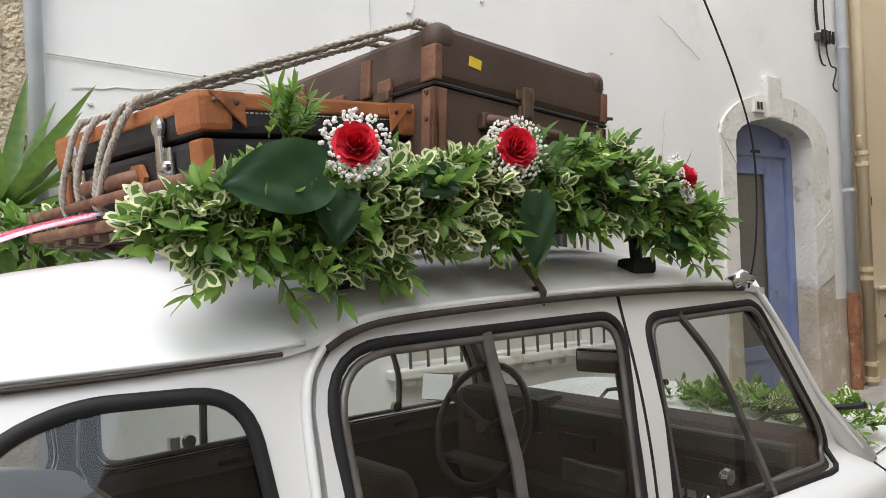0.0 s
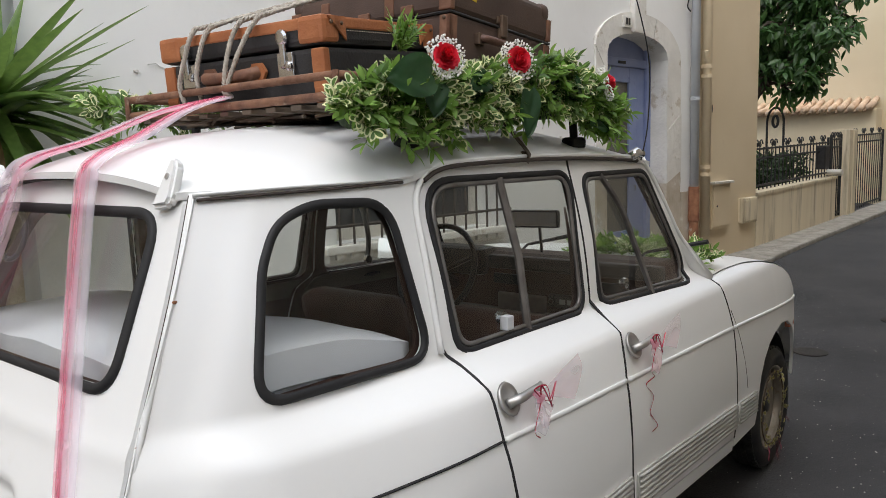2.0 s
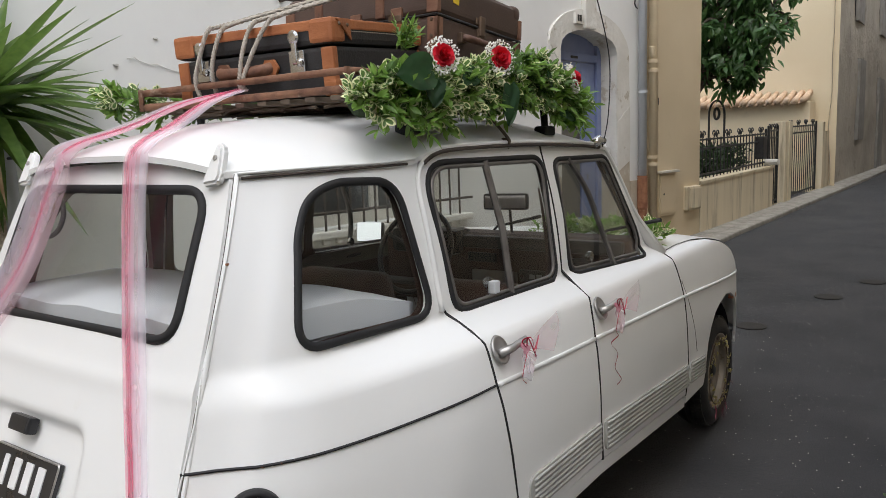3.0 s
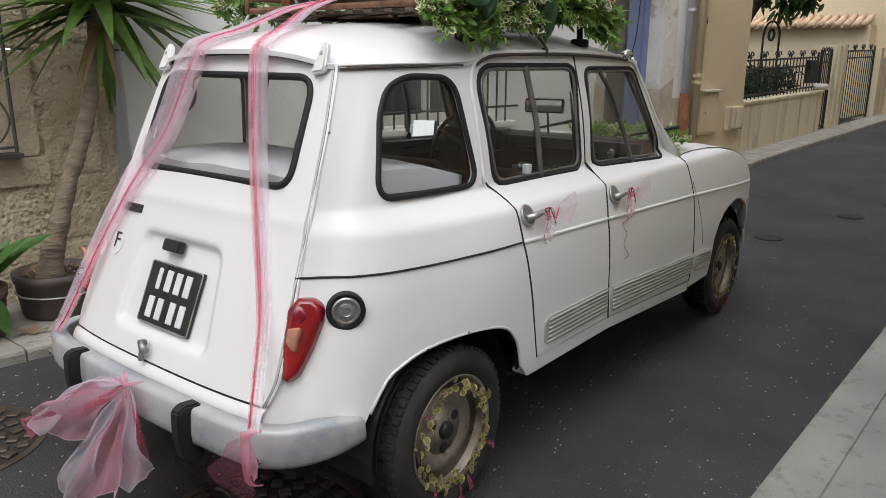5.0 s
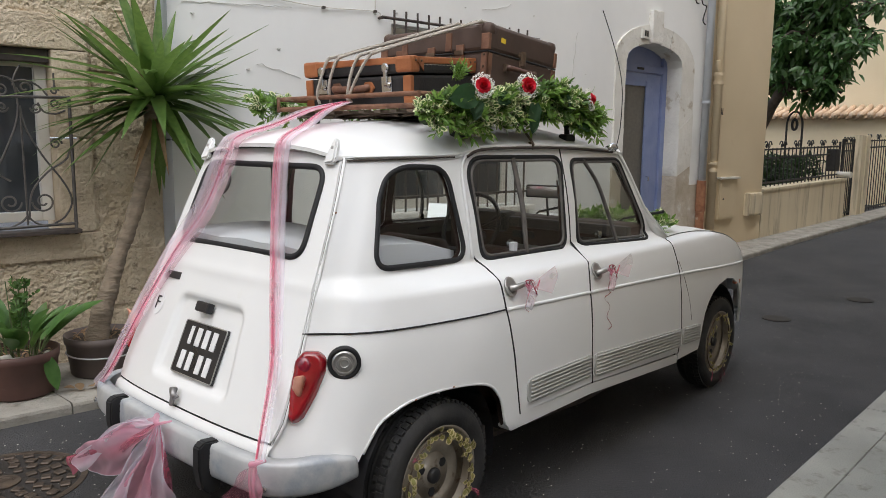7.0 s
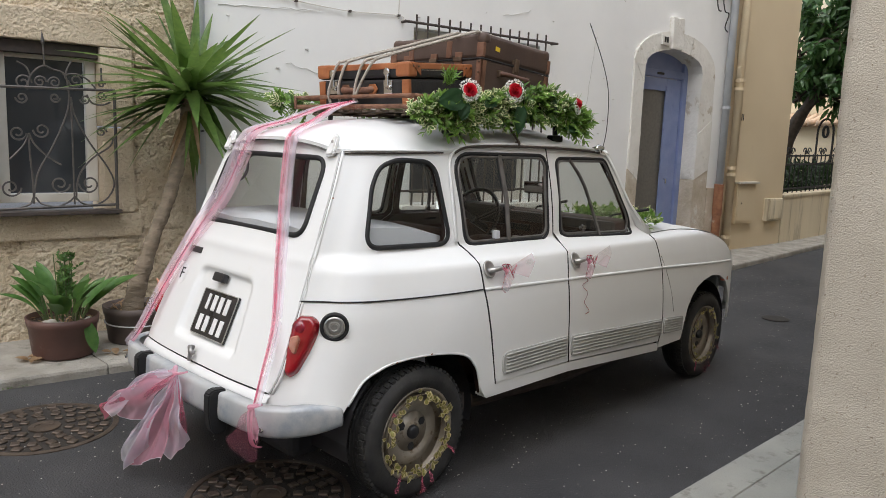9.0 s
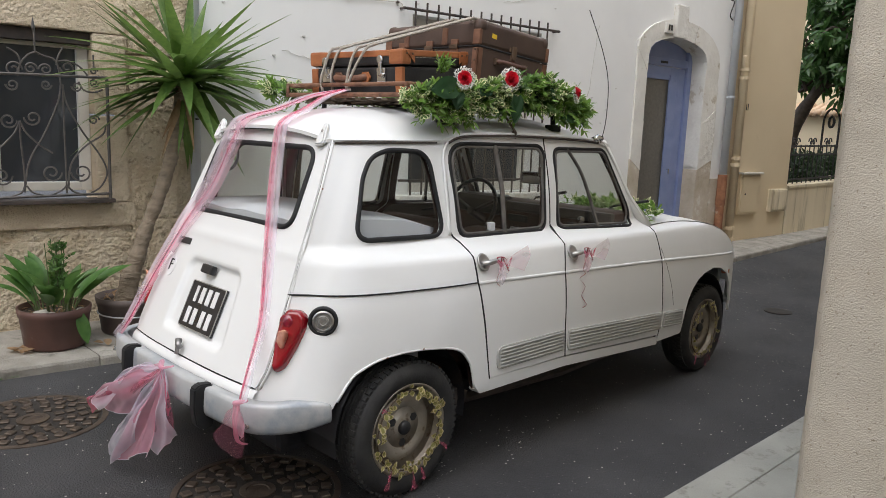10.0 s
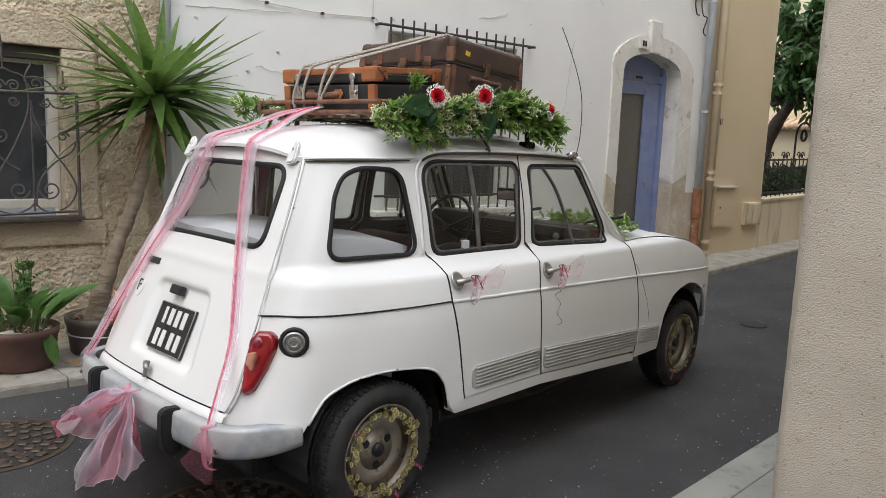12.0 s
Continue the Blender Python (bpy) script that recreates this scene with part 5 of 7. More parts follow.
STICK = Matrix.Translation(tail_at(.375, .795, .003)) @ Matrix.Rotation(math.atan(.434), 4, "Y") @ Matrix.Rotation(-math.pi / 2, 4, "Z")
bm = lathe([(.034, 0), (.034, .0015), (.0001, .0015)], 28, axis="y")
bmesh.ops.scale(bm, vec=(1, -1, 1.35), verts=bm.verts)
stick = part("country_sticker", bm, PLATEWHITE, gate, "white oval sticker with a black letter", m=STICK)
fc = bpy.data.curves.new("letter", "FONT")
fc.body, fc.size, fc.align_x, fc.align_y, fc.extrude = "F", .075, "CENTER", "CENTER", .0006
fo = bpy.data.objects.new("letter_tmp", fc)
fm = bpy.data.meshes.new_from_object(fo)
fm.transform(STICK @ Matrix.Translation((0, -.003, 0)) @ Matrix.Rotation(math.pi / 2, 4, "X"))
fm.materials.clear()
fm.materials.append(BLACKPLASTIC)
letter = new("letter", fm)
letter.parent = stick
bpy.data.objects.remove(fo)
# rear valance, bumper, overriders, lamps, filler cap
bm = bmesh.new()
rows = [[bm.verts.new((tail_x(z) + .022 * min(1.2, abs(y) / .47) ** 3 - o, y, z)) for y in np.linspace(-.505, .505, 21)] for z, o in ((.496, -.004), (.486, .004), (.465, .005), (.40, -.012), (.36, -.06))]
for a, b in zip(rows, rows[1:]):
    for k in range(20):
        bm.faces.new((a[k], a[k + 1], b[k + 1], b[k]))
part("rear_valance", bm, PAINT, car, smooth=True)
plan = spline([(-.35, -.660, .405), (-.45, -.652, .408), (-.56, -.600, .408), (-.612, -.50, .408), (-.632, -.28, .408), (-.638, 0, .408),
               (-.632, .28, .408), (-.612, .50, .408), (-.56, .600, .408), (-.45, .652, .408), (-.35, .660, .405)], 6)
bm = bmesh.new()
prof = [(.030, .071), (-.006, .072), (-.013, .068), (-.017, .058), (-.019, .030), (-.021, .0), (-.019, -.022), (-.013, -.033), (.0, -.037)]
rows = []
for i, p in enumerate(plan):
    a, b = plan[max(i - 1, 0)], plan[min(i + 1, len(plan) - 1)]
    t = (b - a).normalized()
    n = Vector((t.y, -t.x, 0))
    n = n if n.dot(p - Vector((0.3, 0, .4))) > 0 else -n
    end = min(i, len(plan) - 1 - i)
    k = min(1, .62 + end * .05)
    rows.append([bm.verts.new(p + n * (-o) + Vector((0, 0, h * k))) for o, h in prof])
for a, b in zip(rows, rows[1:]):
    for k in range(len(prof) - 1):
        bm.faces.new((a[k], a[k + 1], b[k + 1], b[k]))
bmesh.ops.recalc_face_normals(bm, faces=bm.faces)
bumper = part("rear_bumper", thicken(bm, .003), GALV, car, "dull galvanised bumper", smooth=True)
for y in (-.30, .305):
    bm = prism([(-.055, .0), (-.052, .075), (-.03, .09), (.02, .085), (.02, -.075), (-.02, -.085), (-.045, -.06)], -.020, .020, bevel=.005)
    part("overrider", bm, RUBBER, bumper, "black rubber overrider", m=Matrix.Translation((-.632, y, .402)))
for y, x in ((-.565, -.617), (.565, -.617), (-.662, -.44)):
    part("bolt", lathe([(.010, 0), (.010, .006), (.0001, .008)], 8), CHROME, bumper, m=Matrix.Translation((x, y, .405)) @ Matrix.Rotation(-math.pi / 2, 4, "Y"))
LAMP = fillet([(-.014, -.118), (-.034, -.03), (-.046, .06), (-.030, .102), (.018, .112), (.048, .098), (.057, .055), (.050, -.02), (.034, -.10), (.010, -.128)], .03)
for sgn in (-1, 1):
    up = Vector((.40, 0, .92)).normalized()
    nn = Vector((-.80, sgn * .60, .25))
    nn = (nn - nn.dot(up) * up).normalized()
    rt = up.cross(nn) * (1 if sgn < 0 else -1)
    if rt.x < 0:
        rt = -rt
    ctr = Vector((-.427, -.512, .668)) if sgn < 0 else Vector((-.405, .558, .685))

    def lens(u, v, h, grow=1.0):
        return ctr + rt * u * grow + up * v * grow + nn * h

    def dome(u, v):
        d = -float(sd_poly(np.array([u]), np.array([v]), LAMP)[0])
        return .034 * math.sqrt(max(0.0, min(1.0, d / .022)) * (2 - min(1.0, d / .022))) if d > 0 else 0.0
    part("lamp_gasket", rim_fold(sheet(LAMP, [], .012, lambda u, v: lens(u, v, .005, 1.06)), -nn * .02), RUBBER, car)
    lamp = part("tail_lamp", rim_fold(sheet(LAMP, [], .006, lambda u, v: lens(u, v, .006 + dome(u, v))), -nn * .01), REDLENS, car, "red tail lamp", smooth=True)
    part("stop_lens", lathe([(.030, -.02), (.029, .006), (.024, .013), (.013, .017), (.0001, .018)], 18), DARKLENS, lamp, smooth=True,
         m=Matrix.Translation(lens(-.012, .056, .026)) @ (nn * .8 + Vector((-.5, 0, 0))).normalized().to_track_quat("Z", "Y").to_matrix().to_4x4())
    bm = box(-.020, .016, -.026, .022, -.012, .016, .006)
    part("indicator_lens", bm, AMBERLENS, lamp, "clear amber indicator lens", smooth=True, m=Matrix.Translation(lens(-.004, -.012, .029)) @ Matrix((rt.to_4d(), up.to_4d(), nn.to_4d(), (0, 0, 0, 1))).transposed())
    dirt = Vector((-.62, sgn * .78, 0)).normalized()
    if sgn < 0:
        fm_ = Matrix.Translation(on_side(-.336, .735, sgn, .008)) @ dirt.to_track_quat("Z", "Y").to_matrix().to_4x4()
        cap = part("filler_ring", lathe([(.053, -.010), (.053, .006), (.046, .010), (.039, .002)], 28), RUBBER, car, smooth=True, m=fm_)
        part("filler_cap", lathe([(.039, -.004), (.039, .007), (.035, .010), (.031, .010), (.029, .007), (.022, .007), (.020, .012), (.013, .013), (.011, .010), (.005, .010), (.0001, .010)], 28), ALU, cap, smooth=False, m=fm_)

# wheels
for wx, sgn in ((0, -1), (2.449, -1), (0, 1), (2.449, 1)):
    yc = .632
    wheel = part("wheel", lathe([(.168, .058), (.176, .070), (.186, .076), (.183, .062), (.172, .045), (.165, -.05)], 40, axis="y", caps=False), RIM_M, car, smooth=True)
    wheel.matrix_world = Matrix.Translation((wx, sgn * yc, .272)) @ Matrix.Diagonal((1, sgn, 1, 1))
    tyre_p = [(.178, .060), (.186, .072), (.200, .079), (.225, .084), (.247, .080), (.262, .070), (.270, .062), (.273, .05), (.278, .035), (.279, .014), (.273, .012), (.273, .004), (.279, .002),
              (.279, -.002), (.273, -.004), (.273, -.012), (.279, -.014), (.278, -.035), (.273, -.05), (.265, -.066), (.247, -.08), (.2, -.08), (.178, -.06)]
    tyre = part("tyre", lathe([(r - max(0, r - .186) * .105, h) for r, h in tyre_p], 56, axis="y", caps=False), TYRE_M, wheel, smooth=True)
    bm = bmesh.new()
    for k in range(64):
        a = 2 * math.pi * k / 64
        for y0, y1, r0, r1, off in ((.040, .064, .254, .2705, 0), (.016, .034, .264, .2715, .5), (-.034, -.016, .264, .2715, 0)):
            n0 = len(bm.verts)
            box(r0, r1, y0, y1, -.0085, .0085, bm=bm)
            bm.verts.ensure_lookup_table()
            bmesh.ops.rotate(bm, cent=(0, 0, 0), matrix=Matrix.Rotation(-a - off * math.pi / 64, 3, "Y"), verts=bm.verts[n0:])
    tagged(part("tread", bm, TYRE_M, tyre), kind="stuff")
    part("disc", lathe([(.170, .035), (.150, .022), (.140, .030), (.122, .046), (.095, .044), (.075, .030), (.052, .028), (.046, .036), (.030, .040), (.0001, .041)], 36, axis="y"), RIM_M, wheel, smooth=True)
    part("hub_cap", lathe([(.028, .03), (.028, .052), (.022, .058), (.0001, .058)], 18, axis="y"), BLACKPLASTIC, wheel, smooth=True)
    for k in range(3):
        a = 2 * math.pi * k / 3 + .5
        bm = lathe([(.017, .040), (.017, .047), (.0001, .047)], 6, axis="y")
        part("bolt_recess", bm, BLACKPLASTIC, wheel, m=Matrix.Translation((.062 * math.cos(a), -.009, .062 * math.sin(a))))
# underbody, wheel housings, exhaust, suspension
part("underbody", box(-.42, 2.75, -.46, .46, .20, .40, .03), BLACKPLASTIC, car)
part("floor_pan", box(.36, 2.0, -.69, .69, .34, .39), BLACKPLASTIC, car)
for wx, w in ((0.0, .50), (2.43, .52)):
    for sgn in (-1, 1):
        bm = bmesh.new()
        R = .335
        pts = [(wx + R * math.cos(a), .30 + R * .95 * math.sin(a)) for a in np.linspace(-.2, math.pi + .2, 18)]
        rows = [[bm.verts.new((x, sgn * y, z)) for x, z in pts] for y in (w - .05, .68)]
        for k in range(17):
            bm.faces.new((rows[0][k], rows[0][k + 1], rows[1][k + 1], rows[1][k]))
        bm.faces.new(rows[0])
        part("wheel_housing", bm, BLACKPLASTIC, car)
arm = part("suspension_arm", tube([(.0, -.52, .26), (.20, -.55, .30), (.33, -.58, .30)], [.03, .025, .03], 8), RUSTPIPE, car)
part("arm_bracket", lathe([(.045, -.02), (.045, .02), (.02, .03), (.0001, .03)], 14, axis="y"), BROWNIRON, arm, m=pose(.345, -.62, .31))
part("jack_point", box(.50, .54, -.66, -.60, .31, .345, .004), PAINT, car)
part("exhaust", tube([(.4, -.45, .2), (1.2, -.55, .22), (1.9, -.5, .22)], .025, 8), BROWNIRON, car)

# interior
part("load_bulkhead", box(-.33, -.27, -.44, .44, .39, .98, .02), CARTRIM, car)
part("rear_bench", box(.30, .75, -.60, .60, .39, .66, .05), SKAI, car)
part("rear_backrest", box(-.02, .12, -.56, .56, .60, .98, .05), SKAI, car, smooth=True, m=Matrix.Translation((.22, 0, 0)) @ Matrix.Rotation(-.0, 4, "Y"))
for y in (-.33, .33):
    seat = part("front_seat", box(.98, 1.42, y - .24, y + .24, .40, .70, .06), SKAI, car, smooth=True)
    part("seat_back", box(-.06, .06, y - .23, y + .23, 0, .33, .05), SKAI, seat, smooth=True, m=Matrix.Translation((.98, 0, .62)) @ Matrix.Rotation(-.22, 4, "Y"))
dash = part("dashboard", box(1.52, 1.72, -.60, .60, .70, 1.025, .045), CARTRIM, car)
part("instrument_hood", box(1.47, 1.60, .15, .52, .93, 1.045, .03), BLACKPLASTIC, dash)
part("radio", box(1.505, 1.54, -.12, .10, .80, .87, .006), ALU, dash)
DASHGREY = surf("dark_grey_dash_plastic", (0.055, 0.050, 0.046), (0.085, 0.078, 0.072), 12, 0.5, bump=0.1, bscale=120)
part("shelf_lip", box(1.44, 1.53, -.60, .60, .788, .806, .006), DASHGREY, dash)
part("dash_pad", box(1.495, 1.535, -.59, .14, .965, 1.02, .012), DASHGREY, dash)
part("air_vent", box(1.508, 1.522, -.46, -.30, .905, .945, .004), BLACKPLASTIC, dash)
part("air_vent", box(1.508, 1.522, -.02, .12, .905, .945, .004), BLACKPLASTIC, dash)
part("radio_panel", box(1.498, 1.515, -.40, -.14, .835, .885, .004), DASHGREY, dash)
for y in (-.38, -.16):
    part("radio_knob", lathe([(.012, 0), (.012, .014), (.008, .018), (.0001, .018)], 12), CHROME, dash, m=pose(1.498, y, .86, 0, -90, 0))
for k in range(5):
    part("radio_bar", box(1.494, 1.499, -.345 + k * .033, -.322 + k * .033, .850, .868), RIBBED, dash)
TRIMGREY = surf("grey_brown_door_card", (0.11, 0.095, 0.082), (0.16, 0.14, 0.12), 8, 0.6, bump=0.15, bscale=120)
for x0, x1, za in ((.37, .92, .90), (.99, 1.66, .89), (-.14, .28, .91)):
    for sgn in (-1, 1):
        bm = sheet([(x0, za), (x1, za - .01), (x1, .968), (x0, .972)], [], .03, lambda u, v: on_side(u, v, sgn, -.045))
        part("door_capping", rim_fold(bm, (0, sgn * .012, 0)), TRIMGREY, car, smooth=True)
        if x0 > 0:
            xm = x0 + .36
            part("pull_recess", tube([on_side(x, .925, sgn, -.051) for x in (xm - .045, xm, xm + .045)], [.008, .012, .008], 8), BLACKPLASTIC, car)
wheel_m = Matrix.Translation((1.40, .33, .955)) @ Matrix.Rotation(-1.15, 4, "Y")
sw = part("steering_wheel", tube([(.19 * math.cos(a), .19 * math.sin(a), 0) for a in np.linspace(0, 2 * math.pi, 33)[:-1]], .012, 8, True), BLACKPLASTIC, car, smooth=True, m=wheel_m)
for a in (0.4, math.pi - .4):
    part("spoke", tube([(0, 0, -.03), (.19 * math.cos(a - 1.57), .19 * math.sin(a - 1.57), 0)], .011, 6), BLACKPLASTIC, sw, m=wheel_m)
part("steering_column", tube([(1.40, .33, .95), (1.66, .33, .82)], .025, 8), BLACKPLASTIC, sw)
mir = part("rear_view_mirror", box(-.012, .012, -.10, .10, -.035, .035, .012), BLACKPLASTIC, car, m=pose(1.54, -.06, 1.165, 0, 0, 12))
part("mirror_glass", box(-.0145, -.0125, -.09, .09, -.027, .027), MIRROR, mir, m=pose(1.54, -.06, 1.165, 0, 0, 12))
part("mirror_stem", tube([(1.55, -.06, 1.165), (1.59, -.05, 1.12), (1.62, -.04, 1.02)], .006, 6), BLACKPLASTIC, mir)
wing_mirror = part("wing_mirror", box(-.02, .02, -.07, .07, -.05, .05, .018), BLACKPLASTIC, car, m=pose(1.58, .735, 1.0, 0, 13, 20))
part("mirror_glass", box(-.0235, -.0205, -.062, .062, -.046, .046, .0), MIRROR, wing_mirror, m=pose(1.58, .735, 1.0, 0, 13, 20))
part("mirror_arm", tube([(1.60, .62, .94), (1.59, .70, .965)], .008, 6), CHROME, wing_mirror)
for sgn in (-1, 1):
    part("sun_visor", box(1.33, 1.45, sgn * .30 - .18, sgn * .30 + .18, 1.345, 1.36, .006), HEADLINING, car)
sheet_thing = thing("white_sheet", "pale white cotton sheet laid over luggage in the car boot", "sheet")
bm = bmesh.new()
rows = []
for x in np.linspace(-.27, .26, 26):
    rows.append([bm.verts.new((float(x), y, 1.075 + .012 * noise.noise((x * 6, y * 5, 0)) - .5 * max(0, x - .06) ** 1.5 - .10 * max(0, abs(y) - .42) - 0.10 * max(0, -.18 - x) * 2)) for y in np.linspace(-1, 1, 30) * (side_y(float(x), 1.04) - .055)])
for a, b in zip(rows, rows[1:]):
    for k in range(29):
        bm.faces.new((a[k], a[k + 1], b[k + 1], b[k]))
rim_fold(bm, (0, 0, -.07))
bmesh.ops.recalc_face_normals(bm, faces=bm.faces)
part("cloth", bm, SHEET, sheet_thing, smooth=True)
boot_box = thing("boot_load", "covered luggage filling the car boot", "luggage")
part("load", box(-.25, .24, -.50, .50, .39, 1.0, .03), SHEET, boot_box)

# ---- luggage, flowers and ribbons on the car ----
TAN = surf("tan_leather", (0.29, 0.095, 0.034), (0.42, 0.155, 0.058), 9, 0.55, bump=0.25, bscale=90, c3=(0.2, 0.07, 0.025), s3=12, t3=0.58)
BLACKFIBRE = surf("black_vulcan_fibre", (0.014, 0.013, 0.014), (0.028, 0.026, 0.026), 12, 0.6, bump=0.2, bscale=160)
BROWNCANVAS = surf("brown_trunk_canvas", (0.060, 0.036, 0.028), (0.095, 0.060, 0.046), 7, 0.62, bump=0.35, bscale=240, c3=(0.13, 0.09, 0.07), s3=9, t3=0.62, dist=0.003)
TRUNKEDGE = surf("worn_brown_leather_edge", (0.135, 0.060, 0.035), (0.22, 0.105, 0.062), 14, 0.6, bump=0.3, bscale=60, c3=(0.08, 0.04, 0.03), s3=16, t3=0.58)
DARKBRASS = surf("dark_brass", (0.10, 0.065, 0.045), (0.2, 0.14, 0.1), 25, 0.45, metal=0.7)
RUSTRACK = surf("rusty_rack_steel", (0.11, 0.05, 0.03), (0.24, 0.12, 0.07), 22, 0.85, bump=0.5, bscale=70, c3=(0.36, 0.27, 0.2), s3=14, t3=0.6)
ROPE_M = surf("grey_hemp_rope", (0.36, 0.32, 0.27), (0.48, 0.44, 0.38), 60, 0.9, bump=0.6, bscale=180)
YELLOWTAG = surf("yellow_paper_tag", (0.75, 0.52, 0.03), (0.8, 0.58, 0.05), 30, 0.7)
STITCH = surf("pale_stitching", (0.45, 0.4, 0.34), None, 30, 0.9)
TWIG = surf("brown_twigs", (0.075, 0.055, 0.04), (0.13, 0.095, 0.065), 20, 0.85)

rack = thing("roof_rack", "rusty steel roof rack with low rails on black feet", "roof rack")
for z, r in ((1.600, .008), (1.556, .009)):
    loop = fillet([(.195, .445), (.205, -.405), (1.28, -.40), (1.28, .445)], .03, 4)
    part("rail", tube([(x, y, z) for x, y in loop], r, 7, True, flat=1.2), RUSTRACK, rack, smooth=True)
for x, y in ((.195, .445), (.205, -.40), (1.28, -.40), (1.28, .445), (.74, -.405), (.74, .445)):
    part("post", tube([(x, y, 1.545), (x, y, 1.61)], .008, 6), RUSTRACK, rack)
for k in range(9):
    y = -.36 + k * .09
    part("slat", box(.2, 1.28, y - .018, y + .018, 1.532, 1.544, .003), TWIG, rack)
for x in (.40, 1.10):
    part("cross_bar", tube([(x, y, 1.535) for y in (-.50, .50)], .014, 8), BLACKIRON, rack)
    for sgn in (-1, 1):
        fy = .47 if x > 1 else .43
        zr = roof_z(x, fy)
        leg = part("leg", tube([(x, sgn * fy, 1.54), (x, sgn * (fy + .005), zr + .02)], .013, 6), BLACKIRON, rack)
        part("rubber_foot", box(x - .04, x + .04, sgn * (fy + .005) - .022, sgn * (fy + .005) + .022, zr - .012, zr + .022, .01), RUBBER, leg)
        if x > 1:
            e = side_y(.745, 1.385)
            part("strap", tube(spline([(.735, sgn * .44, 1.53), (.735, sgn * .50, 1.47), (.738, sgn * .545, roof_z(.738, .545) + .006), (.742, sgn * (e - .01), 1.417), (.745, sgn * (e + .012), 1.400)], 5), .010, 6, flat=.45), TWIG, rack)
for k in range(26):
    a, y = random.uniform(.24, .5), random.uniform(-.38, .4)
    part("twig", tube(spline([(a, y, 1.522), (a + random.uniform(-.05, .1), y - .12, 1.530 + random.uniform(-.006, .01)), (a + random.uniform(-.05, .1), y - .26, 1.520)], 3), .0045, 4), TWIG, rack)

CASE = Matrix.Translation((.252, -.008, 1.552)) @ Matrix.Rotation(radians(6), 4, "Z") @ Matrix.Rotation(radians(-4), 4, "Y")
case = thing("suitcase", "black fibre suitcase with tan leather edges and corners", "suitcase")
L, HW, H, SEAM = .455, .285, .192, .128
body = part("body", box(.004, L, -HW + .004, HW - .004, 0, SEAM - .002, .012), BLACKFIBRE, case, m=CASE)
lid = part("lid", box(0, L + .003, -HW, HW, SEAM + .002, H, .014), BLACKFIBRE, case, m=CASE)


def casepart(name, bm, mat_, parent, label="", smooth=False):
    return part(name, bm, mat_, parent, label, smooth, m=CASE)


for a in ((-.003, .012, -HW - .001, HW + .001), (L - .008, L + .006, -HW - .001, HW + .001), (0, L, -HW - .003, -HW + .012), (0, L, HW - .012, HW + .003)):
    casepart("edge_band", box(a[0], a[1], a[2], a[3], H - .024, H + .003, .005), TAN, lid)
for x0, x1 in ((-.005, .055), (L - .05, L + .009)):
    for y0, y1 in ((-HW - .006, -HW + .075), (HW - .075, HW + .006)):
        casepart("lid_corner", box(x0, x1, y0, y1, SEAM + .006, H + .006, .012), TAN, lid, "tan leather corner")
        casepart("base_corner", box(x0 + .002, x1, y0 + (.003 if y0 < 0 else .035), y1 - (.035 if y0 < 0 else .003), -.003, .042, .009), TAN, body)
for y in (-HW + .02, HW - .02):
    casepart("corner_strip", box(-.002, .02, y - .02, y + .02, .03, SEAM - .004, .005), TAN, body)
    casepart("corner_strip", box(L - .02, L + .002, y - .02, y + .02, .03, SEAM - .004, .005), TAN, body)
for y in (-.162, .185):
    c = casepart("clasp", box(-.006, .002, y - .030, y + .022, .062, .122, .003), CHROME, case, "chrome clasp")
    casepart("hasp", box(-.012, -.003, y - .012, y + .008, .085, .150, .005), CHROME, c)
    casepart("hasp_head", lathe([(.019, 0), (.019, .006), (.012, .009), (.0001, .009)], 14), CHROME, c).matrix_world = Matrix.Identity(4)
    c.children[-1].data.transform(CASE @ Matrix.Translation((-.004, y - .002, .156)) @ Matrix.Rotation(-math.pi / 2, 4, "Y") @ CASE.inverted())
    casepart("keyhole_boss", lathe([(.011, 0), (.011, .008), (.005, .011), (.0001, .011)], 12), CHROME, c)
    c.children[-1].data.transform(CASE @ Matrix.Translation((-.005, y - .018, .09)) @ Matrix.Rotation(-math.pi / 2, 4, "Y") @ CASE.inverted())
hd = casepart("handle", tube(spline([(-.006, .105, .082), (-.028, .09, .079), (-.034, .0, .076), (-.028, -.06, .079), (-.006, -.075, .084)], 6), .012, 8, flat=1.3), TRUNKEDGE, case, "brown leather handle", True)
for y in (.10, -.072):
    casepart("handle_mount", prism([(y + .03 * math.cos(a), .083 + .026 * math.sin(a)) for a in np.linspace(0, 2 * math.pi, 7)[:-1]], .0, .009), TRUNKEDGE if y > 0 else TAN, hd)
    hd.children[-1].data.transform(CASE @ Matrix.Rotation(math.pi / 2, 4, "Z") @ Matrix.Diagonal((1, 1, 1, 1)) @ CASE.inverted())
for x0, d in ((.0, 1), (L, -1)):
    casepart("corner_flap", prism([(x0 + d * .012, H + .002), (x0 + d * .074, H + .002), (x0 + d * .074, SEAM + .010)], -HW - .010, -HW - .005, bevel=.0015), TAN, lid)
    for dx, dz in ((.058, -.014), (.022, -.012)):
        casepart("rivet", lathe([(.005, 0), (.004, -.003), (.0001, -.004)], 8, axis="y"), DARKBRASS, lid)
        lid.children[-1].data.transform(CASE @ Matrix.Translation((x0 + d * dx, -HW - .010, H + dz)) @ CASE.inverted())
for k in range(36):
    x = .07 + k * .0089
    casepart("stitch", box(x, x + .005, -HW - .0015, -HW + .002, H - .029, H - .027), STITCH, lid)

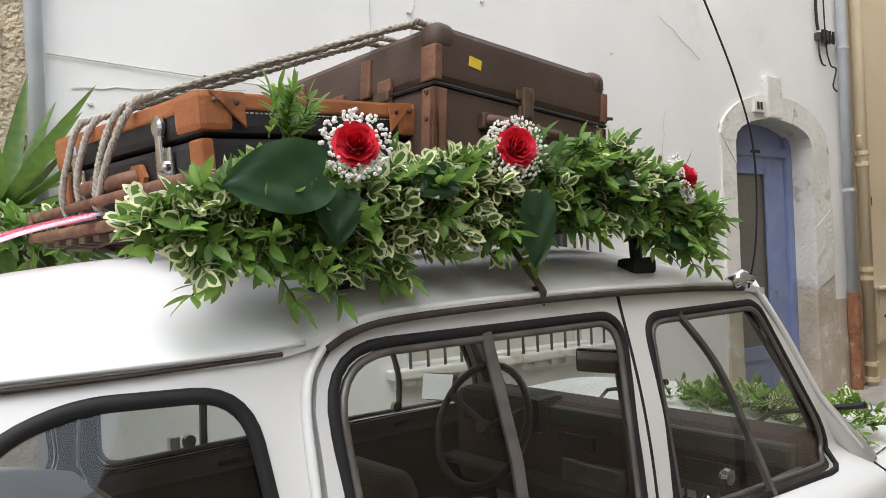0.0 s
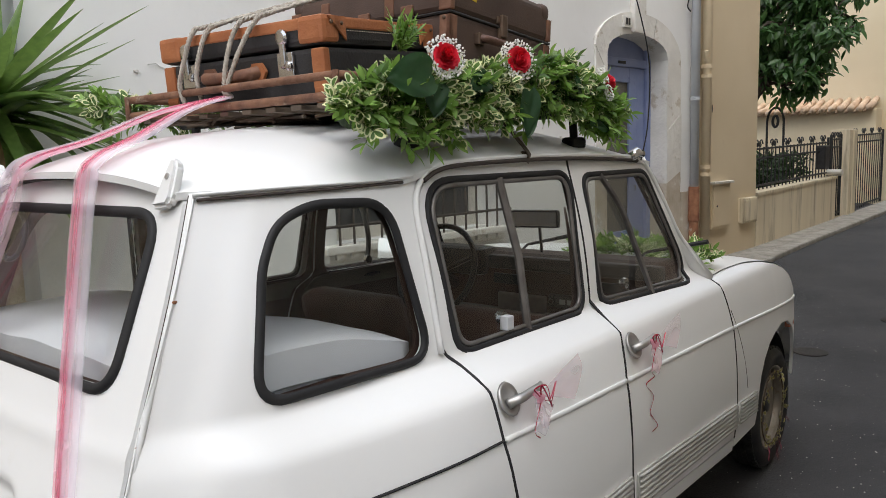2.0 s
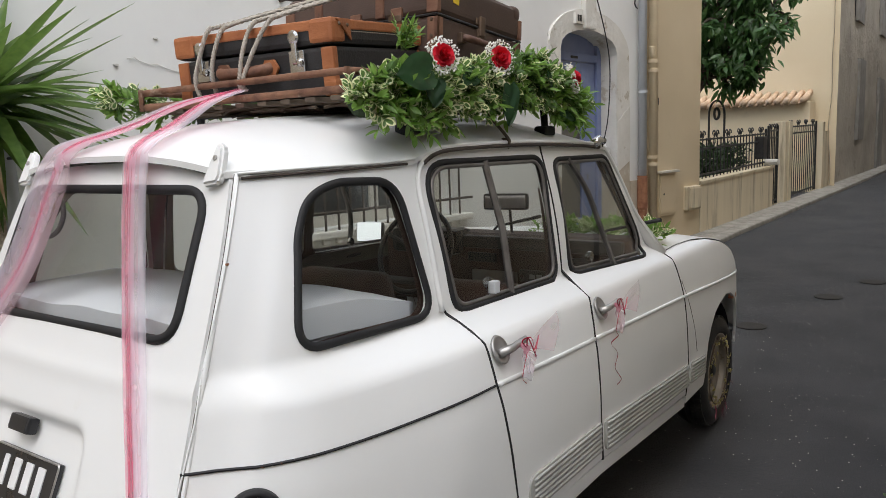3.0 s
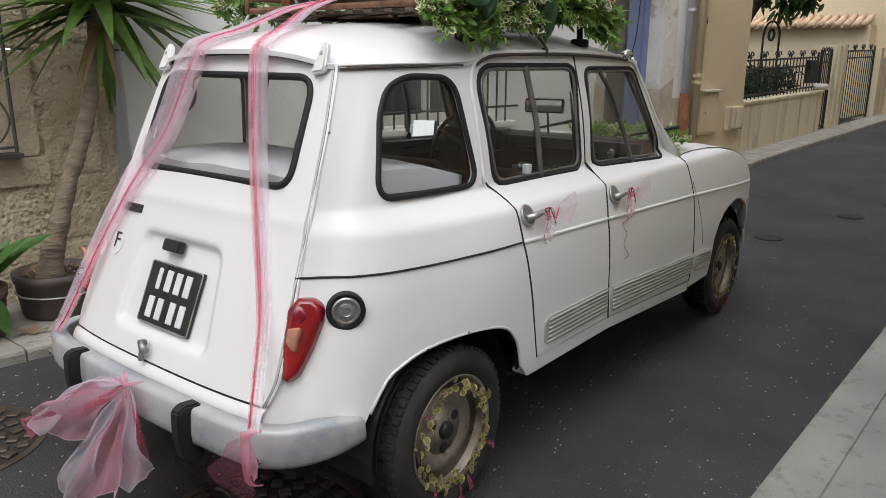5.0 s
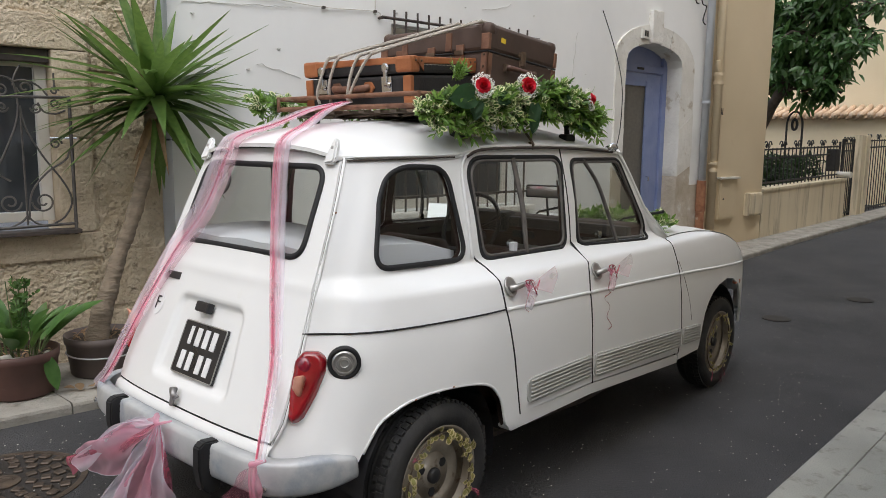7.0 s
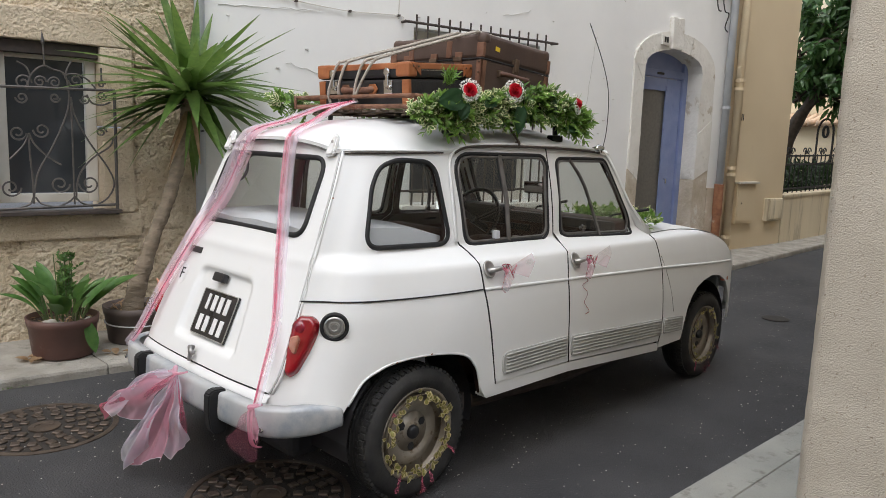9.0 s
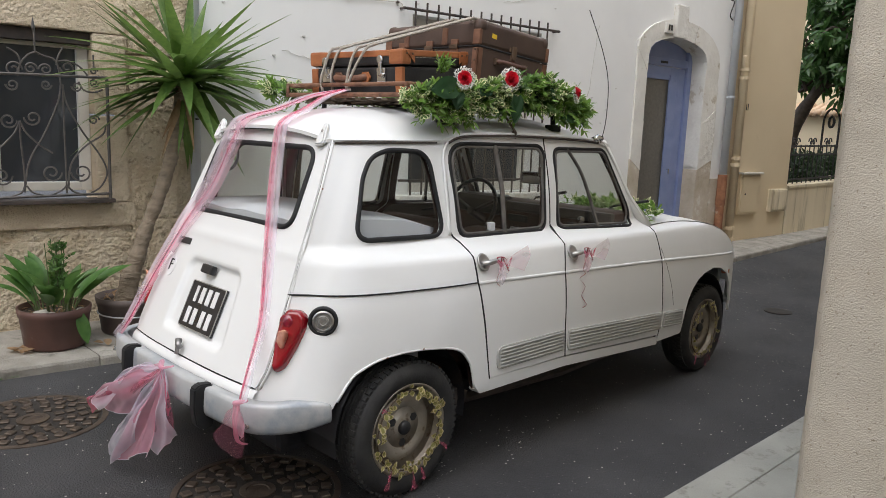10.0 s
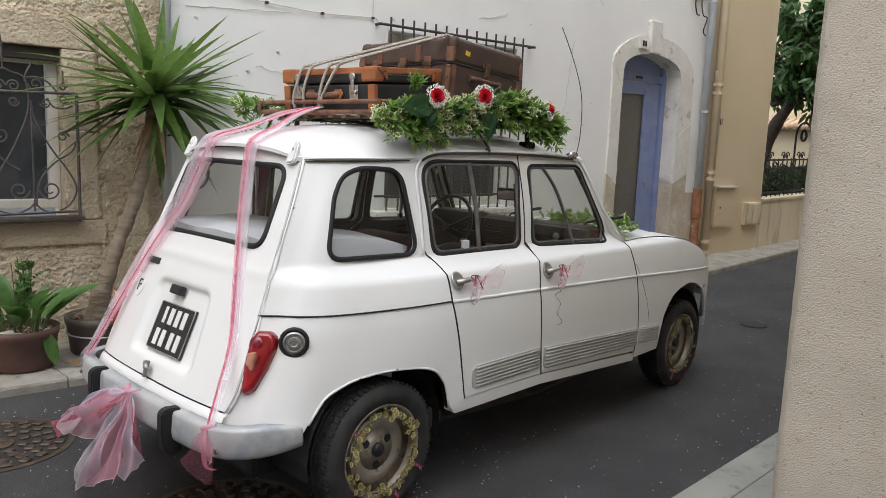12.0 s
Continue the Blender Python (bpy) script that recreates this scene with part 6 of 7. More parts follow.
TRK = Matrix.Translation((.703, .01, 1.593)) @ Matrix.Rotation(radians(4.5), 4, "Y")
trunk = thing("travel_trunk", "large brown canvas travel trunk with leather corners and handle", "trunk")
TL, TW, TH, TS = .508, .322, .335, .215
tb = part("body", box(0, TL, -TW, TW, 0, TS - .002, .012), BROWNCANVAS, trunk, m=TRK)
tl = part("lid", box(-.002, TL + .002, -TW - .002, TW + .002, TS + .002, TH, .028, seg=4), BROWNCANVAS, trunk, m=TRK, smooth=False)
for x in (0, TL):
    for y in (-TW, TW):
        sx, sy = (-1 if x == 0 else 1), (-1 if y < 0 else 1)
        bm = box(min(x + sx * .005, x - sx * .028), max(x + sx * .005, x - sx * .028), min(y + sy * .005, y - sy * .012), max(y + sy * .005, y - sy * .012), .0, TS - .006, .004)
        box(min(x + sx * .005, x - sx * .012), max(x + sx * .005, x - sx * .012), min(y + sy * .005, y - sy * .034), max(y + sy * .005, y - sy * .034), .0, TS - .006, .004, bm)
        cs = part("corner_strip", bm, TRUNKEDGE, tb, m=TRK)
        bm = box(min(x + sx * .007, x - sx * .012), max(x + sx * .007, x - sx * .012), min(y + sy * .007, y - sy * .036), max(y + sy * .007, y - sy * .036), TS + .006, TH - .045, .004)
        part("lid_strip", bm, TRUNKEDGE, tl, m=TRK)
        bm = bmesh.new()
        bmesh.ops.create_icosphere(bm, subdivisions=3, radius=.030)
        for v in bm.verts:
            v.co = Vector([math.copysign(abs(c) ** .72 * .030 ** .28, c) for c in v.co])
        part("lid_corner", bm, BROWNCANVAS, tl, "dark leather corner cap", True, m=TRK @ Matrix.Translation((x - sx * .024, y - sy * .024, TH - .026)))
        for z in (.03, .09, .15, .20):
            part("rivet", lathe([(.006, 0), (.005, .003), (.0001, .004)], 8), DARKBRASS, cs, m=TRK @ Matrix.Translation((x + sx * .005, y - sy * .017, z)) @ Matrix.Rotation(sx * math.pi / 2, 4, "Y"))
seam = [(-.003, -TW - .003), (TL + .003, -TW - .003), (TL + .003, TW + .003), (-.003, TW + .003)]
part("seam_bead", tube([(x, y, TS) for x, y in seam], .004, 5, True), BLACKFIBRE, tl, m=TRK)
part("top_bead", tube([(x, y, TH - .004) for x, y in fillet([(.02, -TW + .02), (TL - .02, -TW + .02), (TL - .02, TW - .02), (.02, TW - .02)], .03)], .0045, 5, True), TRUNKEDGE, tl, m=TRK)
DARKHANDLE = surf("dark_brown_strap_leather", (0.075, 0.034, 0.022), (0.125, 0.060, 0.040), 18, 0.55, bump=0.3, bscale=80)
hnd = part("handle", tube(spline([(.125, -TW, .165), (.14, -TW - .030, .160), (.25, -TW - .036, .156), (.31, -TW - .030, .158), (.33, -TW, .163)], 6), .010, 8, flat=1.2), DARKHANDLE, trunk, "brown leather handle", True, m=TRK)
for x in (.125, .33):
    part("handle_loop", box(x - .014, x + .014, -TW - .018, -TW + .002, .145, .178, .004), DARKBRASS, hnd, m=TRK)
lock = part("lock", box(.222, .262, -TW - .008, -TW, TS - .038, TS - .004, .003), DARKBRASS, trunk, "dark brass lock", m=TRK)
part("hasp", box(.228, .256, -TW - .016, -TW - .002, TS - .03, TS + .036, .005), DARKBRASS, lock, m=TRK)
part("lock_plate", box(.215, .269, -TW - .006, -TW, TS + .008, TS + .030, .003), DARKBRASS, lock, m=TRK)
for y in (-.17, .0, .2):
    st = part("rear_clasp", box(-.010, 0, y - .022, y + .022, TS - .05, TS + .035, .004), TRUNKEDGE, trunk, m=TRK)
    part("buckle", box(-.016, -.008, y - .026, y + .026, TS - .012, TS + .01, .003), DARKBRASS, st, m=TRK)
for y in (-.10, .17):
    part("lid_strap", box(-.008, .003, y - .017, y + .017, TS + .01, TH - .03, .004), TRUNKEDGE, tl, m=TRK)
part("paper_tag", box(.083, .115, -TW - .004, -TW - .001, TH - .072, TH - .052), YELLOWTAG, trunk, "yellow paper tag", m=TRK @ Matrix.Translation((.1, 0, TH - .06)) @ Matrix.Rotation(.12, 4, "Y") @ Matrix.Translation((-.1, 0, .06 - TH)))

rope = thing("rope", "grey hemp rope lashed over the suitcases", "rope")


def twisted(path, r):
    """Three laid strands."""
    pts = spline(path, 14)
    bm = bmesh.new()
    ln = 0
    rows = [[], [], []]
    for i, p in enumerate(pts):
        if i:
            ln += (p - pts[i - 1]).length
        t = (pts[min(i + 1, len(pts) - 1)] - pts[max(i - 1, 0)]).normalized()
        u = t.cross(Vector((.3, 1, .2))).normalized()
        v = u.cross(t)
        for k in range(3):
            a = ln / .030 * 2 * math.pi + k * 2.094
            rows[k].append(p + .55 * r * (math.cos(a) * u + math.sin(a) * v))
    for k in range(3):
        tube(rows[k], r * .62, 5, bm=bm)
    return bm


for path in ([(.203, .17, 1.575), (.190, .168, 1.62), (.196, .145, 1.69), (.212, .125, 1.752), (.25, .10, 1.776), (.50, -.01, 1.862), (.690, -.095, 1.928), (.735, -.11, 1.936), (.95, -.14, 1.917), (1.20, -.17, 1.897)],
             [(.212, .108, 1.58), (.200, .105, 1.64), (.208, .095, 1.70), (.225, .082, 1.756), (.265, .06, 1.780), (.50, -.05, 1.862), (.690, -.14, 1.928), (.735, -.155, 1.936), (.95, -.18, 1.917), (1.20, -.21, 1.897)],
             [(.214, -.005, 1.578), (.200, -.008, 1.60), (.207, -.02, 1.68), (.232, -.035, 1.758), (.275, -.06, 1.782), (.50, -.16, 1.862), (.690, -.245, 1.928), (.735, -.25, 1.936), (.95, -.25, 1.917), (1.20, -.26, 1.897)],
             [(.216, -.015, 1.578), (.202, -.018, 1.60), (.210, -.06, 1.68), (.238, -.095, 1.760), (.28, -.115, 1.784), (.50, -.195, 1.862), (.690, -.272, 1.928), (.735, -.275, 1.936), (.95, -.275, 1.917), (1.20, -.28, 1.897)]):
    part("strand", twisted([(x, y, z - (.006 if x > .22 else 0)) for x, y, z in path], .0062), ROPE_M, rope, smooth=True)

# ---- leaves and flowers ----
def leafmat(name, c1, c2, rough=0.45):
    m = surf(name, c1, c2, 30, rough, rand=0.35, rvar=0.08)
    n, l = m.node_tree.nodes, m.node_tree.links
    b = n["Principled BSDF"]
    tl_ = n.new("ShaderNodeBsdfTranslucent")
    tl_.inputs[0].default_value = rgba([min(1, c * 1.5) for c in c2])
    mx = n.new("ShaderNodeMixShader")
    mx.inputs[0].default_value = 0.32
    l.new(b.outputs[0], mx.inputs[1])
    l.new(tl_.outputs[0], mx.inputs[2])
    l.new(mx.outputs[0], n["Material Output"].inputs[0])
    return m


LEAF_BRIGHT = leafmat("bright_green_leaf", (0.10, 0.205, 0.034), (0.21, 0.345, 0.07))
LEAF_MID = leafmat("mid_green_leaf", (0.055, 0.125, 0.028), (0.12, 0.21, 0.052))
LEAF_DARK = leafmat("dark_glossy_leaf", (0.016, 0.055, 0.020), (0.032, 0.085, 0.030), 0.42)
LEAF_CREAM = leafmat("cream_leaf_margin", (0.66, 0.68, 0.36), (0.80, 0.80, 0.50))
LEAF_YUCCA = leafmat("yucca_leaf", (0.058, 0.122, 0.028), (0.14, 0.225, 0.055), 0.36)
LEAF_TREE = leafmat("broad_tree_leaf", (0.03, 0.085, 0.02), (0.06, 0.13, 0.035), 0.4)
LEAF_IVY = leafmat("faded_ivy_leaf", (0.16, 0.19, 0.045), (0.34, 0.30, 0.10), 0.6)
LEAF_LILY = leafmat("deep_green_lily_leaf", (0.05, 0.125, 0.03), (0.10, 0.20, 0.05), 0.4)
IVY_MARGIN = leafmat("faded_ivy_margin", (0.42, 0.36, 0.18), (0.60, 0.52, 0.30), 0.6)
LEAF_DEAD = leafmat("dead_leaf", (0.2, 0.12, 0.06), (0.32, 0.22, 0.13), 0.8)
ROSE = surf("red_rose_petal", (0.66, 0.010, 0.030), (0.80, 0.035, 0.065), 60, 0.6, rand=0.2)
BLOSSOM = surf("white_gypsophila", (0.78, 0.77, 0.72), (0.84, 0.83, 0.8), 30, 0.7)
STEM = surf("green_stem", (0.08, 0.12, 0.04), (0.12, 0.15, 0.06), 30, 0.7)


class Leaves:
    """Gathers many small leaves into one mesh, with a rim of a second material."""

    def __init__(self, rim=False):
        self.v, self.f, self.mi, self.rim = [], [], [], rim

    def add(self, base, way, nrm, length, width, fold=0.25, droop=0.15, seg=4):
        way = way.normalized()
        side = way.cross(nrm)
        if side.length < 1e-3:
            side = way.cross(Vector((.3, .2, 1)))
        side.normalize()
        up = side.cross(way).normalized()
        i0 = len(self.v)
        cols = 5 if self.rim else 3
        for k in range(seg + 1):
            t = k / seg
            w = width * .5 * math.sin(math.pi * min(1, t * .93 + .07)) ** .8 if k < seg else 0.0006
            c = base + way * length * t - up * droop * length * t * t
            if self.rim:
                for q in (-1, -.55, 0, .55, 1):
                    self.v.append(c + side * w * q + up * abs(q) * w * fold)
            else:
                for q in (-1, 0, 1):
                    self.v.append(c + side * w * q + up * abs(q) * w * fold)
        for k in range(seg):
            for q in range(cols - 1):
                a = i0 + k * cols + q
                self.f.append((a, a + 1, a + 1 + cols, a + cols))
                self.mi.append(1 if self.rim and (q in (0, cols - 2) or k == seg - 1) else 0)

    def put(self, name, mats, parent, kind="stuff", label=""):
        me = bpy.data.meshes.new(name)
        me.from_pydata([tuple(p) for p in self.v], [], self.f)
        for m in mats:
            me.materials.append(m)
        me.polygons.foreach_set("material_index", self.mi)
        me.polygons.foreach_set("use_smooth", [True] * len(me.polygons))
        ob = new(name, me)
        ob.parent = parent
        return tagged(ob, label, kind=kind)


def rnd_dir(rng):
    while True:
        v = Vector((rng.uniform(-1, 1), rng.uniform(-1, 1), rng.uniform(-1, 1)))
        if .05 < v.length < 1:
            return v.normalized()


def sprig(store, rng, base, way, length, leaf, width, pairs, stems, spread=.9, droop=.2):
    """A twig with pairs of leaves along it."""
    way = way.normalized()
    side = way.cross(rnd_dir(rng)).normalized()
    pts = []
    for k in range(pairs + 1):
        t = k / pairs
        p = base + way * length * t - Vector((0, 0, 1)) * droop * length * t * t
        pts.append(p)
        if k == 0:
            continue
        for s in (-1, 1):
            d = way * (1 - spread * .5) + side * s * spread + rnd_dir(rng) * .25
            store.add(p, d, rnd_dir(rng) * .5 + Vector((0, -.5, .8)), leaf * rng.uniform(.75, 1.15) * (1 - .25 * t), width * rng.uniform(.8, 1.15), rng.uniform(.1, .4), rng.uniform(0, .3))
    store.add(pts[-1], way, rnd_dir(rng) + Vector((0, -.5, .8)), leaf, width)
    tube(pts[::max(1, pairs // 3)] if pairs > 3 else pts, .0014, 3, bm=stems)


def garland(name, label, centre, rings, counts, seed, face=1):
    """A thick flower garland: centre(t) gives its middle line, rings(t) its half heights."""
    rng = random.Random(seed)
    top = thing(name, label, "garland")
    bright, mid, var = Leaves(), Leaves(), Leaves(True)
    stems = bmesh.new()
    n_b, n_m, n_v = counts
    for kind, n in (("b", n_b), ("m", n_m), ("v", n_v)):
        for _ in range(n):
            t = rng.random()
            if kind == "b":
                t = rng.choice([rng.uniform(0, .25), rng.uniform(.5, 1), rng.uniform(.25, .5) if rng.random() < .4 else rng.uniform(.85, 1)])
            if kind == "v":
                t = rng.choice([rng.gauss(.20, .05), rng.gauss(.40, .06), rng.gauss(.42, .06), rng.gauss(.30, .07), rng.gauss(.8, .07), rng.gauss(.05, .06)])
            t = max(0, min(1, t))
            c = centre(t)
            up, dn = rings(t)
            a = rng.uniform(-.55 * math.pi, 1.0 * math.pi)
            r = rng.uniform(.45, .85)
            off = Vector((rng.uniform(-.03, .03), face * (-math.cos(a * .5) * .065 * r if a > -1.2 else -.05 * r), math.sin(a) * (up if math.sin(a) > 0 else dn) * r))
            base = c + off
            way = Vector((rng.uniform(-.8, .8) + (-.4 if t < .08 else .4 if t > .93 else 0), (-.35 - .4 * rng.random()) * face, off.z * 8 + rng.uniform(-.45, .6)))
            if kind == "b":
                sprig(bright, rng, base, way, rng.uniform(.05, .085), .043, .0138, 6, stems, .8, .3)
            elif kind == "m":
                sprig(mid, rng, base, way, rng.uniform(.04, .075), .036, .0125, 5, stems, .8, .15)
            else:
                sprig(var, rng, base, way, rng.uniform(.04, .065), .031, .0182, 4, stems, .95, .1)
    bright.put("bright_leaves", [LEAF_BRIGHT], top)
    mid.put("dark_leaves", [LEAF_MID], top)
    var.put("variegated_leaves", [LEAF_MID, LEAF_CREAM], top)
    tagged(part("stalk_tangle", stems, STEM, top), kind="stuff")
    return top


def g_mid(t):
    return Vector((.155 + 1.105 * t, -.455 - .01 * math.sin(math.pi * t), tab(t, [(0, 1.53), (.15, 1.545), (.35, 1.565), (.6, 1.595), (.75, 1.60), (.9, 1.575), (1, 1.55)])))


def g_ring(t):
    return (tab(t, [(0, .02), (.12, .05), (.3, .045), (.5, .055), (.66, .075), (.8, .062), (.93, .03), (1, .01)]), tab(t, [(0, .045), (.1, .054), (.3, .058), (.5, .066), (.62, .055), (.75, .055), (.9, .065), (1, .05)]))


gar = garland("flower_garland", "thick green garland with red roses and white gypsophila", g_mid, g_ring, (190, 90, 290), 4)
# dark green tube fills the middle of the garland
part("garland_core", tube([g_mid(t) + Vector((0, .01, -.012)) for t in np.linspace(.03, .97, 24)], [.035 + .028 * math.sin(math.pi * t) for t in np.linspace(.03, .97, 24)], 10), surf("dark_green_core", (.015, .03, .01), (.03, .05, .018), 40, .9, bump=1, bscale=60), gar, smooth=True)
garland("flower_garland", "small green garland on the far side of the rack", lambda t: Vector((.16 + .9 * t, .50, 1.57)), lambda t: (.035, .03), (36, 50, 30), 9, -1)


def rose(centre, way, r, parent, rng, puff=True):
    way = Vector(way).normalized()
    q = way.to_track_quat("Z", "Y").to_matrix().to_4x4()
    m = Matrix.Translation(centre) @ q
    bm = bmesh.new()
    for ring, (n, rad, hgt, tilt) in enumerate(((3, .13, .86, .05), (4, .27, .84, .1), (6, .44, .78, .2), (7, .62, .68, .35), (8, .80, .52, .55), (9, .95, .32, .8))):
        for k in range(n):
            a = 2 * math.pi * k / n + ring * .7 + rng.uniform(-.15, .15)
            cols = []
            for i in range(4):
                row = []
                for j in range(5):
                    u, v = j / 4 * 2 - 1, i / 3
                    wv = r * (.34 + .20 * ring / 5) * (1 - .15 * v * v) * u
                    rr = r * rad * (.35 + .65 * v) + r * .10 * tilt * v * v - abs(u) ** 2 * r * .12 + rng.uniform(-.05, .05) * r * v
                    z = r * hgt * v - r * .16 * tilt * max(0, v - .6) + rng.uniform(-.10, .10) * r * v
                    x, y = rr, wv
                    row.append(bm.verts.new((x * math.cos(a) - y * math.sin(a), x * math.sin(a) + y * math.cos(a), z)))
                cols.append(row)
            for i in range(3):
                for j in range(4):
                    bm.faces.new((cols[i][j], cols[i][j + 1], cols[i + 1][j + 1], cols[i + 1][j]))
    head = part("rose", bm, ROSE, parent, "red rose", True, m=m)
    if puff:
        bm = bmesh.new()
        for k in range(250):
            a = rng.uniform(0, 2 * math.pi)
            rr = r * rng.uniform(.9, 1.6)
            p = Vector((rr * math.cos(a), rr * math.sin(a), rng.uniform(-.3, .35) * r))
            s = rng.uniform(.0017, .0035)
            n0 = len(bm.verts)
            made = bmesh.ops.create_icosphere(bm, subdivisions=1, radius=s)
            bmesh.ops.translate(bm, vec=p, verts=made["verts"])
        tagged(part("gypsophila", bm, BLOSSOM, parent, "white gypsophila", m=m), kind="stuff")
    return head


rr_ = random.Random(12)
rose((.352, -.582, 1.628), (-.45, -.9, .25), .030, gar, rr_)
rose((.672, -.556, 1.648), (-.4, -.95, .2), .033, gar, rr_)
rose((1.15, -.555, 1.618), (.45, -.85, .3), .032, gar, rr_)


def big_leaf(base, way, nrm, length, width, parent):
    """A broad leaf with a notch at its stem and raised veins."""
    way, nrm = Vector(way).normalized(), Vector(nrm)
    side = way.cross(nrm).normalized()
    up = side.cross(way).normalized()
    bm = bmesh.new()
    rows = []
    for i in range(13):
        t = i / 12
        w = width * .5 * (math.sin(math.pi * min(1, (t * .9 + .1))) ** .62) * (1 - .25 * t) if i < 12 else .0005
        row = []
        for j in range(9):
            q = j / 4 - 1
            c = Vector(base) + way * length * (t - .10 * abs(q) * (1 - t)) - up * .12 * length * t * t
            row.append(bm.verts.new(c + side * w * q + up * (.18 * w * abs(q) + .003 * math.sin(9 * t + 6 * abs(q)))))
        rows.append(row)
    for a, b in zip(rows, rows[1:]):
        for j in range(8):
            bm.faces.new((a[j], a[j + 1], b[j + 1], b[j]))
    return part("large_leaf", bm, LEAF_DARK, parent, "large dark glossy leaf", True)


big_leaf((.300, -.585, 1.590), (-1, -.05, -.12), (-.35, -1, .08), .128, .102, gar)
big_leaf((.33, -.575, 1.572), (-.1, -.05, -1), (-.35, -1, .0), .07, .065, gar)
big_leaf((.53, -.565, 1.598), (-1, -.1, -.35), (-.1, -1, .3), .075, .06, gar)
big_leaf((.70, -.57, 1.574), (-.05, -.08, -1), (-.3, -1, .1), .115, .075, gar)
big_leaf((1.08, -.54, 1.505), (.9, -.2, -.15), (0, -.8, .5), .10, .06, gar)
big_leaf((.95, -.565, 1.62), (.5, -.1, -.8), (0, -.9, .4), .065, .04, gar)
st_ = bmesh.new()
tuft = Leaves()
rg = random.Random(3)
for k in range(8):
    sprig(tuft, rg, Vector((.29 + rg.uniform(-.03, .03), -.50, 1.645)), Vector((rg.uniform(-.7, .7), rg.uniform(-.5, .1), .8)), rg.uniform(.05, .08), .030, .007, 9, st_, .7, .1)
tuft.put("fern_tuft", [LEAF_BRIGHT], gar)
part("fern_stem", st_, STEM, gar)

# bouquet on the bonnet
bon = thing("bonnet_bouquet", "green foliage bouquet lying on the car bonnet", "bouquet")
lv, lc, st_ = Leaves(), Leaves(True), bmesh.new()
for k in range(150):
    y = rg.uniform(-.60, -.02)
    b0 = Vector((1.93 + rg.uniform(-.06, .10) + .12 * (y + .2), y, 1.0 + rg.uniform(-.01, .03)))
    sprig(lv if k % 3 else lc, rg, b0, Vector((rg.uniform(-.5, .7), rg.uniform(-.8, .6), rg.uniform(.0, .9))), rg.uniform(.05, .10), .036, .013, 5, st_, .8, .5)
lv.put("bright_leaves", [LEAF_BRIGHT], bon)
lc.put("variegated_leaves", [LEAF_MID, LEAF_CREAM], bon)
tagged(part("stalk_tangle", st_, STEM, bon), kind="stuff")

# ---- tulle ribbons ----
PINK = tulle_mat("rose_pink_tulle", (0.88, 0.30, 0.42), 0.42)
PALEPINK = tulle_mat("pale_pink_tulle", (0.92, 0.62, 0.70), 0.30)
LILAC = tulle_mat("lilac_white_tulle", (0.92, 0.88, 0.97), 0.30)
DARKROSE = tulle_mat("deep_rose_tulle", (0.70, 0.12, 0.22), 0.42)
REDRIB = surf("dark_red_curling_ribbon", (0.25, 0.01, 0.03), (0.4, 0.02, 0.05), 20, 0.2)


def band(path, widths, nrm, folds, material, parent, seed, amp=.006, name="band"):
    """A gathered strip along a path, folded lengthwise."""
    pts = spline(path, 8)
    ws = np.interp(np.linspace(0, len(widths) - 1, len(pts)), range(len(widths)), widths)
    bm = bmesh.new()
    rows = []
    for i, p in enumerate(pts):
        t = (pts[min(i + 1, len(pts) - 1)] - pts[max(i - 1, 0)]).normalized()
        n = nrm(p) if callable(nrm) else Vector(nrm)
        side = t.cross(n).normalized()
        up = side.cross(t)
        row = []
        for j in range(13):
            q = j / 6 - 1
            a = amp * math.sin(q * folds + seed + i * .05) * (.6 + .4 * noise.noise((i * .15, j * .5, seed)))
            row.append(bm.verts.new(p + side * ws[i] * .5 * q + up * (amp + a)))
        rows.append(row)
    for a, b in zip(rows, rows[1:]):
        for j in range(12):
            bm.faces.new((a[j], a[j + 1], b[j + 1], b[j]))
    return part(name, bm, material, parent, smooth=True)


def car_normal(p):
    f = min(1.0, max(0.0, (1.475 - p.z) / .13))
    return Vector((-.25, 0, 1)).lerp(Vector((-1, 0, .434)), f * f * (3 - 2 * f)) if p.z > .5 else Vector((-1, 0, .1))


ribR = thing("tulle_ribbon", "pink and lilac tulle ribbon stretched over the car tail", "ribbon", "tulle ribbons on the tail")
ribL = thing("tulle_ribbon", "pink and lilac tulle ribbon tied to the bumper end", "ribbon", "tulle ribbons on the tail")
